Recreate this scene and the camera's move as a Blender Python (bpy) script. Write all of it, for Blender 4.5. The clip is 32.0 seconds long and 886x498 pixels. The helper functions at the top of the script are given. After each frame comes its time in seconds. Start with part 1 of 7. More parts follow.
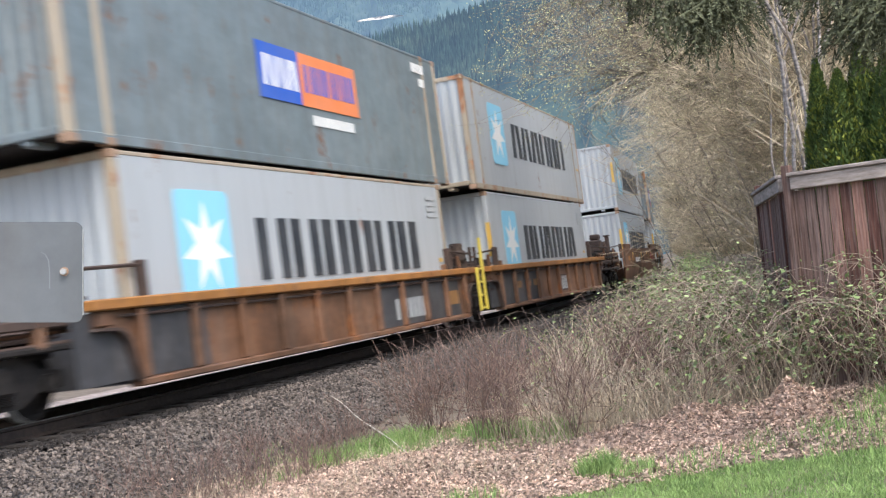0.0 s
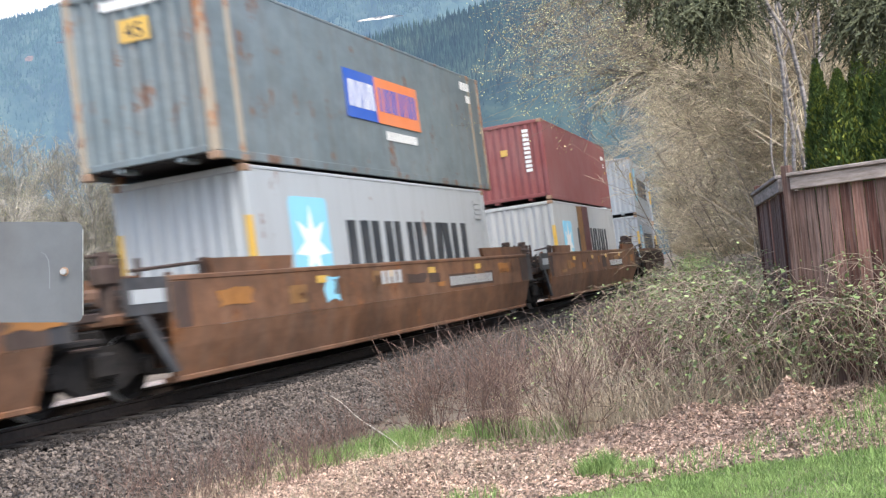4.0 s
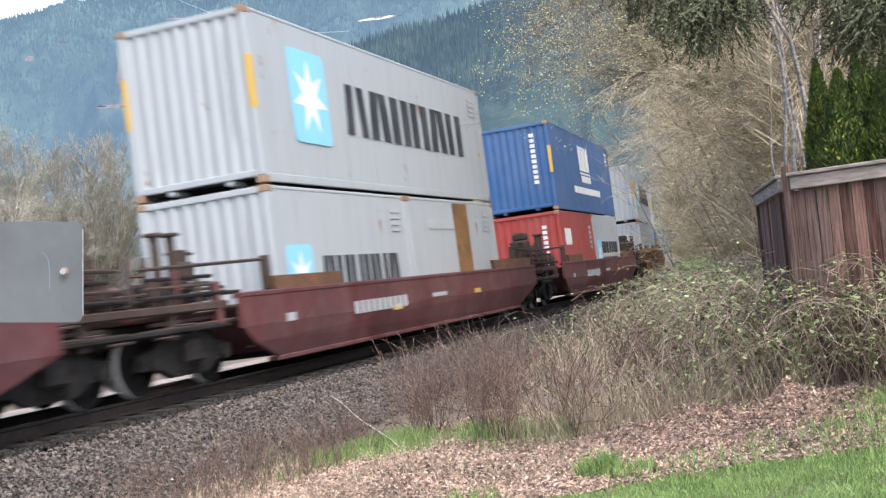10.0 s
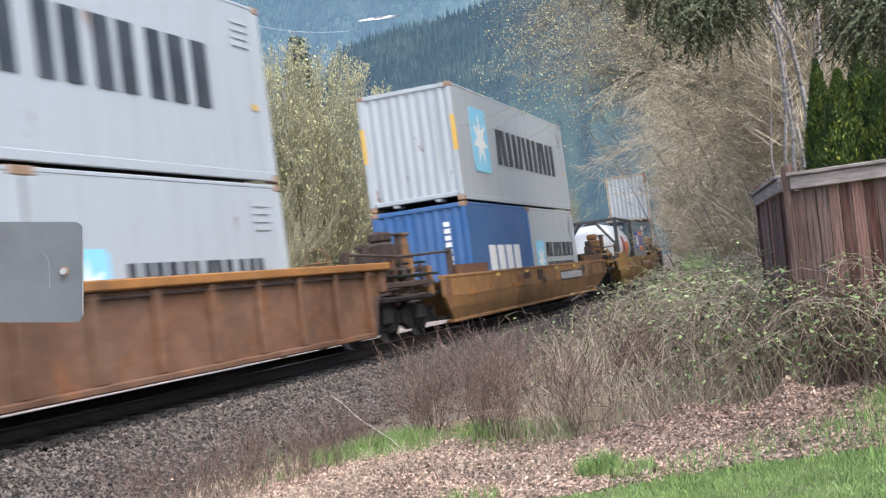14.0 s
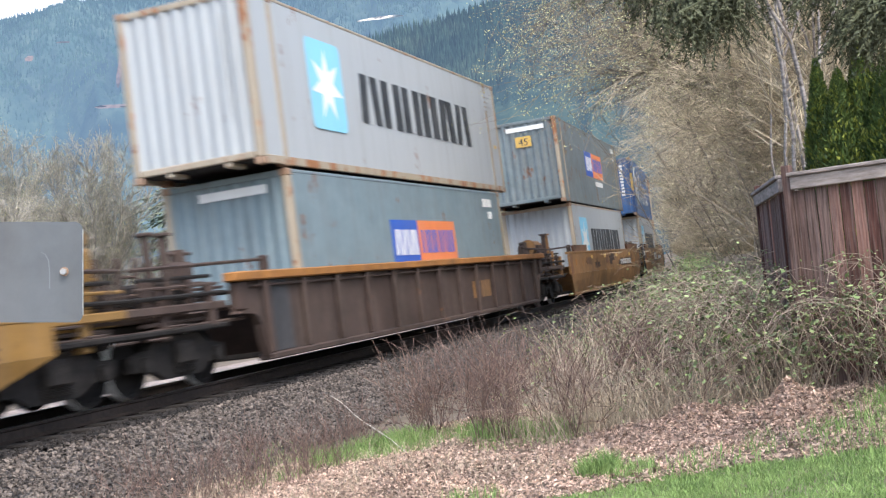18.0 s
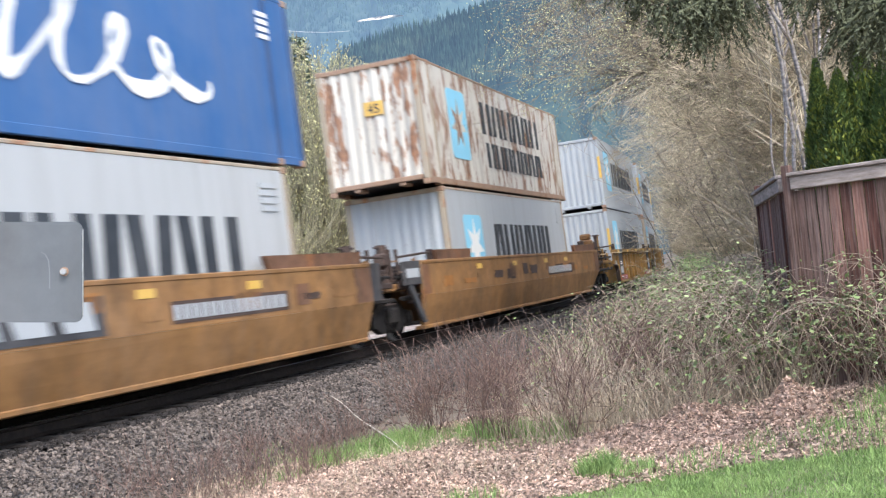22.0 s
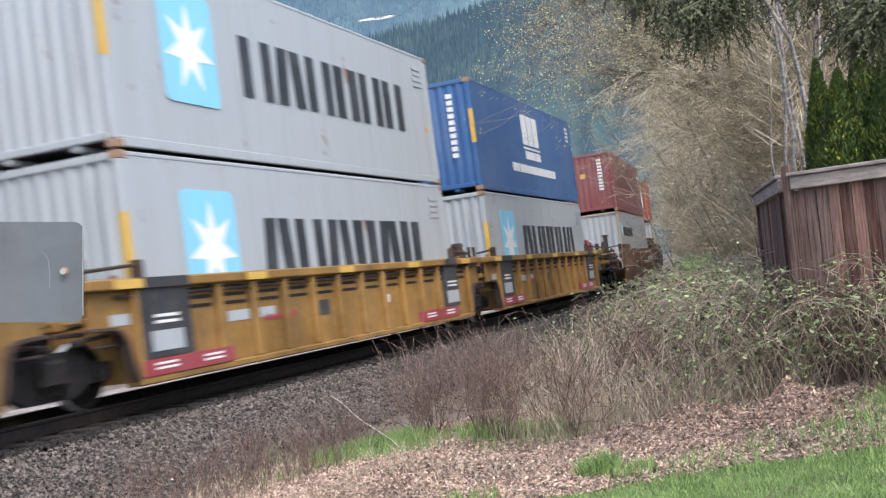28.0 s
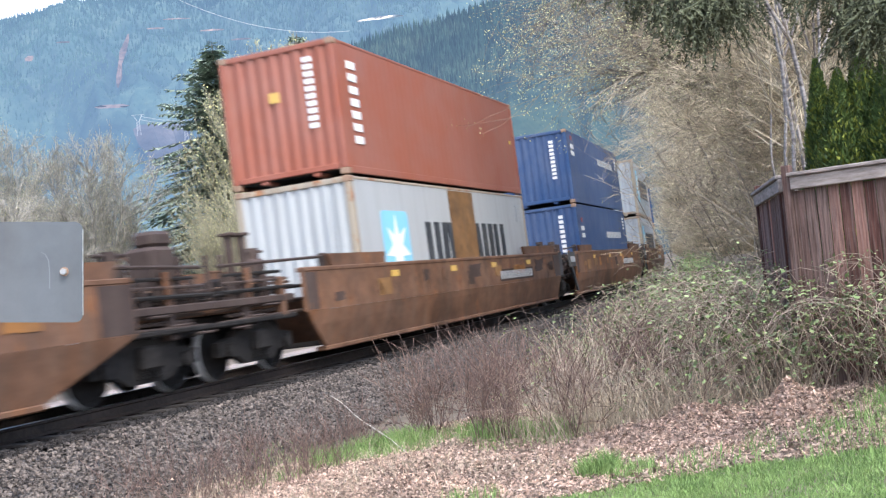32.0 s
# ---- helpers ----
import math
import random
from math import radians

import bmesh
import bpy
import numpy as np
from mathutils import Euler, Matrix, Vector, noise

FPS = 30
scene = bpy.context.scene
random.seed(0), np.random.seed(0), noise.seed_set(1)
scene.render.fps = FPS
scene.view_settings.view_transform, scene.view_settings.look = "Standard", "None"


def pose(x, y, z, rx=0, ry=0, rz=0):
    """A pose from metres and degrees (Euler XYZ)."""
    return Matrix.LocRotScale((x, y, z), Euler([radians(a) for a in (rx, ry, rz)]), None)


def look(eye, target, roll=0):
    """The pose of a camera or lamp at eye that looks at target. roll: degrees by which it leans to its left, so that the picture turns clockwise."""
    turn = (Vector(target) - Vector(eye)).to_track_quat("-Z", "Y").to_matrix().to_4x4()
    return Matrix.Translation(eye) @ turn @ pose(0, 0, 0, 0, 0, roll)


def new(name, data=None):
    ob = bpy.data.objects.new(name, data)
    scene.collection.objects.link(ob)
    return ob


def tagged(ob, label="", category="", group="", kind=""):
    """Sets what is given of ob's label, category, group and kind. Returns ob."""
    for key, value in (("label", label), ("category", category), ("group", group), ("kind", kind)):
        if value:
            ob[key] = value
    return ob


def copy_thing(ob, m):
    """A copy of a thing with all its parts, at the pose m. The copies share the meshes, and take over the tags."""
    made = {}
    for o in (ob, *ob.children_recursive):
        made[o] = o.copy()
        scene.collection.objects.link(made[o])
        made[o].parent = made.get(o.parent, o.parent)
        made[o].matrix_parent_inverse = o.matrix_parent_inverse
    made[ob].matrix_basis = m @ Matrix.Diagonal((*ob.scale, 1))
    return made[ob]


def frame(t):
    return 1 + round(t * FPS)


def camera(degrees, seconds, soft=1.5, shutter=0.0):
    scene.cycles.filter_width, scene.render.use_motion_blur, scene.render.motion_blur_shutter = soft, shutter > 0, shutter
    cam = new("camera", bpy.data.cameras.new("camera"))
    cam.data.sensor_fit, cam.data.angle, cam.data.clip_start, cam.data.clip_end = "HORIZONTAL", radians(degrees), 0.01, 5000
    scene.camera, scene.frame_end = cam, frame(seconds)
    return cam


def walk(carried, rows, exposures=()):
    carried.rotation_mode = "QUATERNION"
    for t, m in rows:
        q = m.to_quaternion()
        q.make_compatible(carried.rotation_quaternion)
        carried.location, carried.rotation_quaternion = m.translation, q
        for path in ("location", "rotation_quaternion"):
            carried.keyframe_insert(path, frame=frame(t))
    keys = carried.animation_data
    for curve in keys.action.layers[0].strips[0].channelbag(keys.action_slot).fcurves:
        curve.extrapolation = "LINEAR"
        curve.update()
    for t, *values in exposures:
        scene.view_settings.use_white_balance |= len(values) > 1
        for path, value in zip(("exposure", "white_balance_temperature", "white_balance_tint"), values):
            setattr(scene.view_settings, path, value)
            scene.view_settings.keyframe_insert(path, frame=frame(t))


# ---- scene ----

# ---------------------------------------------------------------- camera, light
cam = camera(41.58, 32.0, soft=1.25, shutter=0.45)
EYE = (0.0, 0.0, 1.025)
CAM_POSE = Matrix.Translation(EYE) @ Matrix.Rotation(radians(90 + 2.176), 4, "X") @ Matrix.Rotation(radians(-5.466), 4, "Z")
EXPOSURE = [(0, 0.05), (1, 0.05), (2, 0.1), (3, 0.16), (6, 0.08), (7, 0.16), (8, 0.0), (9, 0.05), (10, 0.1), (11, 0.1), (12, 0.22), (13, 0.24), (14, 0.0), (17, 0.0), (18, 0.1),
            (19, 0.1), (20, 0.28), (21, 0.27), (22, 0.2), (23, 0.0), (25, 0.0), (28, -0.1), (29, 0.05), (30, 0.16), (31, 0.22), (32, 0.25)]
walk(cam, [(0.0, CAM_POSE), (32.0, CAM_POSE)], [(t, 0.58 + e, float(np.interp(t, [0, 10, 13, 17, 21, 25, 29, 32], [6200, 6200, 5950, 6150, 5950, 5950, 6000, 5800])), 7) for t, e in EXPOSURE])

SUN_AZ, SUN_EL = radians(158), radians(56)      # clockwise from north (+y)
world = bpy.data.worlds.new("sky")
scene.world = world
world.use_nodes = True
wn = world.node_tree.nodes
sky = wn.new("ShaderNodeTexSky")
sky.sky_type, sky.sun_disc = "NISHITA", False
sky.sun_elevation, sky.sun_rotation = SUN_EL, SUN_AZ
sky.air_density, sky.dust_density, sky.ozone_density = 1.0, 4.0, 1.0
world.node_tree.links.new(sky.outputs[0], wn["Background"].inputs[0])
wn["Background"].inputs[1].default_value = 0.265
sun = new("sun", bpy.data.lights.new("sun", "SUN"))
sun.data.energy, sun.data.angle, sun.data.color = 0.8, radians(12), (1.0, 0.965, 0.91)
sun.matrix_world = look((0, 0, 60), (-math.sin(SUN_AZ) * math.cos(SUN_EL), -math.cos(SUN_AZ) * math.cos(SUN_EL), 60 - math.sin(SUN_EL)))


# ---------------------------------------------------------------- mesh building
class MB:
    """Gathers vertices and faces for one mesh."""

    def __init__(self):
        self.v, self.f, self.m = [], [], []

    def add(self, verts, faces, mi=0):
        n = len(self.v)
        self.v += [tuple(p) for p in verts]
        for f in faces:
            self.f.append(tuple(i + n for i in f))
            self.m.append(mi)
        return self

    def box(self, x0, x1, y0, y1, z0, z1, mi=0, m=None):
        p = [(x, y, z) for x in (x0, x1) for y in (y0, y1) for z in (z0, z1)]
        if m is not None:
            p = [m @ Vector(q) for q in p]
        return self.add(p, [(0, 1, 3, 2), (4, 6, 7, 5), (0, 4, 5, 1), (2, 3, 7, 6), (0, 2, 6, 4), (1, 5, 7, 3)], mi)

    def bev(self, x0, x1, y0, y1, z0, z1, b, mi=0, m=None):
        """A box with chamfered edges."""
        b = min(b, (x1 - x0) / 2.2, (y1 - y0) / 2.2, (z1 - z0) / 2.2)
        P, ix = [], {}
        for sx in (0, 1):
            for sy in (0, 1):
                for sz in (0, 1):
                    X, Y, Z = (x0, x1)[sx], (y0, y1)[sy], (z0, z1)[sz]
                    ix_, iy_, iz_ = (X + b, X - b)[sx], (Y + b, Y - b)[sy], (Z + b, Z - b)[sz]
                    for k, q in enumerate(((X, iy_, iz_), (ix_, Y, iz_), (ix_, iy_, Z))):
                        ix[sx, sy, sz, k] = len(P)
                        P.append(Vector(q) if m is None else m @ Vector(q))
        F = []
        for k in range(3):
            for s in (0, 1):
                c = []
                for a, bb in ((0, 0), (1, 0), (1, 1), (0, 1)):
                    key = [a, bb]
                    key.insert(k, s)
                    c.append(ix[(*key, k)])
                F.append(c)
        for k in range(3):
            o = [i for i in range(3) if i != k]
            for a in (0, 1):
                for bb in (0, 1):
                    c = []
                    for s, kk in ((0, o[0]), (1, o[0]), (1, o[1]), (0, o[1])):
                        key = [0, 0, 0]
                        key[k], key[o[0]], key[o[1]] = s, a, bb
                        c.append(ix[(*key, kk)])
                    F.append(c)
        for sx in (0, 1):
            for sy in (0, 1):
                for sz in (0, 1):
                    F.append([ix[sx, sy, sz, k] for k in range(3)])
        return self.add(P, F, mi)

    def cyl(self, a, b, r0, r1=None, n=8, mi=0, caps=True):
        r1 = r0 if r1 is None else r1
        a, b = Vector(a), Vector(b)
        d = (b - a).normalized()
        u = d.orthogonal().normalized()
        w = d.cross(u)
        P = []
        for c, r in ((a, r0), (b, r1)):
            P += [c + (u * math.cos(k * math.tau / n) + w * math.sin(k * math.tau / n)) * r for k in range(n)]
        F = [(k, (k + 1) % n, n + (k + 1) % n, n + k) for k in range(n)]
        if caps:
            F += [tuple(range(n - 1, -1, -1)), tuple(range(n, 2 * n))]
        return self.add(P, F, mi)

    def prism(self, pts, y0, y1, mi=0):
        """An outline in x and z, drawn out from y0 to y1."""
        n = len(pts)
        P = [(x, y0, z) for x, z in pts] + [(x, y1, z) for x, z in pts]
        F = [tuple(range(n)), tuple(range(2 * n - 1, n - 1, -1))]
        F += [(k, n + k, n + (k + 1) % n, (k + 1) % n) for k in range(n)]
        return self.add(P, F, mi)

    def mesh(self, name, mats, smooth=False, tidy=True):
        me = bpy.data.meshes.new(name)
        me.from_pydata(self.v, [], self.f)
        for m in mats if isinstance(mats, (list, tuple)) else [mats]:
            me.materials.append(m)
        if any(self.m):
            me.polygons.foreach_set("material_index", self.m)
        if smooth:
            me.polygons.foreach_set("use_smooth", [True] * len(me.polygons))
        if not tidy:
            return me
        bm = bmesh.new()
        bm.from_mesh(me)
        bmesh.ops.recalc_face_normals(bm, faces=bm.faces)
        bm.to_mesh(me)
        bm.free()
        return me


def part(name, mb, material, parent, label="", smooth=False):
    """One mesh object under a thing or under a part."""
    me = mb if isinstance(mb, bpy.types.Mesh) else mb.mesh(name, material, smooth)
    ob = new(name, me)
    ob.parent = parent
    if label:
        ob["label"] = label
    return ob


def empty(name, label, category, group="", m=None):
    ob = new(name)
    ob.empty_display_size = 0.3
    tagged(ob, label, category, group)
    if m is not None:
        ob.matrix_world = m
    return ob


# ---------------------------------------------------------------- materials
def nodes_of(name):
    m = bpy.data.materials.new(name)
    m.use_nodes = True
    return m, m.node_tree.nodes, m.node_tree.links, m.node_tree.nodes["Principled BSDF"]


def noise_node(n, l, scale, detail=4.0, rough=0.6, stretch=None, coord="Object"):
    tc = n.new("ShaderNodeTexCoord")
    src = tc.outputs[coord]
    if stretch:
        mp = n.new("ShaderNodeMapping")
        mp.inputs["Scale"].default_value = stretch
        l.new(src, mp.inputs[0])
        src = mp.outputs[0]
    t = n.new("ShaderNodeTexNoise")
    t.inputs["Scale"].default_value, t.inputs["Detail"].default_value, t.inputs["Roughness"].default_value = scale, detail, rough
    l.new(src, t.inputs["Vector"])
    return t.outputs["Fac"]


def ramp(n, l, fac, stops):
    r = n.new("ShaderNodeValToRGB")
    e = r.color_ramp.elements
    while len(e) < len(stops):
        e.new(0.5)
    for k, (p, c) in enumerate(stops):
        e[k].position, e[k].color = p, (*c, 1) if len(c) == 3 else c
    l.new(fac, r.inputs[0])
    return r.outputs[0]


def mix(n, l, fac, a, b, mode="MIX"):
    x = n.new("ShaderNodeMix")
    x.data_type, x.blend_type = "RGBA", mode
    for k, val in ((0, fac), (6, a), (7, b)):
        if isinstance(val, (int, float)):
            x.inputs[k].default_value = val
        elif isinstance(val, tuple):
            x.inputs[k].default_value = (*val, 1)
        else:
            l.new(val, x.inputs[k])
    return x.outputs[2]


def bump(n, l, b, height, strength, dist=0.02):
    k = n.new("ShaderNodeBump")
    k.inputs["Strength"].default_value, k.inputs["Distance"].default_value = strength, dist
    l.new(height, k.inputs["Height"])
    l.new(k.outputs[0], b.inputs["Normal"])


def surf(name, c0, c1, scale=6.0, rough=0.85, big=None, stretch=None, bumps=0.3, bscale=None, rand=0.0, island=0.0, metal=0.0, dist=0.02):
    """A surface of two colours in grain, with a larger patchiness, relief, and variation from piece to piece."""
    m, n, l, b = nodes_of(name)
    f = noise_node(n, l, scale, 6.0, 0.65, stretch)
    col = ramp(n, l, f, [(0.3, c0), (0.7, c1)])
    if big:
        g = noise_node(n, l, big, 3.0)
        d = ramp(n, l, g, [(0.35, (0.74, 0.74, 0.74)), (0.65, (1.12, 1.11, 1.1))])
        col = mix(n, l, 1.0, col, d, "MULTIPLY")
    for amount, src in ((rand, "o"), (island, "g")):
        if amount:
            k = n.new("ShaderNodeObjectInfo" if src == "o" else "ShaderNodeNewGeometry")
            out = k.outputs["Random"] if src == "o" else k.outputs["Random Per Island"]
            d = ramp(n, l, out, [(0.0, (1 - amount,) * 3), (1.0, (1 + amount, 1 + amount * 0.95, 1 + amount * 0.85))])
            col = mix(n, l, 1.0, col, d, "MULTIPLY")
    l.new(col, b.inputs["Base Color"])
    b.inputs["Roughness"].default_value, b.inputs["Metallic"].default_value = rough, metal
    b.inputs["Specular IOR Level"].default_value = 0.3
    if bumps:
        bump(n, l, b, noise_node(n, l, bscale or scale * 2, 5.0), bumps, dist)
    return m


def paint(name, c, rust=0.25, dirt=0.35, rough=0.5, fade=0.1, mottle=0.0, bloom=1.0, run=(1.0, 1.0, 0.6)):
    """Painted steel: faded patches, dirt that ran down in streaks, specks and blooms of rust."""
    m, n, l, b = nodes_of(name)
    c1 = tuple(min(1, x * (1 - fade) + 0.45 * fade) for x in c)
    col = ramp(n, l, noise_node(n, l, 0.9, 4.0), [(0.35, c), (0.7, c1)])
    st = noise_node(n, l, 1.6, 4.0, 0.6, (2.5, 2.5, 0.22))
    col = mix(n, l, ramp(n, l, st, [(0.48, (0, 0, 0)), (0.85, (dirt,) * 3)]), col, (0.16, 0.13, 0.1))
    if mottle:
        for sc, lo in ((0.55, 0.62), (3.2, 0.75)):
            d = ramp(n, l, noise_node(n, l, sc, 6.0, 0.7), [(0.38, (1 - mottle * (1 - lo) * 2,) * 3), (0.62, (1 + mottle * 0.16,) * 3)])
            col = mix(n, l, 1.0, col, d, "MULTIPLY")
    if rust:
        oi = n.new("ShaderNodeObjectInfo")
        f = noise_node(n, l, 2.3, 9.0, 0.68, run)
        ad = n.new("ShaderNodeMath")
        ad.operation = "MULTIPLY_ADD"
        ad.inputs[1].default_value = 0.06
        l.new(oi.outputs["Random"], ad.inputs[0])
        l.new(f, ad.inputs[2])
        edge = 0.86 - 0.36 * rust
        rf = ramp(n, l, ad.outputs[0], [(edge - 0.03, (0, 0, 0)), (edge + 0.03, (0.9, 0.9, 0.9))])
        rc = ramp(n, l, noise_node(n, l, 9.0, 5.0), [(0.3, tuple(q * bloom for q in (0.1, 0.035, 0.014))), (0.7, tuple(q * bloom for q in (0.3, 0.13, 0.05)))])
        col = mix(n, l, rf, col, rc)
    l.new(col, b.inputs["Base Color"])
    b.inputs["Roughness"].default_value = rough
    b.inputs["Specular IOR Level"].default_value = 0.4
    bump(n, l, b, noise_node(n, l, 1.2, 5.0), 0.25, 0.02)
    return m


M_WHITE = paint("container_light_grey", (0.395, 0.42, 0.435), 0.4, 0.24)
M_WHITE2 = paint("container_off_white", (0.425, 0.435, 0.43), 0.26, 0.28)
M_RUSTY = paint("container_white_rusted", (0.6, 0.57, 0.5), 0.84, 0.6, bloom=1.05, run=(1.5, 1.5, 0.4))
M_GREY = paint("container_slate_grey", (0.165, 0.205, 0.22), 0.6, 0.5, mottle=0.25, bloom=0.8)
M_TEAL = paint("container_blue_grey", (0.19, 0.255, 0.285), 0.5, 0.35, mottle=0.15, bloom=0.9)
M_REDBROWN = paint("container_brick_red", (0.225, 0.06, 0.058), 0.22, 0.35)
M_ORANGE = paint("container_orange_brown", (0.3, 0.09, 0.05), 0.12, 0.25)
M_RED = paint("container_bright_red", (0.36, 0.05, 0.042), 0.2, 0.35)
M_BLUE = paint("container_blue", (0.036, 0.112, 0.28), 0.15, 0.25)
M_NAVY = paint("container_dark_blue", (0.025, 0.065, 0.17), 0.12, 0.25)
M_POST_R = paint("post_rusted", (0.36, 0.3, 0.22), 0.72, 0.5, bloom=1.5)
M_CAST = paint("casting_steel", (0.30, 0.19, 0.12), 0.6, 0.5, 0.7)
M_SKY = paint("mark_light_blue", (0.26, 0.60, 0.78), 0.05, 0.15)
M_MARKW = paint("mark_white", (0.8, 0.8, 0.78), 0.03, 0.2)
M_MARKK = paint("mark_near_black", (0.022, 0.028, 0.036), 0.0, 0.1)
M_MARKO = paint("mark_orange", (0.75, 0.22, 0.07), 0.05, 0.2)
M_MARKB = paint("mark_royal_blue", (0.025, 0.1, 0.46), 0.05, 0.2)
M_MARKY = paint("mark_yellow", (0.62, 0.39, 0.075), 0.08, 0.2)
M_MARKG = paint("mark_pale_grey", (0.42, 0.44, 0.45), 0.0, 0.2)
M_MARKR = paint("mark_red", (0.3, 0.035, 0.045), 0.05, 0.2)
M_CAR_BROWN = paint("car_brown", (0.18, 0.086, 0.043), 0.6, 0.55, 0.65, fade=0.05, mottle=0.55)
M_CAR_TAN = paint("car_tan_yellow", (0.285, 0.145, 0.048), 0.5, 0.5, 0.6, fade=0.04, mottle=0.5)
M_CAR_YEL = paint("car_yellow", (0.33, 0.18, 0.044), 0.4, 0.5, 0.6, fade=0.04, mottle=0.45)
M_CAR_MAR = paint("car_maroon", (0.12, 0.03, 0.031), 0.25, 0.4, 0.55, mottle=0.4)
M_CAR_DARK = paint("car_dark_brown", (0.068, 0.043, 0.034), 0.4, 0.4, 0.75, fade=0.02, mottle=0.4)
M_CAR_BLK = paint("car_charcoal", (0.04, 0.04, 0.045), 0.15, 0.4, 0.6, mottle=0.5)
M_LADDER = paint("ladder_yellow", (0.6, 0.47, 0.05), 0.1, 0.3)
M_CAR_ORA = paint("car_orange_chord", (0.36, 0.155, 0.036), 0.5, 0.5, 0.65, fade=0.03, mottle=0.4)
M_STEEL = surf("truck_dark_steel", (0.008, 0.007, 0.0065), (0.034, 0.029, 0.026), 9, 0.85, big=2, bumps=0.3)
M_WHEEL = surf("wheel_dark_steel", (0.005, 0.0045, 0.0045), (0.018, 0.015, 0.014), 9, 0.9, big=2, bumps=0.3)
M_TREAD = surf("wheel_tread_steel", (0.7, 0.7, 0.7), (0.9, 0.9, 0.9), 20, 0.35, metal=0.5, bumps=0.1)
M_TANK = paint("tank_white", (0.7, 0.7, 0.7), 0.03, 0.15, 0.35)
M_FRAME_K = paint("frame_charcoal", (0.035, 0.036, 0.038), 0.1, 0.2)
M_RAIL = surf("rail_steel", (0.015, 0.011, 0.009), (0.045, 0.032, 0.026), 14, 0.7, big=3, bumps=0.2)
M_RAILTOP = surf("rail_polished", (0.30, 0.29, 0.28), (0.5, 0.49, 0.47), 30, 0.3, metal=0.9, bumps=0.1)
M_TIE = surf("sleeper_wood", (0.012, 0.01, 0.009), (0.045, 0.038, 0.034), 8, 0.9, stretch=(1, 6, 6), rand=0.25)
M_SIGN = paint("sign_aluminium", (0.13, 0.142, 0.152), 0.04, 0.35, 0.4, mottle=0.3)
M_SCUFF = paint("sign_scratched", (0.18, 0.195, 0.21), 0.0, 0.2, 0.4)
M_BOLT = surf("bolt_zinc", (0.5, 0.5, 0.5), (0.7, 0.7, 0.7), 40, 0.35, metal=0.8, bumps=0)

# ---------------------------------------------------------------- the line of the track
GRADE, CANT = 0.0158, 0.0335
STEP = 0.5
S0, S1 = -90.0, 520.0


def bend(s):
    if s < -52:
        return 0.0
    if s < 75:
        return -0.00164 - 3.15e-5 * s
    return max(-1.0, -(1 - (s - 75) / 10)) * 0.004 if s < 85 else 0.0


def lay_line():
    out = {}
    for way in (1, -1):
        x, y, a, s = -4.886, 15.915, 0.3576, 0.0
        k = 0
        while S0 <= s <= S1:
            out[k] = (x, y, a)
            am = a + way * bend(s + way * STEP / 4) * STEP / 2
            x, y = x + way * math.sin(am) * STEP, y + way * math.cos(am) * STEP
            a += way * bend(s + way * STEP / 2) * STEP
            s += way * STEP
            k += way
    return [out[k] for k in sorted(out)], min(out)


LINE, LINE0 = lay_line()
LINE_NP = np.array(LINE)


def rise(s):
    return GRADE * max(-60.0, min(s, 200.0))


def on_line(s):
    """Place and heading of the track's middle at s metres along it."""
    f = s / STEP - LINE0
    i = max(0, min(len(LINE) - 2, int(math.floor(f))))
    f -= i
    p, q = LINE[i], LINE[i + 1]
    return [p[j] + (q[j] - p[j]) * f for j in range(3)]


def track_pose(s, half=7.3):
    """The pose of a vehicle whose middle is s metres along: x away along the line, y to the far side, z up from the rail's top."""
    a, b = on_line(s - half), on_line(s + half)
    d = Vector((b[0] - a[0], b[1] - a[1], rise(s + half) - rise(s - half))).normalized()
    o = Vector(((a[0] + b[0]) / 2, (a[1] + b[1]) / 2, rise(s)))
    left = Vector((-d.y, d.x, 0)).normalized()
    m = Matrix((d, left, d.cross(left))).transposed().to_4x4()
    m.translation = o
    return m @ Matrix.Rotation(-CANT, 4, "X")


def line_coords(x, y):
    """Metres along the line and metres to its near side, for arrays of places."""
    x, y = np.asarray(x, float), np.asarray(y, float)
    s = np.empty(x.shape)
    d = np.empty(x.shape)
    sub = LINE_NP[::4]
    for i in range(0, x.size, 20000):
        sl = slice(i, i + 20000)
        d2 = (x.ravel()[sl, None] - sub[None, :, 0]) ** 2 + (y.ravel()[sl, None] - sub[None, :, 1]) ** 2
        k = d2.argmin(1)
        p = sub[k]
        dx, dy = x.ravel()[sl] - p[:, 0], y.ravel()[sl] - p[:, 1]
        s.ravel()[sl] = (k * 4 + LINE0) * STEP + dx * np.sin(p[:, 2]) + dy * np.cos(p[:, 2])
        d.ravel()[sl] = dx * np.cos(p[:, 2]) - dy * np.sin(p[:, 2])
    return s, d


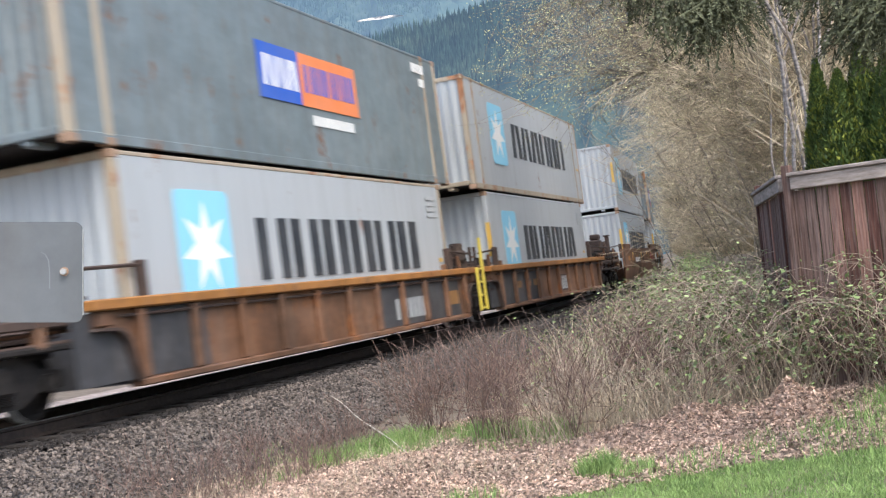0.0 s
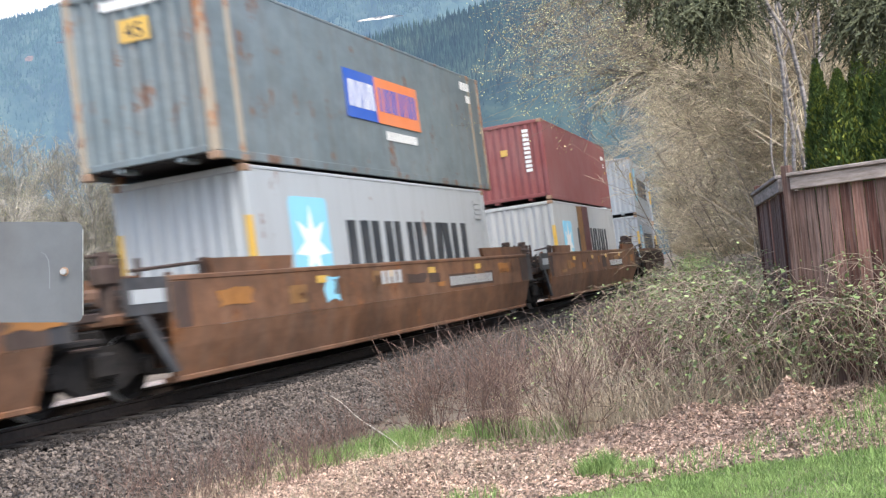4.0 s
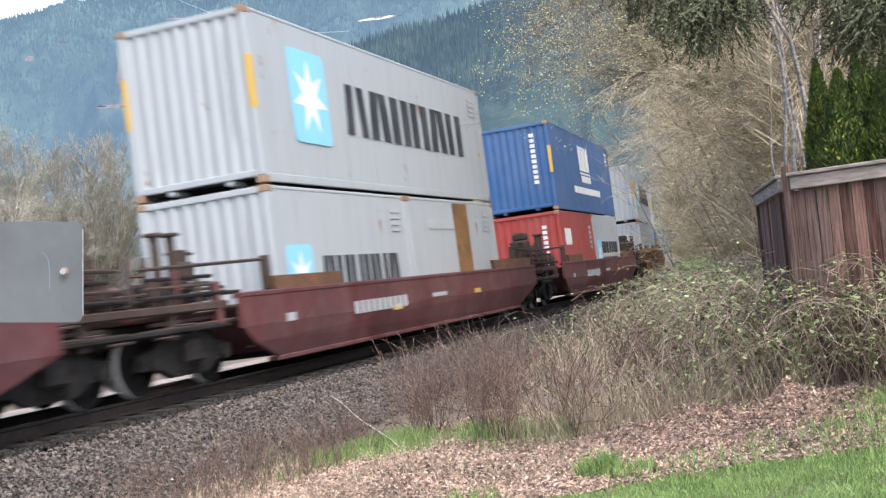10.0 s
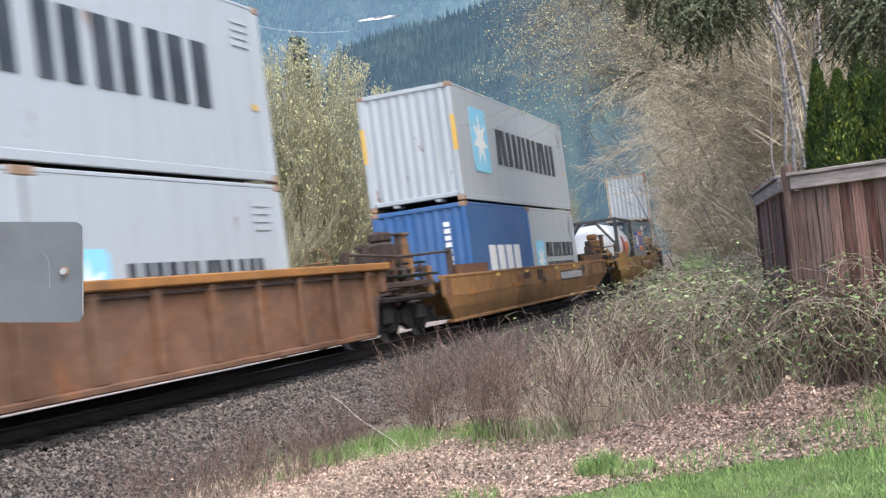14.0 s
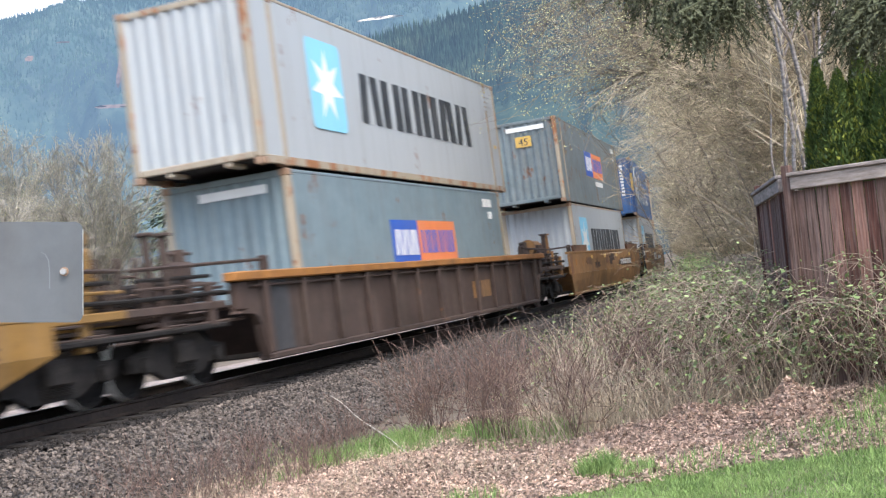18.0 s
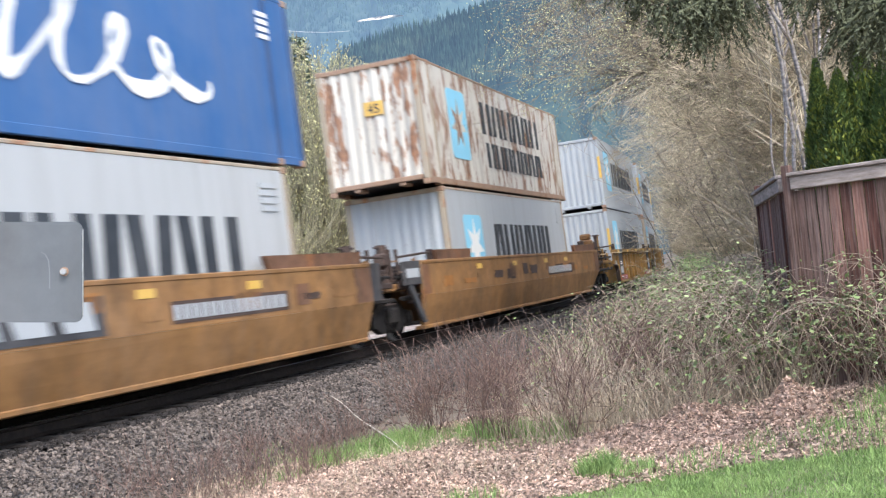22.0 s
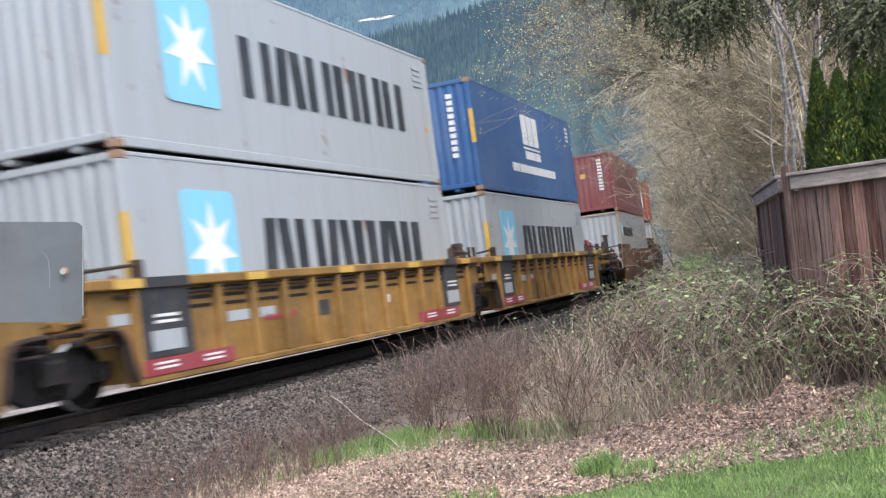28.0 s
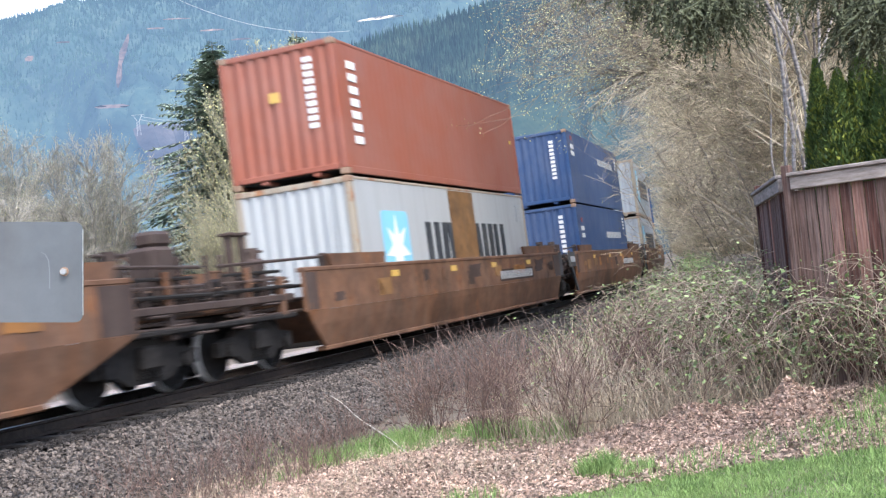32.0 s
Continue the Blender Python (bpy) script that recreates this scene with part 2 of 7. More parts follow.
def ground_z(x, y):
    """Height of the ground: track bed, shoulders, and the bank and lawn on the near side."""
    x, y = np.asarray(x, float), np.asarray(y, float)
    s, d = line_coords(x, y)
    zr = GRADE * np.clip(s, -60, 200)
    bed = np.interp(d, [-9, -4.4, -3.4, -1.6, 1.6, 3.4, 4.4], [-0.9, -0.95, -0.85, -0.21, -0.21, -0.72, -0.78])
    near = -0.62 + 0.02 * np.clip(y - 8, -12, 12) + 0.12 * np.clip(x - 1.0, 0, 6) + 0.035 * np.clip(y - 10, 0, 30) * np.clip((x - 1.5) / 3, 0, 1)
    w = np.clip((d - 3.2) / 3.0, 0, 1)
    w = w * w * (3 - 2 * w)
    z = (bed + zr) * (1 - w) + near * w
    near = near + 0.3 * np.clip(d - 3.6, 0, 40) * np.clip((s - 36) / 35, 0, 1)
    z = (bed + zr) * (1 - w) + near * w
    far = np.clip((-d - 8) / 30, 0, 1)
    return z * (1 - far) + (-1.2) * far


# ---------------------------------------------------------------- containers
MESHES = {}


def cached(key, make, mats, smooth=False):
    k = (key, tuple(m.name for m in mats) if isinstance(mats, (list, tuple)) else mats.name)
    if k not in MESHES:
        MESHES[k] = make().mesh(key[0], mats, smooth)
    return MESHES[k]


def corrugated(x0, x1, z0, z1, y_out, sign, pitch=0.278, depth=0.0015):
    """A sheet with trapezoid folds along x; y_out is its outer face, sign the way outwards."""
    mb = MB()
    n = max(3, round((x1 - x0) / pitch))
    p = (x1 - x0) / n
    prof = []
    for k in range(n):
        a = x0 + k * p
        prof += [(a, 0), (a + p * 0.26, 0), (a + p * 0.5, 1), (a + p * 0.76, 1)]
    prof.append((x1, 0))
    ys = [y_out - sign * depth * q for _, q in prof]
    P = [(x, y, z) for (x, _), y in zip(prof, ys) for z in (z0, z1)]
    P += [(x0, y_out - sign * 0.06, z0), (x0, y_out - sign * 0.06, z1), (x1, y_out - sign * 0.06, z0), (x1, y_out - sign * 0.06, z1)]
    m = len(prof)
    F = [(2 * k, 2 * k + 2, 2 * k + 3, 2 * k + 1) for k in range(m - 1)]
    F.append((2 * m, 2 * m + 2, 2 * m + 3, 2 * m + 1))
    return mb.add(P, F)


def turned(mb, deg):
    r = Matrix.Rotation(radians(deg), 3, "Z")
    mb.v = [tuple(r @ Vector(p)) for p in mb.v]
    return mb


def container(length, h, body, label, post=None, rails=None, group="freight containers"):
    """A steel box on its base, x along it; the end at -x leads."""
    post, rails = post or body, rails or body
    ob = empty("freight_container", label, "container", group)
    hl, hw = length / 2, 1.219
    ip = hl - 0.10
    for sg, nm in ((-1, "side_wall"), (1, "side_wall")):
        part(nm, cached(("side_wall", length, h, sg), lambda: corrugated(-ip, ip, 0.15, h - 0.07, sg * (hw - 0.012), sg), body), None, ob)
    for sg in (-1, 1):
        part("end_wall", cached(("end_wall", length, h, sg), lambda: turned(corrugated(-hw + 0.1, hw - 0.1, 0.21, h - 0.1, -(hl - 0.02), -1, 0.25, 0.04), -90 if sg < 0 else 90), body), None, ob)
    part("roof", cached(("roof", length, h), lambda: turned_roof(ip, hw, h), body), None, ob)
    part("floor", cached(("floor", length), lambda: MB().box(-ip, ip, -hw + 0.06, hw - 0.06, 0.1, 0.15), M_STEEL), None, ob)
    spots = [hl]
    if length > 13:
        spots.append(6.096)
    for px in spots:
        for sx in (-1, 1):
            for sy in (-1, 1):
                x0, x1 = sorted((sx * px, sx * (px - 0.16)))
                y0, y1 = sorted((sy * hw, sy * (hw - 0.13)))
                part("corner_post", cached(("corner_post", length, h, px, sx, sy), lambda: MB().bev(x0, x1, y0, y1, 0.118, h - 0.118, 0.015), post), None, ob)
                for z0 in (0, h - 0.118):
                    x2, x3 = sorted((sx * (px + 0.004), sx * (px - 0.178)))
                    y2, y3 = sorted((sy * (hw + 0.004), sy * (hw - 0.162)))
                    part("corner_casting", cached(("corner_casting", length, h, px, sx, sy, z0), lambda: MB().bev(x2, x3, y2, y3, z0, z0 + 0.118, 0.012), M_CAST), None, ob)
    for sy in (-1, 1):
        y0, y1 = sorted((sy * (hw - 0.004), sy * (hw - 0.07)))
        part("bottom_rail", cached(("bottom_rail", length, sy), lambda: MB().bev(-ip, ip, y0, y1, 0.02, 0.165, 0.012), rails), None, ob)
        part("top_rail", cached(("top_rail", length, h, sy), lambda: MB().bev(-ip, ip, y0, y1, h - 0.075, h - 0.012, 0.012), rails), None, ob)
    for sx in (-1, 1):
        x0, x1 = sorted((sx * (hl - 0.006), sx * (hl - 0.09)))
        part("end_sill", cached(("end_sill", length, sx), lambda: MB().bev(x0, x1, -hw + 0.16, hw - 0.16, 0.115, 0.225, 0.012), rails), None, ob)
        part("end_header", cached(("end_header", length, h, sx), lambda: MB().bev(x0, x1, -hw + 0.16, hw - 0.16, h - 0.12, h - 0.012, 0.012), rails), None, ob)
    # lifting pockets under the leading end
    for y in (-0.55, 0.55):
        part("pocket", cached(("pocket", length, y), lambda: MB().bev(-hl + 0.03, -hl + 0.5, y - 0.08, y + 0.08, 0.03, 0.12, 0.02), rails), None, ob)
    ob["half"], ob["tall"] = hl, h
    return ob


def turned_roof(ip, hw, h):
    mb = MB()
    n = round(2 * ip / 0.42)
    p = 2 * ip / n
    prof = []
    for k in range(n):
        a = -ip + k * p
        prof += [(a, 0), (a + p * 0.35, 0), (a + p * 0.5, 1), (a + p * 0.85, 1)]
    prof.append((ip, 0))
    P = [(x, y, h - 0.03 + 0.02 * q) for x, q in prof for y in (-hw + 0.05, hw - 0.05)]
    m = len(prof)
    return mb.add(P, [(2 * k, 2 * k + 2, 2 * k + 3, 2 * k + 1) for k in range(m - 1)])


HW = 1.2215     # face of the near side, on which marks lie


def plate(mb, u0, u1, z0, z1, proud=0.004, y=-HW, slant=0.0, mi=0):
    """A thin painted plate on the near side."""
    P = []
    for yy in (y - proud, y + 0.01):
        P += [(u0, yy, z0), (u1, yy, z0), (u1 + slant, yy, z1), (u0 + slant, yy, z1)]
    return mb.add(P, [(0, 1, 2, 3), (7, 6, 5, 4), (0, 4, 5, 1), (1, 5, 6, 2), (2, 6, 7, 3), (3, 7, 4, 0)], mi)


def fan(mb, pts, y0, y1, mi=0):
    """A flat star-shaped plate from an outline in u and z about its middle."""
    n = len(pts)
    cu, cz = sum(p[0] for p in pts) / n, sum(p[1] for p in pts) / n
    P = [(u, y0, z) for u, z in pts] + [(cu, y0, cz)] + [(u, y1, z) for u, z in pts]
    F = [(k, (k + 1) % n, n) for k in range(n)] + [(k, n + 1 + k, n + 1 + (k + 1) % n, (k + 1) % n) for k in range(n)]
    return mb.add(P, F, mi)


def rounded(u0, u1, z0, z1, r, n=5):
    out = []
    for cu, cz, a in ((u1 - r, z1 - r, 0), (u0 + r, z1 - r, 90), (u0 + r, z0 + r, 180), (u1 - r, z0 + r, 270)):
        out += [(cu + r * math.cos(radians(a + 90 * k / n)), cz + r * math.sin(radians(a + 90 * k / n))) for k in range(n + 1)]
    return out


def star(cu, cz, r, ri=0.42):
    return [(cu + (r if k % 2 == 0 else r * ri) * math.sin(k * math.pi / 7), cz + (r if k % 2 == 0 else r * ri) * math.cos(k * math.pi / 7)) for k in range(14)]


def star_panel(ob, u, z, w, hgt):
    """A light blue panel with a white star; u from the leading end."""
    h0 = -ob["half"]
    part("logo_panel", fan(MB(), rounded(h0 + u, h0 + u + w, z, z + hgt, 0.13), -HW - 0.004, -HW + 0.01), M_SKY, ob, "light blue painted panel")
    part("logo_star", fan(MB(), star(h0 + u + w / 2, z + hgt / 2, min(w, hgt) * 0.47), -HW - 0.008, -HW), M_MARKW, ob, "white painted star")


def word(ob, u0, u1, z0, z1, n, material, label="", seed=1, y=-HW - 0.001, stroke=0.42):
    """A row of plain upright bars that stands for a name."""
    mb = MB()
    h0 = -ob["half"]
    w = (u1 - u0) / n
    rnd = random.Random(seed)
    for k in range(n):
        a = h0 + u0 + k * w + w * 0.07
        b = h0 + u0 + (k + 1) * w - w * 0.07
        t = (b - a) * stroke * rnd.uniform(0.7, 0.95)
        h = z1 - z0
        lean = (b - a) * rnd.choice((0.0, 0.0, 0.1))
        plate(mb, a, a + t, z0, z1, y=y, slant=lean)
        plate(mb, b - t, b, z0, z1, y=y, slant=-lean)
    part("lettering", mb, material, ob, label)


def bars(ob, u0, u1, z0, z1, n, material, name="marking", upright=False, y=-HW - 0.001):
    """Rows of short bars for small print."""
    mb = MB()
    h0 = -ob["half"]
    for k in range(n):
        if upright:
            a = u0 + (u1 - u0) * k / n
            plate(mb, h0 + a, h0 + a + (u1 - u0) / n * 0.7, z0, z1, y=y)
        else:
            a = z0 + (z1 - z0) * k / n
            plate(mb, h0 + u0, h0 + u1, a, a + (z1 - z0) / n * 0.62, y=y)
    part(name, mb, material, ob)["kind"] = "stuff"


def end_bars(ob, y0, y1, z0, z1, n, material, name="marking"):
    """Bars on the leading end."""
    mb = MB()
    x = -ob["half"] + 0.016
    for k in range(n):
        a = z0 + (z1 - z0) * k / n
        mb.box(x - 0.012, x, y0, y1, a, a + (z1 - z0) / n * 0.68)
    part(name, mb, material, ob)["kind"] = "stuff"


def end_text(ob, text, y, z, size):
    """Readable size figures on a yellow plate on the leading end."""
    x = -ob["half"] + 0.004
    part("size_plate", MB().box(x - 0.004, x, y - size * 0.8, y + size * 0.8, z - size * 0.15, z + size * 0.9), M_MARKY, ob, "yellow plate with the figures 45")
    cu = bpy.data.curves.new("figures", "FONT")
    cu.body, cu.size, cu.align_x, cu.extrude = text, size, "CENTER", 0.002
    cu.materials.append(M_MARKK)
    tmp = bpy.data.objects.new("figures", cu)
    me = bpy.data.meshes.new_from_object(tmp)
    bpy.data.objects.remove(tmp)
    fig = new("painted_figure", me)
    fig.parent = ob
    fig.matrix_basis = Matrix(((0, 0, -1, x - 0.007), (-1, 0, 0, y), (0, 1, 0, z), (0, 0, 0, 1)))


def yellow_posts(ob):
    """Yellow warning tape on the leading posts."""
    h = ob["tall"]
    x = -ob["half"]
    for sy in (-1, 1):
        y0, y1 = sorted((sy * 1.2235, sy * 1.12))
        part("warning_strip", MB().box(x - 0.005, x + 0.08, y0, y1, h * 0.42, h * 0.72), M_MARKY, ob, "yellow warning tape")


def liner(h=2.896, style="full", m=None, seed=0, post=None, length=12.192):
    """The common light grey box with its star panel and name bars."""
    m = m or M_WHITE
    ob = container(length, h, m, "light grey corrugated steel container with dark bars and blue star panel", post, M_POST_R if post else None)
    o = (length - 12.192) / 2
    k = h / 2.896
    if style == "full":
        star_panel(ob, 1.33 + o, 0.76 * k, 1.45, 1.66 * k)
        word(ob, 3.5 + o, 10.5 + o, 1.06 * k, 2.04 * k, 6, M_MARKK, "near-black painted bars", seed)
    elif style == "high":           # the same marks, higher up the side
        star_panel(ob, 1.3 + o, 0.75 * k, 1.45, 1.5 * k)
        word(ob, 3.75 + o, 9.9 + o, 1.1 * k, 2.05 * k, 6, M_MARKK, "near-black painted bars", seed)
    elif style == "small":
        star_panel(ob, 0.3, 1.75, 0.55, 0.62)
        word(ob, 1.1, 4.9, 1.8, 2.2, 10, M_MARKK, "near-black painted bars", seed, stroke=0.38)
    bars(ob, length - 0.95, length - 0.45, h - 0.75, h - 0.25, 4, M_MARKG)
    end_bars(ob, -0.795, -0.765, 0.9 * k, h - 0.3, 14, M_MARKG)
    if not post:
        yellow_posts(ob)
    bars(ob, length - 0.55, length - 0.38, 1.15, 1.3, 1, M_MARKY, "warning_mark")
    return ob


def half_liner(h=2.591, seed=0, two=False):
    ob = container(6.058, h, M_WHITE, "light grey twenty-foot steel container with dark bars and blue star panel")
    star_panel(ob, 0.42, 0.5, 0.95, 1.1)
    if two:
        word(ob, 1.6, 5.4, 1.1, 1.55, 6, M_MARKK, "near-black painted bars", seed)
        word(ob, 1.6, 5.4, 0.5, 0.95, 8, M_MARKK, "near-black painted bars", seed + 1)
    else:
        word(ob, 1.7, 5.3, 0.72, 1.4, 6, M_MARKK, "near-black painted bars", seed)
    bars(ob, 5.1, 5.6, h - 0.75, h - 0.25, 4, M_MARKG)
    end_bars(ob, -0.795, -0.765, 0.9, h - 0.3, 12, M_MARKG)
    return ob


def plain_half():
    ob = container(6.058, 2.591, M_WHITE, "plain light grey twenty-foot container with a rusty panel")
    word(ob, 1.2, 4.2, 1.9, 2.1, 8, M_MARKG, "", 2)
    bars(ob, 5.1, 5.6, 1.85, 2.35, 4, M_MARKG)
    return ob


def grey_box(length, h=2.896):
    ob = container(length, h, M_GREY if length > 13 else M_TEAL, "weathered slate-grey steel container with blue and orange logo plates", M_POST_R)
    o = (length - 12.192) / 2
    big = length > 10
    u = (4.3 + o) if big else 1.1
    w = 3.9 if big else 3.3
    z = 1.12
    h0 = -ob["half"]
    part("logo_blue", plate(MB(), h0 + u, h0 + u + w * 0.38, z, z + 0.95), M_MARKB, ob, "royal blue logo plate")
    part("logo_orange", plate(MB(), h0 + u + w * 0.38 + 0.004, h0 + u + w, z, z + 0.95), M_MARKO, ob, "orange logo plate")
    word(ob, u + 0.12, u + w * 0.36, z + 0.22, z + 0.75, 3, M_MARKW, "", 3, y=-HW - 0.005)
    word(ob, u + w * 0.42, u + w - 0.15, z + 0.25, z + 0.75, 5, M_MARKB, "", 4, y=-HW - 0.005)
    if big:
        bars(ob, u + w * 0.48, u + w * 0.93, z - 0.32, z - 0.14, 9, M_MARKW, "marking", True)
    bars(ob, length - 1.5, length - 0.75, h - 0.42, h - 0.22, 4, M_MARKW, "marking", True)
    bars(ob, length - 1.15, length - 0.8, h - 0.72, h - 0.54, 2, M_MARKW, "marking", True)
    end_bars(ob, -0.8, 0.5, h - 0.36, h - 0.14, 1, M_MARKW)
    if length > 13:
        end_text(ob, "45", -0.05, h - 0.85, 0.34)
    return ob


def blue_box(h=2.896, navy=False):
    m = M_BLUE if not navy else M_NAVY
    ob = container(12.192, h, m, ("dark " if navy else "") + "blue corrugated steel container with white marks", None)
    if not navy:
        h0 = -ob["half"]
        for k in range(3):
            part("logo_block", plate(MB(), h0 + 5.1 + k * 0.68, h0 + 5.66 + k * 0.68, 1.55, 2.45), M_MARKW, ob, "white logo block")
        part("logo_line", plate(MB(), h0 + 5.1, h0 + 7.1, 1.42, 1.48), M_MARKW, ob)
        word(ob, 5.2, 7.1, 1.12, 1.36, 7, M_MARKW, "", 5)
        word(ob, 3.5, 8.9, 0.68, 0.92, 17, M_MARKW, "", 6)
    else:
        bars(ob, 0.6, 1.2, 1.7, 2.2, 2, M_MARKW)
        bars(ob, 0.75, 1.05, 2.25, 2.5, 1, M_MARKR)
        bars(ob, 6.5, 10.5, 1.7, 1.95, 9, M_MARKG, "marking", True)
    bars(ob, 11.3, 11.7, h - 0.8, h - 0.25, 4, M_MARKW)
    end_bars(ob, -0.72, -0.56, 0.9, h - 0.3, 10, M_MARKW)
    if not navy:
        yellow_posts(ob)
    return ob


def script_box():
    """The long blue container with a white brushed mark."""
    ob = container(13.716, 2.896, M_BLUE, "blue forty-five-foot steel container with large white brushed mark", M_NAVY)
    h0 = -ob["half"]
    mb = MB()
    for a in range(0, 360, 15):
        if 20 < a < 70:
            continue
        p0 = Vector((h0 + 2.2 + 0.85 * math.cos(radians(a)), -HW - 0.003, 1.55 + 0.95 * math.sin(radians(a))))
        p1 = Vector((h0 + 2.2 + 0.85 * math.cos(radians(a + 15)), -HW - 0.003, 1.55 + 0.95 * math.sin(radians(a + 15))))
        mb.cyl(p0, p1, 0.045, n=4)
    part("logo_ring", mb, M_MARKG, ob, "pale painted ring")
    for k in range(3):
        part("logo_stripe", plate(MB(), h0 + 1.75 + k * 0.1, h0 + 2.5 + k * 0.1, 1.2 + 0.3 * k, 1.46 + 0.3 * k, y=-HW - 0.002), M_MARKR if k == 1 else M_MARKW, ob)
    path = []
    for k in range(90):
        f = k / 89
        path.append((h0 + 4.0 + 6.6 * f + 0.4 * math.sin(f * 40), 1.5 - 0.3 * f + (0.85 - 0.55 * f) * math.cos(f * 36)))
    mb = MB()
    for k, (u, z) in enumerate(path):
        p, q = path[max(0, k - 1)], path[min(len(path) - 1, k + 1)]
        d = Vector((q[0] - p[0], q[1] - p[1])).normalized()
        w = 0.085 + 0.045 * math.sin(k * 0.55) + 0.02 * math.sin(k * 2.1)
        for sg in (-1, 1):
            mb.v.append((u - sg * d.y * w, -HW - 0.004, z + sg * d.x * w))
    mb.f = [(2 * k, 2 * k + 2, 2 * k + 3, 2 * k + 1) for k in range(len(path) - 1)]
    mb.m = [0] * len(mb.f)
    part("brush_mark", mb, M_MARKW, ob, "white brushed wavy mark")
    end_text(ob, "45", -0.1, 2.05, 0.34)
    end_bars(ob, -0.78, -0.62, 1.0, 2.6, 10, M_MARKW)
    bars(ob, 12.6, 12.95, 2.1, 2.6, 4, M_MARKW)
    yellow_posts(ob)
    return ob


def rusty_box():
    ob = container(13.716, 2.896, M_RUSTY, "white forty-five-foot container with heavy rust streaks and dark bars", M_POST_R, M_CAST)
    h0 = -ob["half"]
    part("logo_panel", fan(MB(), rounded(h0 + 2.0, h0 + 3.4, 0.7, 2.4, 0.13), -HW - 0.004, -HW + 0.01), M_SKY, ob, "faded light blue painted panel")
    part("logo_star", fan(MB(), star(h0 + 2.7, 1.55, 0.62), -HW - 0.008, -HW), M_RUSTY, ob)
    word(ob, 4.7, 10.9, 1.5, 2.35, 6, M_MARKK, "near-black painted bars", 8)
    word(ob, 4.9, 10.9, 0.62, 1.28, 7, M_MARKK, "near-black painted bars", 9)
    end_text(ob, "45", -0.1, 1.75, 0.3)
    return ob


def red_box(m, seed, label):
    ob = container(12.192, 2.591, m, label)
    end_bars(ob, -0.75, -0.55, 0.95, 2.35, 10, M_MARKW)
    x = -ob["half"]
    part("warning_mark", MB().box(x + 0.004, x + 0.012, 0.0, 0.22, 1.55, 1.75), M_MARKY, ob, "yellow warning sign")
    if seed:
        bars(ob, 0.55, 0.95, 0.6, 2.3, 7, M_MARKW)
    else:
        bars(ob, 11.0, 11.7, 1.95, 2.1, 5, M_MARKW, "marking", True)
        bars(ob, 11.3, 11.6, 1.65, 1.85, 2, M_MARKW)
    bars(ob, 11.55, 11.7, 1.4, 1.55, 1, M_MARKY, "warning_mark")
    return ob


def red_half():
    ob = container(6.058, 2.591, M_RED, "bright red twenty-foot steel container with a white mark")
    h0 = -ob["half"]
    for k in range(3):
        part("logo_block", plate(MB(), h0 + 0.6 + 0.36 * k, h0 + 0.9 + 0.36 * k, 1.45, 2.0), M_MARKW, ob, "white logo block")
    end_bars(ob, -0.75, -0.6, 0.7, 2.2, 9, M_MARKW)
    bars(ob, 5.2, 5.55, 1.3, 2.2, 5, M_MARKG)
    return ob


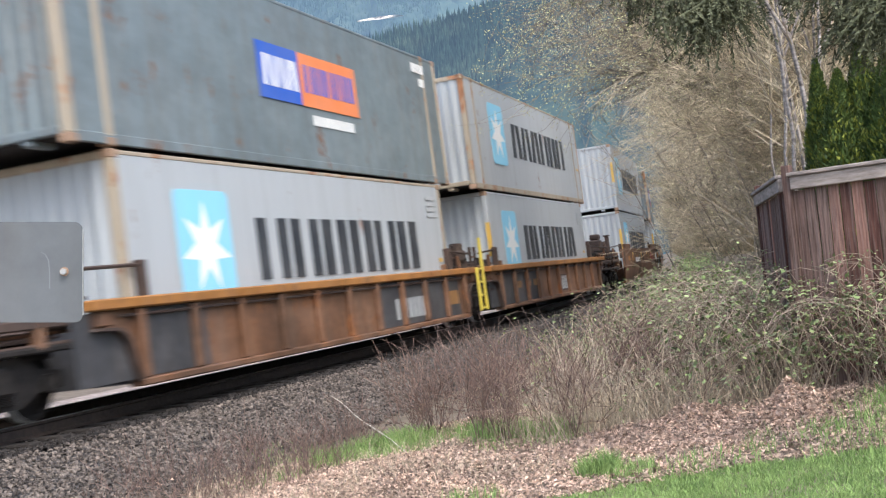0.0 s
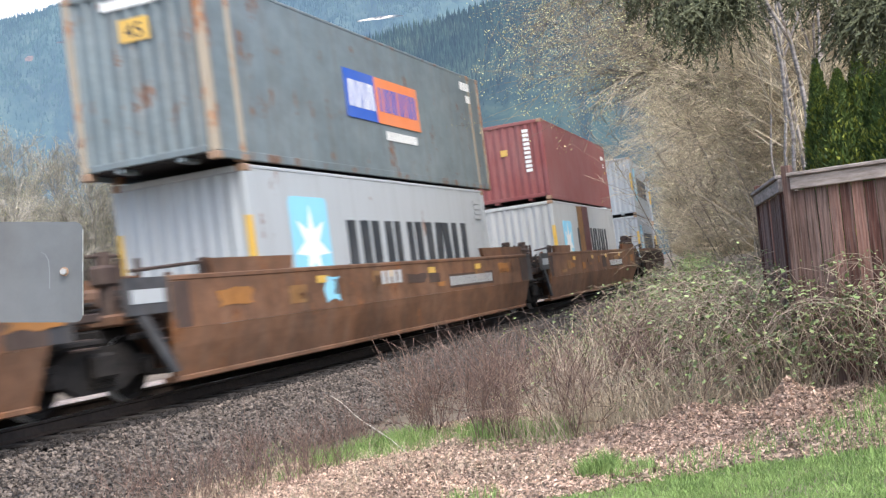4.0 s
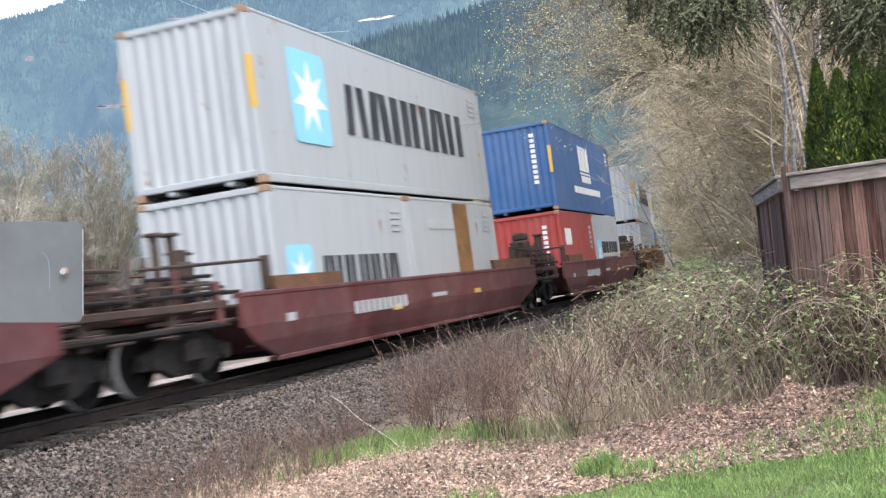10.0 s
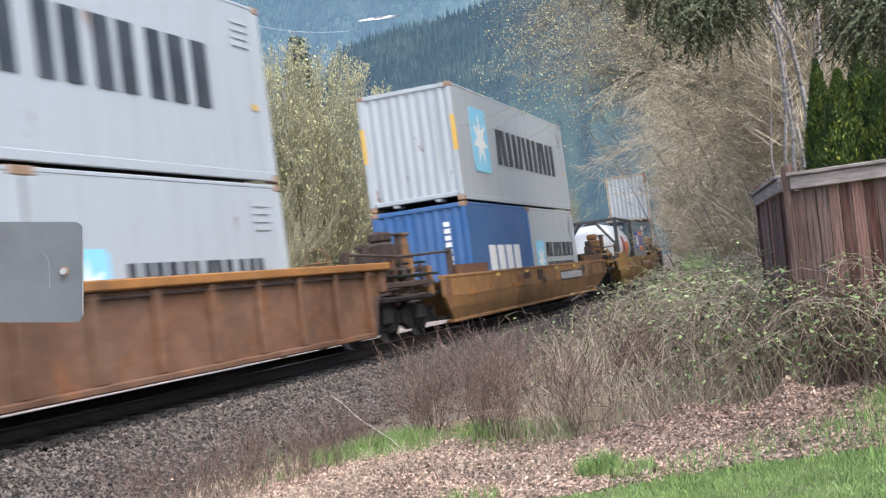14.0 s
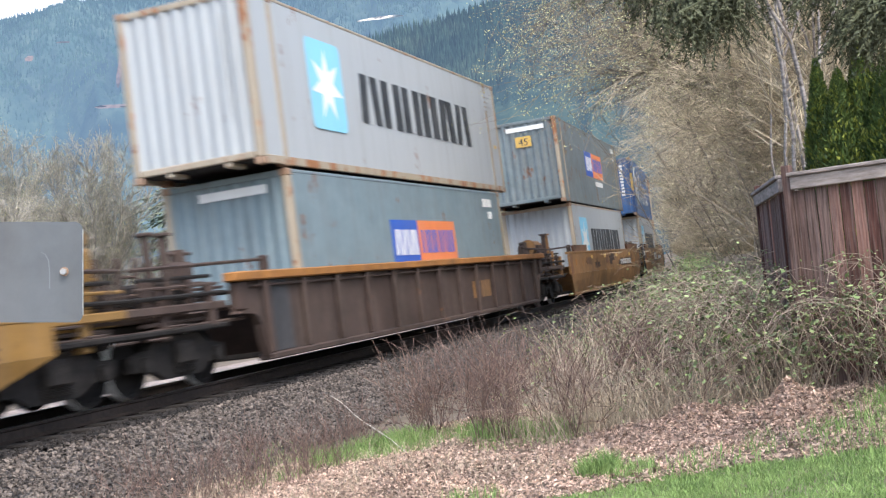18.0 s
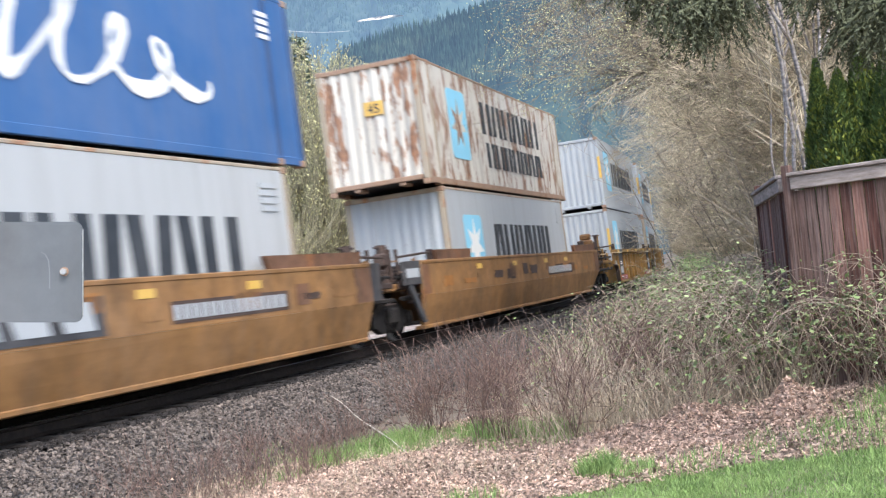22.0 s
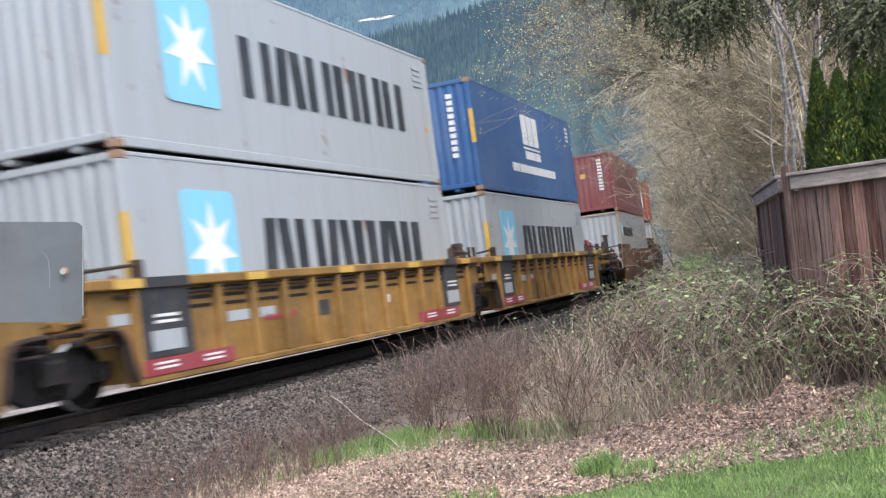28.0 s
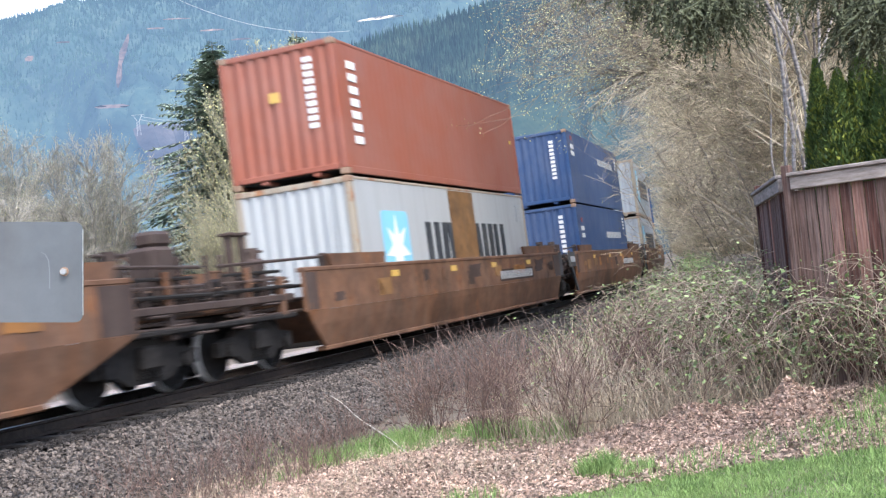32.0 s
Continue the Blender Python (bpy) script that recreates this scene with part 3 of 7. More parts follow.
def tank_box():
    """A twenty-foot tank in its open charcoal frame."""
    ob = empty("tank_container", "white tank container in an open charcoal steel frame", "container", "freight containers")
    hl, hw, h = 3.029, 1.219, 2.591
    ob["half"], ob["tall"] = hl, h
    for sx in (-1, 1):
        for sy in (-1, 1):
            x0, x1 = sorted((sx * hl, sx * (hl - 0.14)))
            y0, y1 = sorted((sy * hw, sy * (hw - 0.14)))
            part("frame_post", MB().bev(x0, x1, y0, y1, 0, h, 0.02), M_FRAME_K, ob)
        for z in (0.0, h - 0.13):
            part("frame_rail", MB().bev(*sorted((sx * hl, sx * (hl - 0.13))), -hw + 0.14, hw - 0.14, z, z + 0.13, 0.02), M_FRAME_K, ob)
        for sy in (-1, 1):
            mb = MB().cyl((sx * (hl - 0.07), sy * (hw - 0.1), h * 0.55), (sx * (hl - 0.07), sy * 0.3, h - 0.08), 0.06, n=6)
            mb.cyl((sx * (hl - 0.07), sy * (hw - 0.1), h * 0.45), (sx * (hl - 0.07), sy * 0.4, 0.1), 0.06, n=6)
            part("brace", mb, M_FRAME_K, ob)
    for sy in (-1, 1):
        for z in (0.0, h - 0.12):
            part("frame_rail", MB().bev(-hl + 0.14, hl - 0.14, *sorted((sy * hw, sy * (hw - 0.1))), z, z + 0.12, 0.02), M_FRAME_K, ob)
    mb = MB()
    prof = [(-2.78, 0.0), (-2.74, 0.45), (-2.6, 0.8), (-2.35, 1.05), (-2.0, 1.14), (2.0, 1.14), (2.35, 1.05), (2.6, 0.8), (2.74, 0.45), (2.78, 0.0)]
    n = 28
    P = [(x, r * math.cos(k * math.tau / n), 1.34 + r * math.sin(k * math.tau / n)) for x, r in prof for k in range(n)]
    F = [(i * n + k, i * n + (k + 1) % n, (i + 1) * n + (k + 1) % n, (i + 1) * n + k) for i in range(len(prof) - 1) for k in range(n)]
    part("tank", mb.add(P, F), M_TANK, ob, "glossy white tank", True)
    part("walkway", MB().box(-2.4, 2.4, -0.3, 0.3, 2.46, 2.5), M_BOLT, ob)
    for k in range(6):
        part("rung", MB().cyl((-2.86, -0.62, 0.4 + k * 0.36), (-2.86, -0.2, 0.4 + k * 0.36), 0.02, n=5), M_BOLT, ob)
    mb = MB()
    for a in range(-40, 20, 8):
        for u0, u1, mi in ((-0.95, -0.05, 0),):
            r = 1.146
            a0, a1 = radians(a), radians(a + 8)
            P = [(u0, -r * math.cos(a0), 1.34 + r * math.sin(a0)), (u1, -r * math.cos(a0), 1.34 + r * math.sin(a0)), (u1, -r * math.cos(a1), 1.34 + r * math.sin(a1)), (u0, -r * math.cos(a1), 1.34 + r * math.sin(a1))]
            mb.add(P, [(0, 1, 2, 3)])
    part("logo_panel", mb, M_MARKR, ob, "red mark panel")
    mb = MB()
    for a in range(-28, 12, 8):
        r = 1.146
        a0, a1 = radians(a), radians(a + 8)
        mb.add([(0.0, -r * math.cos(a0), 1.34 + r * math.sin(a0)), (1.35, -r * math.cos(a0), 1.34 + r * math.sin(a0)), (1.35, -r * math.cos(a1), 1.34 + r * math.sin(a1)), (0.0, -r * math.cos(a1), 1.34 + r * math.sin(a1))], [(0, 1, 2, 3)])
    part("logo_panel", mb, M_MARKO, ob, "orange mark panel")
    for k in range(7):
        r = 1.148
        a0, a1 = radians(14 - 7 * k), radians(11 - 7 * k)
        w = 0.75 if k % 3 else 0.5
        part("marking", MB().add([(x, -r * math.cos(a), 1.34 + r * math.sin(a)) for a in (a0, a1) for x in (1.5, 1.5 + w)], [(0, 1, 3, 2)]), M_MARKG, ob)
    return ob


# ---------------------------------------------------------------- well cars
def frame_mesh():
    mb = MB()
    mb.prism([(-1.15, 0.36), (-1.15, 0.56), (-0.75, 0.62), (-0.5, 0.76), (0.5, 0.76), (0.75, 0.62), (1.15, 0.56), (1.15, 0.36), (0.7, 0.34), (0.42, 0.2), (-0.42, 0.2), (-0.7, 0.34)], -0.07, 0.07)
    return mb


def spring_mesh():
    mb = MB()
    for k in range(15):
        z, x = 0.26 + 0.017 * k, (-0.17, 0.0, 0.17)
        for q in x:
            mb.cyl((q, 0, z), (q, 0, z + 0.009), 0.068 if k % 2 else 0.055, n=8)
    return mb


def wheel_mesh():
    mb = MB()
    prof = [(0.0, 0.10), (0.10, 0.10), (0.10, 0.03), (0.36, 0.0), (0.36, 0.055), (0.42, 0.055), (0.435, 0.0), (0.425, -0.07), (0.36, -0.07), (0.3, -0.03), (0.0, -0.03)]
    n = 20
    P = [(r * math.cos(k * math.tau / n), y, r * math.sin(k * math.tau / n)) for r, y in prof for k in range(n)]
    F = [(i * n + k, i * n + (k + 1) % n, (i + 1) * n + (k + 1) % n, (i + 1) * n + k) for i in range(len(prof) - 1) for k in range(n)]
    m = [1 if i in (5, 6) else 0 for i in range(len(prof) - 1) for k in range(n)]
    mb.add(P, F)
    mb.m = m
    return mb


def truck(parent, u):
    """A two-axle bogie under a car's end."""
    t = part("truck", cached(("truck",), lambda: MB().bev(-0.22, 0.22, -1.2, 1.2, 0.36, 0.68, 0.04), M_STEEL), None, parent, "dark cast steel bogie")
    t.matrix_basis = pose(u, 0, 0)
    for sy in (-1, 1):
        part("side_frame", cached(("side_frame",), frame_mesh, M_STEEL), None, t).matrix_basis = pose(0, sy * 1.0, 0)
        part("spring_nest", cached(("spring_nest",), spring_mesh, M_STEEL), None, t).matrix_basis = pose(0, sy * 1.1, 0)
        part("brake_beam", cached(("brake_beam",), lambda: MB().cyl((-0.6, 0, 0.5), (0.6, 0, 0.5), 0.035, n=6), M_STEEL), None, t).matrix_basis = pose(0, sy * 0.55, 0)
    for dx in (-0.42, 0.42):
        part("brake_shoe_beam", cached(("brake_shoe_beam",), lambda: MB().bev(-0.07, 0.07, -0.85, 0.85, 0.3, 0.46, 0.02), M_STEEL), None, t).matrix_basis = pose(dx, 0, 0)
    wm = cached(("wheel",), wheel_mesh, [M_WHEEL, M_TREAD])
    for dx in (-0.89, 0.89):
        part("axle", cached(("axle",), lambda: MB().cyl((0, -0.95, 0.435), (0, 0.95, 0.435), 0.085, n=10), M_STEEL), None, t).matrix_basis = pose(dx, 0, 0)
        for sy in (-1, 1):
            w = part("wheel", wm, None, t)
            w.matrix_basis = pose(dx, sy * 0.76, 0.435, 0, 0, 0 if sy > 0 else 180)
            c = part("bearing_cap", cached(("bearing_cap",), lambda: MB().cyl((0, -0.08, 0), (0, 0.08, 0), 0.11, n=10), M_STEEL), None, t)
            c.matrix_basis = pose(dx, sy * 1.06, 0.435)


def end_deck(car, u0, u1, body, handbrake, tank, own=True):
    """Platform over the bogie with draft gear, stanchions, pipes and a brake wheel."""
    a, b = sorted((u0, u1))
    out = u0
    inn = u1
    sg = 1 if inn > out else -1
    part("end_platform", MB().bev(a, b, -1.15, 1.15, 0.98, 1.14, 0.03), body, car)
    part("centre_sill", MB().bev(a - (0.5 if sg > 0 else 0), b + (0.5 if sg < 0 else 0), -0.28, 0.28, 0.66, 0.98, 0.03), M_STEEL, car)
    for yy in (-1.3, 1.22):
        part("side_channel", MB().bev(a, b, yy, yy + 0.08, 1.05, 1.17, 0.02), body if body is M_CAR_YEL else M_CAR_DARK, car)
        part("step_channel", MB().bev(a, b, yy, yy + 0.06, 0.78, 0.86, 0.02), M_STEEL, car)
    for k in range(3):
        x = out + sg * (0.25 + 0.5 * k)
        part("step_rung", MB().cyl((x, -1.38, 0.75 + 0.14 * k), (x + sg * 0.45, -1.38, 0.75 + 0.14 * k), 0.018, n=5), M_CAR_DARK, car)
    for x in (out + sg * 0.35, out + sg * 0.75):
        part("stanchion", MB().bev(x - 0.035, x + 0.035, -1.02, -0.95, 1.14, 1.85, 0.012), M_CAR_DARK, car)
    part("handrail", MB().cyl((out + sg * 0.35, -0.985, 1.6), (out + sg * 0.75, -0.985, 1.6), 0.02, n=5), body, car)
    for k, (yy, zz, rr) in enumerate(((-1.12, 1.02, 0.035), (-1.16, 1.24, 0.03), (-0.9, 1.34, 0.025), (-0.6, 1.2, 0.04), (-1.2, 0.84, 0.03))):
        part("brake_pipe", MB().cyl((out + sg * 0.1, yy, zz), (inn + sg * 0.5, yy - 0.05, zz + 0.04), rr, n=6), M_CAR_DARK if k % 2 == 0 else M_STEEL, car)
    # Dark block added for the shade under the deck; stops light showing through.
    low = min(b, a + 3.2) if sg > 0 else b
    part("brake_rigging", MB().bev(a if sg > 0 else max(a, b - 3.2), low, -0.8, 0.8, 0.7, 0.975, 0.03), M_STEEL, car)
    part("walkway_rail", MB().cyl((out + sg * 0.2, -1.24, 1.66), (inn + sg * 1.3, -1.27, 1.74), 0.026, n=6), M_CAR_DARK, car)
    part("rail_bracket", MB().bev(*sorted((inn + sg * 1.22, inn + sg * 1.36)), -1.33, -1.2, 1.2, 1.8, 0.015), M_CAR_DARK, car)
    for k, (zz, rr) in enumerate(((1.27, 0.03), (1.4, 0.024), (1.52, 0.028), (0.93, 0.03))):
        part("deck_pipe", MB().cyl((out + sg * (0.15 + 0.1 * k), -1.31 + 0.05 * k, zz), (inn - sg * (0.1 * k), -1.28 + 0.05 * k, zz + 0.02), rr, n=6), (M_STEEL, body if body is M_CAR_YEL else M_CAR_DARK, M_STEEL, M_CAR_DARK)[k], car)
    if own and sg > 0:
        for k, x in enumerate((out + sg * 0.95, out + sg * 1.35)):
            part("guide_post", MB().bev(x - 0.05, x + 0.05, -1.1, -0.99, 1.14, 2.12, 0.012).bev(x - 0.1, x + 0.1, -1.15, -0.94, 2.122, 2.17, 0.01), body if body in (M_CAR_TAN, M_CAR_YEL) and k else M_CAR_DARK, car)
    elif own and not tank:
        x = out + sg * 0.9
        part("brake_housing", MB().bev(x - 0.28, x + 0.28, -1.16, -0.7, 1.15, 1.98, 0.05).bev(x - 0.16, x + 0.34, -1.1, -0.76, 1.982, 2.2, 0.05), body if body in (M_CAR_TAN, M_CAR_YEL) else M_CAR_DARK, car)
    part("valve_box", MB().bev(*sorted((out + sg * 1.15, out + sg * 1.75)), -1.05, -0.4, 1.14, 1.52, 0.04), M_STEEL, car)
    part("bracket", MB().bev(*sorted((out + sg * 0.85, out + sg * 1.05)), -1.22, -1.06, 0.7, 1.4, 0.02), body if body is M_CAR_YEL else M_CAR_DARK, car)
    part("bracket", MB().bev(*sorted((out + sg * 2.0, out + sg * 2.14)), -1.3, -1.16, 0.8, 1.45, 0.02), body, car)
    part("brake_cylinder", MB().cyl((out + sg * 1.0, -0.3, 1.35), (out + sg * 1.9, -0.3, 1.35), 0.14, n=10), M_STEEL, car)
    part("reservoir", MB().cyl((out + sg * 0.6, 0.35, 1.36), (out + sg * 1.9, 0.35, 1.36), 0.2, n=12), body, car)
    for k in range(3):
        x = out + sg * (0.5 + 0.55 * k)
        part("upright", MB().bev(x - 0.04, x + 0.04, -1.28, -1.2, 1.14, 1.5 + 0.12 * (k % 2), 0.012), body if k % 2 else M_CAR_DARK, car)
    for k in range(4):
        part("hose", MB().cyl((out + sg * (0.1 + 0.3 * k), -1.1 + 0.1 * k, 1.2 + 0.08 * k), (out + sg * (0.9 + 0.35 * k), -1.0 - 0.08 * k, 1.3 + 0.05 * k), 0.02, n=5), (M_CAR_DARK, M_STEEL, M_CAST, M_CAR_DARK)[k], car)
    cx = inn - sg * 0.45
    part("control_valve", MB().cyl((cx, -0.85, 1.14), (cx, -0.85, 1.95), 0.11, n=10).bev(cx - 0.2, cx + 0.2, -0.98, -0.72, 1.5, 1.78, 0.04).cyl((cx - 0.35, -0.85, 1.9), (cx + 0.35, -0.85, 1.9), 0.025, n=6), M_CAR_DARK, car, "dark brake valve with pipes")
    if tank:
        r0, r1 = sorted((inn - sg * 1.9, inn - sg * 2.75))
        part("air_tank", MB().cyl((r0, -0.62, 1.82), (r1, -0.62, 1.82), 0.19, n=14), M_MARKG if body is not M_CAR_DARK else M_CAR_TAN, car, "round air tank")
        part("tank_cap", MB().cyl((r0 - 0.1, -0.62, 1.82), (r0 - 0.004, -0.62, 1.82), 0.23, n=14), M_RED if body is not M_CAR_DARK and body is not M_CAR_TAN else M_CAR_TAN, car, "painted end of the air tank")
        for x in (r0 + 0.15, r1 - 0.15):
            part("tank_bracket", MB().bev(x - 0.03, x + 0.03, -0.8, -0.44, 1.14, 1.66, 0.01), body, car)
    if handbrake:
        mb = MB()
        for k in range(12):
            p = [(out + sg * 0.2, 0.45 + 0.28 * math.cos(q * math.tau / 12), 1.75 + 0.28 * math.sin(q * math.tau / 12)) for q in (k, k + 1)]
            mb.cyl(*p, 0.022, n=5)
        mb.cyl((out + sg * 0.2, 0.17, 1.75), (out + sg * 0.2, 0.73, 1.75), 0.018, n=5)
        mb.cyl((out + sg * 0.25, 0.45, 1.1), (out + sg * 0.25, 0.45, 1.8), 0.05, n=6)
        part("hand_brake", mb, body, car, "round hand brake wheel")


def coupler(car, u, sg):
    mb = MB().bev(*sorted((u, u + sg * 0.75)), -0.1, 0.1, 0.72, 0.92, 0.03)
    mb.bev(*sorted((u + sg * 0.65, u + sg * 0.95)), -0.2, 0.18, 0.66, 0.98, 0.05)
    part("coupler", mb, M_STEEL, car, "knuckle coupler")
    part("air_hose", MB().cyl((u + sg * 0.1, -0.4, 0.75), (u + sg * 0.9, -0.35, 0.42), 0.03, n=6), M_STEEL, car)


def how_in(end):
    return end[0]


def well_car(kind, body, chord, u0, u1, lead, trail, label, marks=(), top=1.55, cut=(0.8, 1.6)):
    """A container well car in the space of its container: x from the container's middle. u0, u1: ends of its side walls from the
    container's leading end; lead, trail: what carries each end: ('own', u) or ('shared', u) a bogie there, ('none', u) rests on the neighbour's."""
    car = empty("well_car", label, "rail car", "well cars of the train")
    o = -6.096
    a, b = u0 + o, u1 + o
    for sg in (-1, 1):
        nm = "side_sill"
        yo = sg * 1.50
        if kind == "smooth":
            mb = MB()
            kn = 0.84 if top > 1.4 else 0.74
            up = [(a, top), (b, top), (b, kn), (a, kn)]
            mb.prism(up, *sorted((yo, yo - sg * 0.07)))
            P = []
            for dy in (0.0, 0.07):
                P += [(a, sg * (1.50 - dy), kn - 0.003), (b, sg * (1.50 - dy), kn - 0.003), (b - cut[1], sg * (1.36 - dy), 0.23), (a + cut[0], sg * (1.36 - dy), 0.23), (a + cut[0] * 0.3, sg * (1.46 - dy), kn - 0.24)]
            mb.add(P, [(0, 1, 2, 3, 4), (9, 8, 7, 6, 5), (0, 5, 6, 1), (1, 6, 7, 2), (2, 7, 8, 3), (3, 8, 9, 4), (4, 9, 5, 0)])
            part(nm, mb, body, car)
            if how_in(lead) == "none":
                part("end_panel", MB().prism([(a - 0.95, 1.08), (a, 1.08), (a, top), (a - 0.95, top)], *sorted((yo - sg * 0.02, yo - sg * 0.08))), M_CAR_BLK, car, "charcoal end panel")
                part("end_brace", MB().prism([(a - 0.75, 1.078), (a - 0.5, 1.078), (a + 0.1, 0.3), (a - 0.1, 0.3)], *sorted((yo - sg * 0.03, yo - sg * 0.09))), M_CAR_BLK, car)
                if sg < 0:
                    part("painted_mark", MB().box(a - 0.85, a - 0.12, yo + 0.012, yo + 0.02, 1.22, 1.4), M_MARKG, car)
            if how_in(trail) == "shared":
                part("end_panel", MB().box(b + 0.003, b + 0.45, *sorted((yo - sg * 0.01, yo - sg * 0.08)), 0.86, top), M_CAR_BLK, car, "charcoal end panel")
            if sg < 0 and body in (M_CAR_BROWN, M_CAR_TAN):
                for x0, x1 in ((a + 0.02, a + 0.45), (b - 0.7, b - 0.02)):
                    part("grimy_panel", MB().box(x0, x1, yo - 0.005, yo, 0.86 if top > 1.4 else 0.76, top - 0.08), M_CAR_DARK if body is M_CAR_BROWN else M_CAR_BROWN, car, "grimy purple-brown end of the side sill")
            part("top_chord", MB().bev(a, b, *sorted((yo + sg * 0.012, yo - sg * 0.14)), top - 0.07, top + 0.008, 0.015), body, car)
            part("bottom_chord", MB().bev(a + cut[0], b - cut[1], *sorted((sg * 1.38, sg * 1.16)), 0.15, 0.228, 0.015), body, car)
            for e0, e1 in ((a + 1.2, a + 3.6), (b - 3.6, b - 0.3)):
                part("end_guide", MB().prism([(e0, top + 0.012), (e1, top + 0.012), (e1 + (0.08 if e1 < 0 else 0.1), top + 0.22), (e0 - (0.1 if e1 > 0 else 0.08), top + 0.22)], *sorted((yo - sg * 0.04, yo - sg * 0.12))), M_CAR_BROWN if body is not M_CAR_YEL else body, car)
        else:
            arch = [(0.0, 0.98), (0.42, 0.96), (0.55, 0.9), (0.64, 0.78), (0.72, 0.5), (0.8, 0.30)]
            web = MB().prism([(a, top - 0.14), (b, top - 0.14)] + [(b - q, z) for q, z in arch] + [(a + q, z) for q, z in arch[::-1]], *sorted((sg * 1.40, sg * 1.34)))
            for e, d in ((a, 1), (b, -1)):
                part("arch_flange", MB().prism([(e + d * q, z) for q, z in arch] + [(e + d * (q - 0.03), z - 0.035) for q, z in arch[::-1]], *sorted((sg * 1.49, sg * 1.34))), M_CAR_DARK, car)
            part("air_pipe", MB().cyl((a + 0.5, sg * 1.45, top - 0.22), (b - 0.5, sg * 1.45, top - 0.22), 0.022, n=6), M_CAR_DARK, car)
            part(nm, web, body, car)
            part("top_chord", MB().bev(a - 0.1, b + 0.1, *sorted((sg * 1.54, sg * 1.32)), top - 0.138, top, 0.02), chord, car, "worn painted top chord")
            part("bottom_chord", MB().bev(a + 0.8, b - 0.8, *sorted((sg * 1.50, sg * 1.24)), 0.20, 0.298, 0.02), body, car)
            n = round((b - a - 1.8) / (1.0 if kind == "vented" else 1.3))
            for k in range(n + 1):
                x = a + 0.9 + (b - a - 1.8) * k / n
                part("side_rib", MB().bev(x - 0.07, x + 0.07, *sorted((sg * 1.50, sg * 1.402)), 0.30, top - 0.142, 0.015), body, car)
            if kind == "vented" and sg < 0:
                for k in range(n):
                    x0 = a + 0.9 + (b - a - 1.8) * k / n + 0.12
                    x1 = a + 0.9 + (b - a - 1.8) * (k + 1) / n - 0.12
                    for z in (1.1, 1.22, 1.33):
                        part("slot", MB().box(x0, x1, -1.408, -1.401, z, z + 0.05), M_STEEL, car)
                for x0, x1 in ((a + 0.9, a + 2.05), (b - 2.5, b - 1.75)):
                    part("marking_panel", MB().box(x0, x1, -1.506, -1.41, 0.52, top - 0.142), M_CAR_BLK, car, "black marking panel")
                    part("chord_band", MB().box(x0, x1, -1.544, -1.54, top - 0.136, top - 0.004), M_CAR_BLK, car, "black band on the top chord")
                    c0 = (x0 + x1) / 2 - 0.28
                    part("painted_mark", MB().box(c0 - 0.1, c0 + 0.62, -1.512, -1.506, 0.6, 0.86), M_MARKG, car)
                    for q in range(2):
                        part("painted_mark", MB().box(c0, c0 + 0.56, -1.512, -1.506, 0.95 + 0.08 * q, 0.99 + 0.08 * q), M_MARKW, car)
                for x0, x1 in ((a + 0.85, a + 3.05), (b - 4.1, b - 1.9)):
                    part("red_strip", MB().box(x0, x1, -1.51, -1.41, 0.3, 0.51), M_MARKR, car, "dark red painted strip")
                    for q in (x0 + 0.25, x0 + 1.4):
                        for w in range(2):
                            part("marking", MB().box(q, q + 0.5, -1.515, -1.51, 0.37 + 0.06 * w, 0.4 + 0.06 * w), M_MARKW, car)
                for q, w in ((a + 3.15, 0.62), (a + 3.95, 0.62)):
                    part("painted_mark", MB().box(q, q + w, -1.41, -1.403, 0.85, 1.0), M_MARKG, car)
                part("marking", MB().box(a + 4.2, a + 5.3, -1.41, -1.403, 0.8, 0.88), M_MARKR, car)
                part("marking", MB().box(a + 6.1, a + 6.5, -1.41, -1.403, 0.75, 1.0), M_CAR_BLK, car)
                part("marking", MB().box(a + 8.9, a + 9.15, -1.41, -1.403, 0.8, 0.95), M_MARKW, car)
                part("data_plate", MB().box(a + 0.42, a + 0.8, -1.41, -1.403, 0.98, 1.12), M_MARKG, car)
                for q in range(5):
                    part("paint_patch", MB().box(a + 0.4 + 3.2 * q, a + 1.0 + 3.2 * q, -1.546, -1.541, top - 0.13, top - 0.02), M_MARKY, car)
            if kind == "ribbed":
                # Shade of the recess beside the arch, put in as a dark panel.
                if body is M_CAR_DARK:
                    part("arch_panel", MB().box(a + 0.82, a + 1.75, *sorted((sg * 1.402, sg * 1.41)), 0.31, top - 0.15), M_CAR_BLK, car, "charcoal panel standing in for the shaded recess by the arch")
                for x0 in (a + 0.02, b - 0.3):
                    part("end_post", MB().bev(x0, x0 + 0.28, *sorted((sg * 1.46, sg * 1.402)), 0.99, top - 0.142, 0.02), body, car)
    if kind != "smooth":
        for x0, x1 in ((a - 1.2, a + 1.1), (b - 1.1, b + 1.2)):
            part("well_end", MB().box(*sorted((-6.4 if x0 < 0 else 6.34, -6.34 if x0 < 0 else 6.4)), -1.3, 1.3, 0.25, 1.12), body if kind == "vented" else M_CAR_BLK, car, "plate closing the well's end")
            # Dark centre plate added to block the bright view through the arch.
            part("draft_sill", MB().bev(x0, x1, -0.05, 0.05, 0.5, 0.98, 0.02), M_STEEL, car)
    for k in range(9):
        x = a + 2.2 + (b - a - 4.4) * k / 8
        part("cross_bearer", MB().bev(x - 0.12, x + 0.12, -1.24, 1.24, 0.2, 0.34, 0.02), M_STEEL, car)
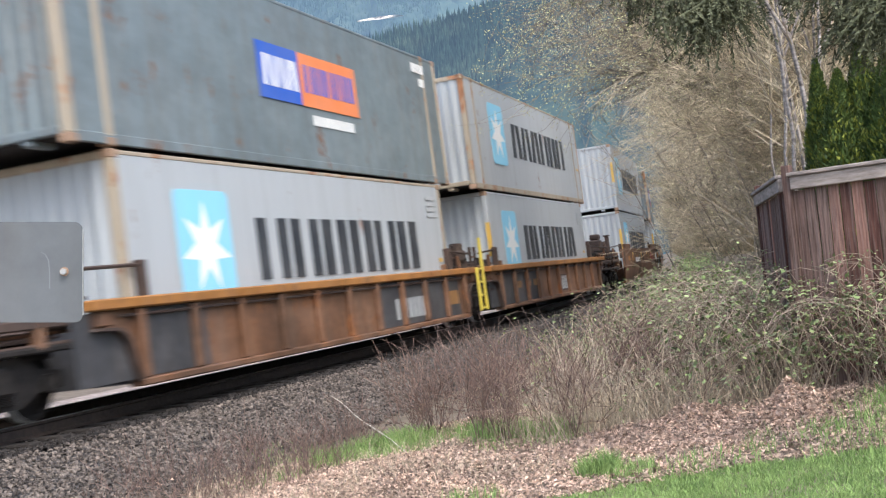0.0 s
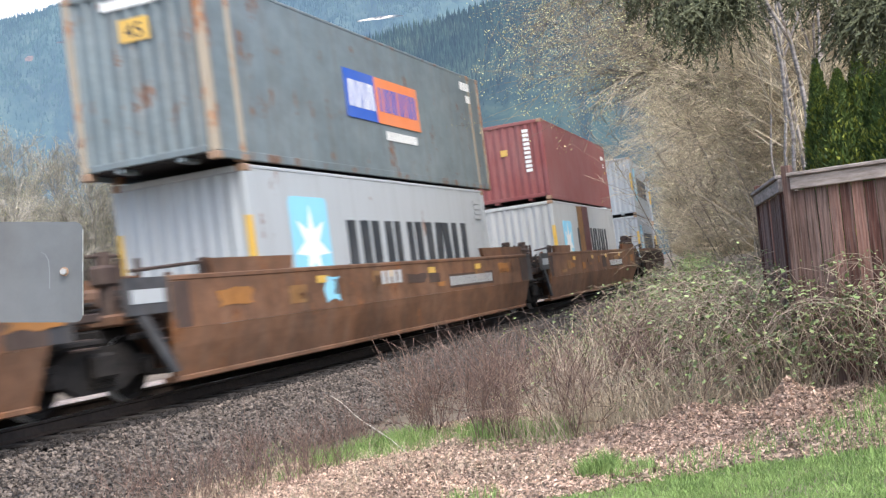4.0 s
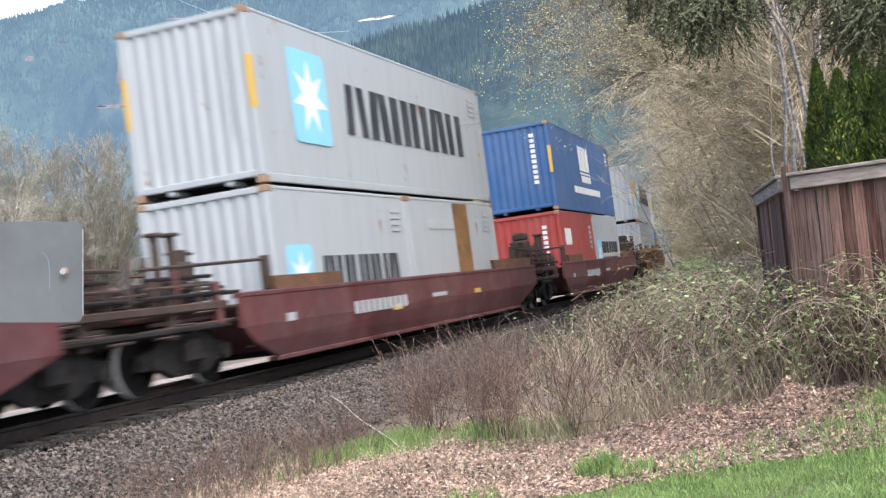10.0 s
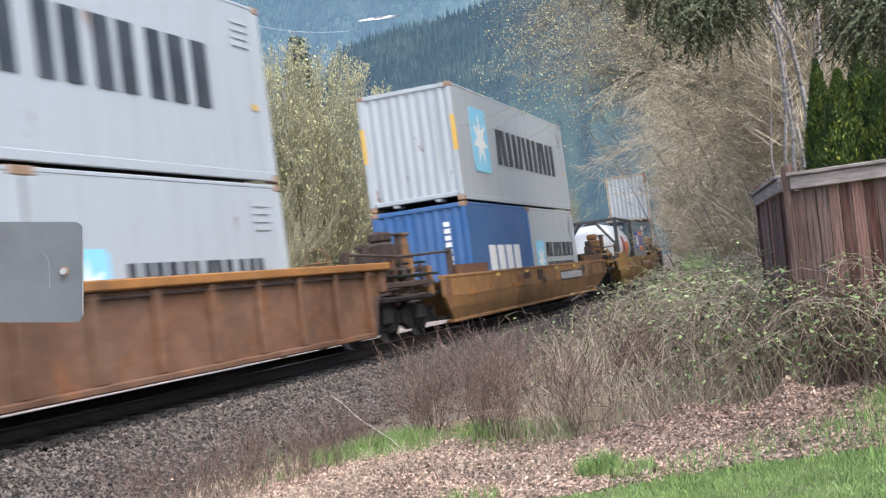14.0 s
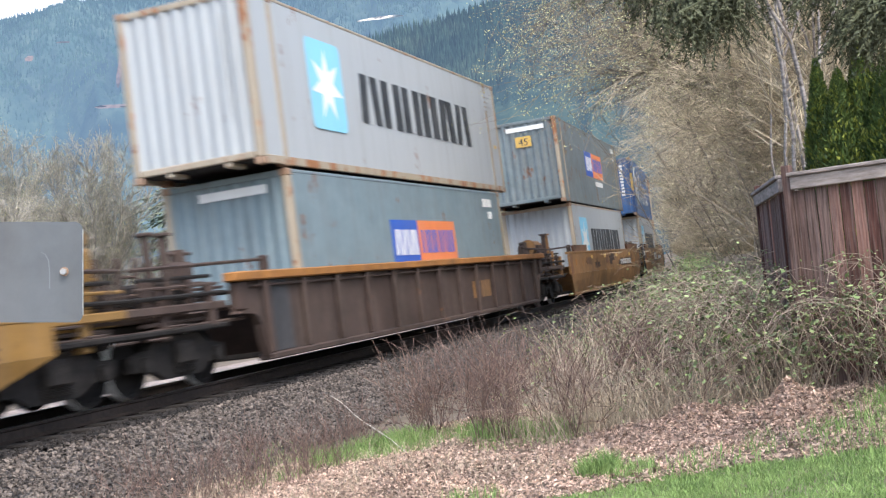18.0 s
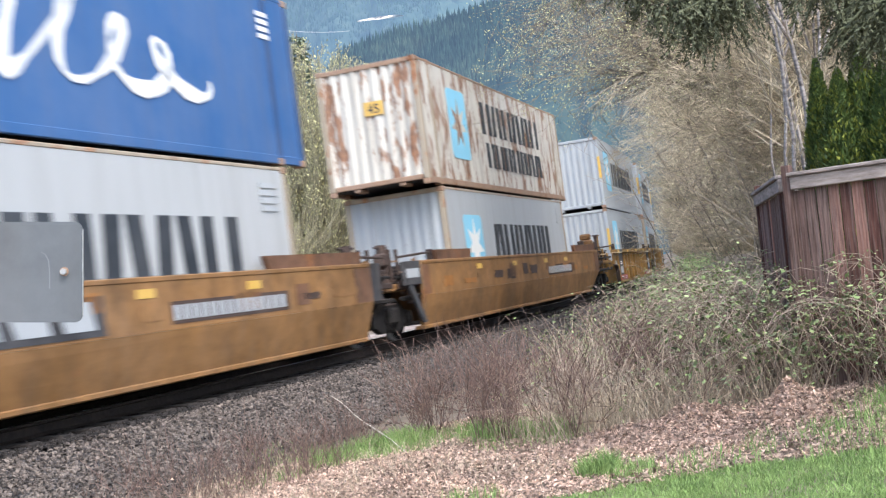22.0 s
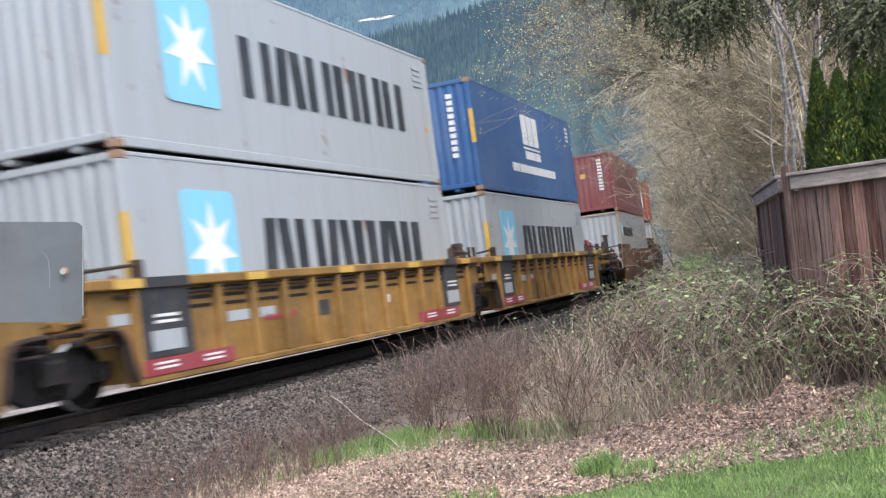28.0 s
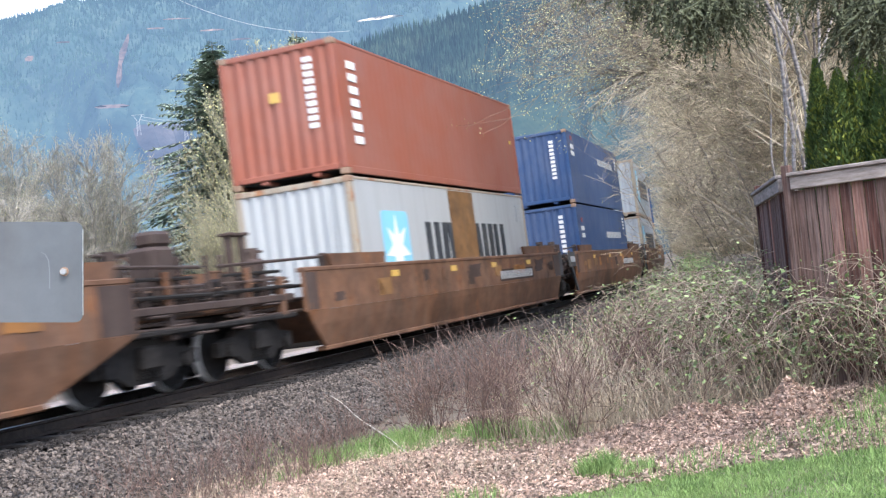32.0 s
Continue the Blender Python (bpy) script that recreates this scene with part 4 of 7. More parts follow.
    for x0, sg in ((a + 1.9, 1), (b - 1.9, -1)):
        part("end_bulkhead", MB().prism([(x0, 0.3), (x0 + sg * 0.06, 0.3), (x0 - sg * 0.8, 1.1), (x0 - sg * 0.86, 1.1)], -1.25, 1.25), body, car)
    for (how, u), edge, sg in ((lead, a, -1), (trail, b, 1)):
        x = u + o
        if how == "own":
            end_deck(car, x + sg * 1.45, edge, body, sg < 0, sg > 0 and (kind == "vented" or body is M_CAR_DARK))
            coupler(car, x + sg * 1.45, sg)
            truck(car, x)
        else:
            end_deck(car, x - sg * 0.15, edge, body, False, False, False)
            if how == "shared":
                truck(car, x)
    for kind_, u, z0, z1, w, mt in marks:
        x = u + o
        y = -1.502 if kind == "smooth" else -1.402
        z0, z1 = (z0, z1) if top > 1.4 else (z0 - 0.22, z1 - 0.22)
        if kind_ == "plate":
            part("logo_plate", MB().box(x, x + w, y - 0.006, y, z0, z1), mt, car)
        elif kind_ == "bars":
            part("marking_panel", MB().box(x, x + w, y - 0.004, y, z0 - 0.05, z1 + 0.05), M_CAR_DARK, car)
            mb = MB()
            n = max(3, int(w / 0.22))
            for k in range(n):
                mb.box(x + 0.06 + (w - 0.1) * k / n, x + 0.06 + (w - 0.1) * (k + 0.62) / n, y - 0.01, y - 0.004, z0, z1)
            part("painted_mark", mb, mt, car)["kind"] = "stuff"
        elif kind_ == "blot":
            r = random.Random(int(u * 100) + 7)
            n = 16
            pts = [(x + w / 2 + (w / 2) * r.uniform(0.7, 1.05) * max(-0.8, min(0.8, 1.25 * math.cos(k * math.tau / n))), (z0 + z1) / 2 + (z1 - z0) / 2 * r.uniform(0.7, 1.05) * max(-0.85, min(0.85, 1.25 * math.sin(k * math.tau / n)))) for k in range(n)]
            mb = MB()
            fan(mb, pts, y - 0.006, y)
            part("paint_blotch", mb, mt, car)
        elif kind_ == "print2":
            for k in range(3):
                part("painted_mark", MB().prism([(x + w * k / 3 + 0.02, z1), (x + w * (k + 0.8) / 3, z1), (x + w * (k + 0.9) / 3, z0), (x + w * (k + 0.2) / 3, z0)], y - 0.012, y - 0.007), mt, car)
        elif kind_ == "print":
            mb = MB()
            n = max(2, int(w / 0.25))
            for k in range(n):
                mb.box(x + w * k / n, x + w * (k + 0.68) / n, y - 0.008, y - 0.001, z0, z1)
            part("lettering", mb, mt, car)["kind"] = "stuff"
    return car


# ---------------------------------------------------------------- the train
SPEED = 13.365


def travelled(t):
    u = (t - 16) / 16
    return 16 * (13.3835 * u - 0.0405 * u * u + 0.0036 * u ** 3 + 0.0066 * u ** 4)


MOVING = []     # (thing, place of the container's leading end along the line at 16 s, offset, height)


def ride(ob, S, du=0.0, z=0.0):
    MOVING.append((ob, S + 6.096, du, z))
    return ob


def stack(S, low, up=None, floor=0.36):
    """Loads a car: low and up are lists of (container, metres from the middle)."""
    top = 0
    for ob, du in low:
        ride(ob, S, du, floor)
        top = max(top, ob["tall"])
    if up:
        ride(up, S, 0.0, floor + top + 0.03)


def patch(ob, u0, u1, z0, z1, mat, label="", y=-HW - 0.002):
    """A repainted or bare area on the near side."""
    h0 = -ob["half"]
    part("paint_patch", plate(MB(), h0 + u0, h0 + u1, z0, z1, y=y), mat, ob, label)
    return ob


def patched_low():
    ob = liner(m=M_WHITE2, style="high", seed=7)
    patch(ob, 4.1, 5.0, 0.1, 2.8, M_CAR_TAN, "tan repaired panel")
    return patch(ob, 5.05, 6.2, 0.1, 2.82, M_CAR_MAR, "dark red-brown repaired panel")


BROWN, TAN, YEL, MAR, DARK = M_CAR_BROWN, M_CAR_TAN, M_CAR_YEL, M_CAR_MAR, M_CAR_DARK
L_SM = "weathered brown well car with smooth deep side sills"
L_TAN = "tan-yellow well car with smooth deep side sills"
L_MAR = "maroon well car with smooth deep side sills"
L_RIB = "rusty brown ribbed well car with an orange top chord"
L_YEL = "yellow ribbed well car with black end panels"
L_DRK = "dark brown ribbed well car with worn top chord"
P_NUM = ("bars", 8.0, 0.96, 1.16, 3.2, M_MARKG)
P_YA, P_YB = ("plate", 5.2, 1.12, 1.24, 0.5, M_MARKY), ("plate", 1.0, 1.12, 1.24, 0.5, M_MARKY)


def smooth_marks(seed, mat_print=M_MARKG):
    r = random.Random(seed)
    out = [P_NUM] if seed not in (1, 8) else []
    for k in range(4):
        out.append(("plate", 0.5 + 3.1 * k + r.random(), 1.28, 1.4, 0.4, M_MARKY))
    for k in range(9):
        w, h = r.uniform(0.3, 1.5), r.uniform(0.12, 0.4)
        z = r.uniform(0.9, 1.1)
        out.append(("blot", -2.2 + 1.85 * k + r.random(), z, z + h, w, (M_CAR_ORA, M_CAR_DARK, M_CAR_TAN, M_CAR_BROWN, M_CAR_ORA)[r.randrange(5)]))
    for k in range(5):
        out.append(("plate", -1 + 3 * k + 2 * r.random(), 0.9 + 0.2 * r.random(), 1.2 + 0.15 * r.random(), 0.35 + 0.5 * r.random(), (M_CAR_TAN, M_CAR_BROWN, M_CAR_DARK)[k % 3]))
    return out


def build_train():
    # two units of a ribbed car
    c = well_car("ribbed", BROWN, M_CAR_ORA, -1.0, 13.3, ("own", -2.4), ("shared", 13.95), L_RIB, [("bars", 8.3, 0.65, 1.05, 1.7, M_MARKG)], 1.32)
    for y in (-1.56,):
        for x in (7.0, 7.42):
            part("ladder_rail", MB().bev(x - 0.045, x + 0.045, y - 0.03, y + 0.03, 0.3, 1.3 if x < 7.2 else 2.0, 0.01), M_LADDER, c, "yellow ladder rail")
        for k in range(4):
            part("ladder_rung", MB().cyl((7.0, y, 0.36 + 0.3 * k), (7.42, y, 0.36 + 0.3 * k), 0.02, n=6), M_LADDER, c)
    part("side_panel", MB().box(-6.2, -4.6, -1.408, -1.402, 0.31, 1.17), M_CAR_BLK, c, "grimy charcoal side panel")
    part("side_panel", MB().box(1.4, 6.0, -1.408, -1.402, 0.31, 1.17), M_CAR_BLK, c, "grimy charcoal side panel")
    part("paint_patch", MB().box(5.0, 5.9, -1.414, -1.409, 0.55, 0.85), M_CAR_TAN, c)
    part("arch_panel", MB().box(-7.45, -6.22, -1.375, -1.345, 0.3, 1.16), M_CAR_BLK, c, "charcoal panel filling the arch beside the bogie")
    ride(c, -215.46)
    stack(-215.46, [(liner(seed=1, post=M_POST_R), 0)], grey_box(13.716))
    c = well_car("ribbed", BROWN, M_CAR_ORA, -1.3, 13.7, ("none", -1.77), ("own", 15.0), L_RIB, [("bars", 6.5, 0.65, 1.05, 1.5, M_MARKG)], 1.32)
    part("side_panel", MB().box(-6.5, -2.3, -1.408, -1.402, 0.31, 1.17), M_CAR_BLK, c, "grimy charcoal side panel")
    part("arch_panel", MB().box(-7.35, -6.52, -1.375, -1.345, 0.3, 0.98), M_CAR_BLK, c, "charcoal panel filling the arch beside the bogie")
    for x0 in (-4.9, -3.9, -3.0):
        part("marking", MB().box(x0, x0 + 0.55, -1.414, -1.409, 0.68, 0.86), M_CAR_TAN, c)
    ride(c, -199.74)
    long_box = liner(seed=3, post=M_POST_R, length=13.716)
    end_text(long_box, "45", 0.2, 2.2, 0.3)
    stack(-199.74, [(liner(seed=2), 0)], long_box)
    # three brown units
    for S, low, up, ld, tr, sd in ((-177.98, liner(seed=4), liner(seed=5), ("own", -3.9), ("shared", 15.75), 1),
                                   (-158.3, liner(seed=6), grey_box(13.716), ("none", -3.7), ("shared", 16.1), 2),
                                   (-138.5, patched_low(), red_box(M_REDBROWN, 0, "brick-red corrugated steel container with small white marks"), ("none", -3.85), ("own", 16.1), 3)):
        more = [("blot", 9.1, 0.87, 1.42, 2.7, M_MARKR), ("plate", 12.75, 0.86, 1.3, 0.6, M_MARKG), ("plate", 4.4, 1.15, 1.27, 0.6, M_CAR_ORA), ("bars", 1.6, 0.96, 1.16, 2.4, M_MARKG)] if sd == 1 else []
        more += [("blot", 1.6, 0.9, 1.42, 0.8, M_SKY), ("print", 4.2, 1.15, 1.4, 1.1, M_MARKG)] if sd == 2 else []
        ride(well_car("smooth", BROWN, BROWN, -3.0 if ld[0] == "own" else -2.9, 15.7 if tr[0] == "own" else 14.4, ld, tr, L_SM, smooth_marks(sd) + more, 1.55, (0.8 if ld[0] == "own" else 0.1, 1.15 if tr[0] == "own" else 0.15)), S)
        stack(S, [(low, 0)], up)
    ride(well_car("ribbed", DARK, M_CAR_BROWN, -2.6, 14.8, ("own", -3.9), ("own", 14.9), L_DRK), -116.59)
    stack(-116.59, [(liner(seed=8), 0)], liner(seed=9))
    # three maroon cars
    for S, low, up, sd in ((-97.41, [(liner(seed=10), 0)], liner(seed=11), 4),
                           (-77.11, [(half_liner(seed=12), -3.07), (patch(plain_half(), 2.9, 3.9, 0.1, 2.5, M_CAR_TAN, "rusty tan repaired panel"), 3.07)], liner(seed=14), 5),
                           (-57.1, [(red_half(), -3.07), (half_liner(seed=15, two=True), 3.07)], blue_box(), 6)):
        ride(well_car("smooth", MAR, MAR, -1.75, 14.6, ("own", -2.6), ("own", 14.85), L_MAR,
                      [("print", 2.2, 0.9, 1.12, 2.6, M_MARKG), ("plate", 4.0, 0.86, 0.97, 0.45, M_MARKY), ("plate", 9.0, 0.95, 1.05, 0.45, M_MARKY), ("plate", -0.4, 0.95, 1.08, 0.3, M_MARKG), ("plate", 6.2, 1.0, 1.08, 0.9, M_MARKG)], 1.24, (1.2, 1.5)), S)
        stack(S, low, up)
    ride(well_car("ribbed", BROWN, M_CAR_ORA, -3.3, 15.5, ("own", -4.0), ("own", 16.0), L_RIB, [("plate", -2.2, 1.3, 1.39, 1.4, M_MARKY)]), -35.22)
    stack(-35.22, [(half_liner(seed=16), -3.07), (half_liner(seed=17), 3.07)], liner(seed=18))
    blue20 = container(6.058, 2.591, M_BLUE, "blue twenty-foot steel container with white brushed mark")
    bars(blue20, 1.6, 4.8, 0.75, 1.5, 4, M_MARKW, "marking", True)
    end_bars(blue20, -0.75, -0.6, 0.7, 2.2, 9, M_MARKW)
    for S, low, up, sd in ((-13.55, [(blue20, -3.07), (half_liner(seed=19, two=True), 3.07)], liner(seed=20), 7),
                           (8.63, [(tank_box(), -3.07), (grey_box(6.058, 2.591), 3.07)], None, 8)):
        ride(well_car("smooth", YEL if sd == 8 else TAN, TAN, -3.2, 15.6, ("own", -4.0), ("own", 16.0), L_TAN,
                      smooth_marks(sd) + ([("print", 9.6, 0.85, 1.25, 1.2, M_MARKR)] if sd == 8 else []), 1.2), S)
        stack(S, low, up)
    ride(well_car("ribbed", DARK, M_CAR_ORA, -2.6, 14.8, ("own", -3.6), ("own", 15.6), L_DRK, [("bars", 8.4, 0.6, 1.0, 1.5, M_CAR_TAN)]), 30.82)
    stack(30.82, [(grey_box(12.192), 0)], liner(seed=21, length=13.716, post=M_POST_R))
    badge = [("plate", 4.0, 0.88, 1.36, 2.6, M_CAR_BLK), ("print2", 4.1, 0.96, 1.3, 2.4, M_MARKG)]
    # three tan units
    for S, low, up, ld, tr, sd in ((52.15, liner(seed=22, post=M_POST_R), grey_box(13.716), ("own", -4.0), ("shared", 16.0), 9),
                                   (72.07, liner(seed=23, m=M_WHITE2, post=M_POST_R), script_box(), ("none", -3.8), ("shared", 16.0), 10),
                                   (91.9, liner(seed=24, post=M_POST_R, style="high"), rusty_box(), ("none", -3.8), ("own", 16.1), 11)):
        ride(well_car("smooth", TAN, TAN, -3.0 if ld[0] == "own" else -2.9, 15.7 if tr[0] == "own" else 14.4, ld, tr, L_TAN, smooth_marks(sd) + (badge if sd == 10 else []), 1.55, (0.8 if ld[0] == "own" else 0.1, 1.15 if tr[0] == "own" else 0.15)), S)
        stack(S, [(low, 0)], up)
    # five yellow units
    tops = [liner(seed=25), liner(seed=26), liner(seed=27), liner(seed=28), blue_box()]
    Ss = (113.26, 128.73, 144.3, 159.75, 175.12)
    for k, S in enumerate(Ss):
        ld = ("own", -2.6) if k == 0 else ("none", -1.63)
        tr = ("own", 14.8) if k == 4 else ("shared", 13.82)
        ride(well_car("vented", YEL, YEL, -1.25, 13.4, ld, tr, L_YEL), S)
        stack(S, [(liner(seed=30 + k, post=M_POST_R if k in (1, 2) else None), 0)], tops[k])
    ride(well_car("smooth", BROWN, BROWN, -3.0, 15.7, ("own", -4.2), ("own", 16.4), L_SM, smooth_marks(12) + [("bars", 11.6, 0.95, 1.25, 1.6, M_CAST), ("plate", 8.9, 0.85, 1.06, 2.1, M_CAR_TAN), ("bars", 2.6, 0.95, 1.2, 4.6, M_CAR_BROWN)]), 196.95)
    stack(196.95, [(liner(style="small", seed=36, m=M_WHITE2, post=M_POST_R), 0)], red_box(M_REDBROWN, 0, "dark red corrugated steel container with small white marks"))
    for S, low, up, ld, tr, sd in ((220.2, patch(liner(style="high", seed=37, m=M_WHITE2, post=M_POST_R), 5.6, 7.4, 0.1, 2.8, M_CAR_TAN, "tan repaired panel"), red_box(M_ORANGE, 1, "orange-brown corrugated steel container with white upright marks"), ("own", -4.0), ("shared", 15.9), 13),
                                   (239.9, blue_box(navy=True), blue_box(2.591, True), ("none", -3.8), ("shared", 16.0), 14),
                                   (259.6, liner(seed=38, post=M_POST_R), liner(seed=39, post=M_POST_R), ("none", -3.8), ("own", 16.0), 15),
                                   (281.0, liner(seed=40, post=M_POST_R), blue_box(2.591, True), ("own", -4.0), ("own", 16.0), 16)):
        more = [("blot", 9.1, 0.87, 1.42, 2.7, M_MARKR), ("plate", 12.75, 0.86, 1.3, 0.6, M_MARKG), ("plate", 4.4, 1.15, 1.27, 0.6, M_CAR_ORA), ("bars", 1.6, 0.96, 1.16, 2.4, M_MARKG)] if sd == 1 else []
        more += [("blot", 1.6, 0.9, 1.42, 0.8, M_SKY), ("print", 4.2, 1.15, 1.4, 1.1, M_MARKG)] if sd == 2 else []
        ride(well_car("smooth", BROWN, BROWN, -3.0 if ld[0] == "own" else -2.9, 15.7 if tr[0] == "own" else 14.4, ld, tr, L_SM, smooth_marks(sd) + more, 1.55, (0.8 if ld[0] == "own" else 0.1, 1.15 if tr[0] == "own" else 0.15)), S)
        stack(S, [(low, 0)], up)


build_train()


def motions():
    sway()
    for ob, S, du, z in MOVING:
        off = Matrix.Translation((du, 0, z))
        rows = []
        for k in range(33):
            s = S - travelled(k)
            rows.append((float(k), track_pose(max(S0 + 10, min(s, S1 - 15))) @ off))
        walk(ob, rows)


# ---------------------------------------------------------------- ground
def ground_mesh():
    """One sheet: fine near the line and the lawn, coarser to the horizon."""
    def axis(lo, hi, fine0, fine1, step, grow):
        a = list(np.arange(fine0, fine1, step))
        st, v = step, fine0
        while v > lo:
            st *= grow
            v -= st
            a.insert(0, v)
        st, v = step, fine1
        while v < hi:
            a.append(v)
            st *= grow
            v += st
        a.append(hi)
        return np.array(a)
    xs, ys = axis(-4000, 4000, -14, 16, 0.22, 1.22), axis(-900, 4500, 5, 60, 0.25, 1.22)
    X, Y = np.meshgrid(xs, ys)
    Z = ground_z(X, Y)
    rough = np.random.RandomState(3).normal(0, 0.007, Z.shape)
    near = (abs(X) < 16) & (Y > 4) & (Y < 62)
    s, d = line_coords(X, Y)
    Z = Z + np.where(near & (abs(d) > 1.4), rough, 0)
    nx, ny = len(xs), len(ys)
    V = np.stack([X.ravel(), Y.ravel(), Z.ravel()], 1)
    i = np.arange(nx * (ny - 1)).reshape(ny - 1, nx)[:, :-1].ravel()
    F = np.stack([i, i + 1, i + nx + 1, i + nx], 1)
    me = bpy.data.meshes.new("ground")
    me.from_pydata(V.tolist(), [], F.tolist())
    me.polygons.foreach_set("use_smooth", [True] * len(me.polygons))
    return me


M_EARTH = surf("earth_dry_grass", (0.115, 0.09, 0.068), (0.225, 0.18, 0.136), 5.0, 0.95, big=0.7, bumps=0.5, dist=0.03)
gm = ground_mesh()
gm.materials.append(M_EARTH)
ground = tagged(new("ground", gm), "earth and dry grass ground beside the railway", "ground", kind="structure")

def rails():
    for sy, nm in ((-0.755, "rail"), (0.755, "rail")):
        mb = MB()
        prof = [(-0.07, -0.172), (0.07, -0.172), (0.02, -0.14), (0.014, -0.05), (0.036, -0.035), (0.036, -0.006), (0.026, 0.0), (-0.026, 0.0), (-0.036, -0.006), (-0.036, -0.035), (-0.014, -0.05), (-0.02, -0.14)]
        ss = np.arange(-60, 260, 2.0)
        n = len(prof)
        P = []
        for s in ss:
            m = track_pose(s, 1.0)
            P += [m @ Vector((0, sy + y, z)) for y, z in prof]
        F, mi = [], []
        for i in range(len(ss) - 1):
            for k in range(n):
                F.append((i * n + k, i * n + (k + 1) % n, (i + 1) * n + (k + 1) % n, (i + 1) * n + k))
                mi.append(1 if k in (5, 6, 7) else 0)
        mb.add(P, F)
        mb.m = mi
        ob = new(nm, mb.mesh(nm, [M_RAIL, M_RAILTOP]))
        tagged(ob, "rusty steel rail with a polished top", "rail", "rails of the track", "structure")


rails()

# board on a post close by
sign = empty("sign_board", "grey aluminium back of a sign board with one bolt", "sign")


def sign_parts():
    """The board stands square to the eye, leaning like the post that carries it."""
    d = 3.2
    k = d / (784 / math.tan(radians(41.58) / 2))
    sign.matrix_world = CAM_POSE @ Matrix.Translation((0, 0, -d)) @ Matrix.Rotation(radians(-90), 4, "X")
    x0, x1, z0, z1 = -974 * k, -638 * k, -130 * k, 48 * k
    part("board", fan(MB(), rounded(x0, x1, z0, z1, 0.022), 0.0, 0.004), M_SIGN, sign)
    part("rim", MB().box(x1 - 0.001, x1 + 0.002, 0.0, 0.004, z0 + 0.02, z1 - 0.02), M_BOLT, sign)
    cx, cz = -670 * k, -40 * k
    part("bolt", MB().cyl((cx, -0.014, cz), (cx, -0.002, cz), 0.009, n=6), M_BOLT, sign)
    part("washer", MB().cyl((cx, -0.003, cz), (cx, 0.0, cz), 0.0125, n=12), M_CAST, sign)
    scuff = [(-712, -5), (-704, -9), (-698, -20), (-696, -40), (-696, -70)]
    part("scuff", MB().add([(u * k + w * 0.0016, -0.0012, v * k) for u, v in scuff for w in (-1, 1)], [(2 * i, 2 * i + 1, 2 * i + 3, 2 * i + 2) for i in range(4)]), M_SCUFF, sign, "faint curved scratch")
    xm = (x0 + x1) / 2
    part("post", MB().bev(xm - 0.12, xm - 0.07, 0.006, 0.056, -2.1, z1 - 0.03, 0.005), M_BOLT, sign)

sign_parts()


# ---------------------------------------------------------------- bed, sleepers, stones
M_STONE = surf("ballast_stone", (0.045, 0.037, 0.033), (0.185, 0.157, 0.14), 25, 0.9, bumps=0.3, island=0.75)
M_BED = surf("ballast_bed_stone", (0.02, 0.018, 0.018), (0.13, 0.117, 0.112), 22, 0.95, big=1.5, bumps=0.9, bscale=30, dist=0.04)
# Oily inner bed and stones, with the cars' shadow also in the colour.
M_BED_OIL_SHADE = surf("oil_and_shade_ballast", (0.006, 0.0055, 0.005), (0.035, 0.03, 0.028), 22, 0.9, big=1.5, bumps=0.9, bscale=30, dist=0.04)
M_STONE_OIL_SHADE = surf("oil_and_shade_stone", (0.008, 0.007, 0.0065), (0.05, 0.043, 0.04), 25, 0.85, bumps=0.3, island=0.6)
M_VERGE = surf("pale_leafy_gravel", (0.2, 0.155, 0.132), (0.44, 0.37, 0.33), 9, 0.95, big=0.8, bumps=0.5, dist=0.03)
M_LITTER = surf("dead_leaf", (0.26, 0.175, 0.138), (0.66, 0.51, 0.415), 18, 0.85, big=1.1, bumps=0.2, island=0.62)
M_GRASS = surf("lawn_grass", (0.15, 0.235, 0.07), (0.27, 0.38, 0.13), 3, 0.75, bumps=0, island=0.35)
M_DRY = surf("dry_grass", (0.3, 0.245, 0.175), (0.5, 0.42, 0.31), 6, 0.85, bumps=0, island=0.3)
M_STEM = surf("shrub_stem", (0.09, 0.058, 0.048), (0.26, 0.18, 0.15), 8, 0.85, bumps=0, island=0.4)
M_CANE = surf("bramble_cane", (0.2, 0.15, 0.118), (0.45, 0.365, 0.29), 8, 0.8, bumps=0, island=0.4)
M_LEAF = surf("bramble_leaf", (0.075, 0.108, 0.04), (0.225, 0.265, 0.115), 10, 0.5, bumps=0, island=0.5)
M_LEAF2 = surf("bramble_young_leaf", (0.2, 0.29, 0.09), (0.36, 0.45, 0.19), 10, 0.5, bumps=0, island=0.4)
M_BARK = surf("grey_bark", (0.1, 0.086, 0.072), (0.22, 0.195, 0.16), 6, 0.9, big=1, stretch=(3, 3, 0.6), bumps=0.4)
M_LIMB = surf("dark_limb_bark", (0.085, 0.068, 0.05), (0.28, 0.235, 0.175), 6, 0.9, bumps=0, island=0.3)
M_STALK = surf("tan_dead_stalk", (0.28, 0.215, 0.16), (0.55, 0.45, 0.35), 8, 0.85, bumps=0, island=0.4)
M_TWIG = surf("twig_bark", (0.22, 0.18, 0.125), (0.6, 0.51, 0.365), 3, 0.9, bumps=0, island=0.6)
M_TWIG_Y = surf("pale_twig_bark", (0.27, 0.25, 0.17), (0.42, 0.39, 0.27), 3, 0.9, bumps=0, island=0.3)
M_BUD = surf("young_bud", (0.36, 0.355, 0.17), (0.56, 0.53, 0.28), 3, 0.7, bumps=0, island=0.4)
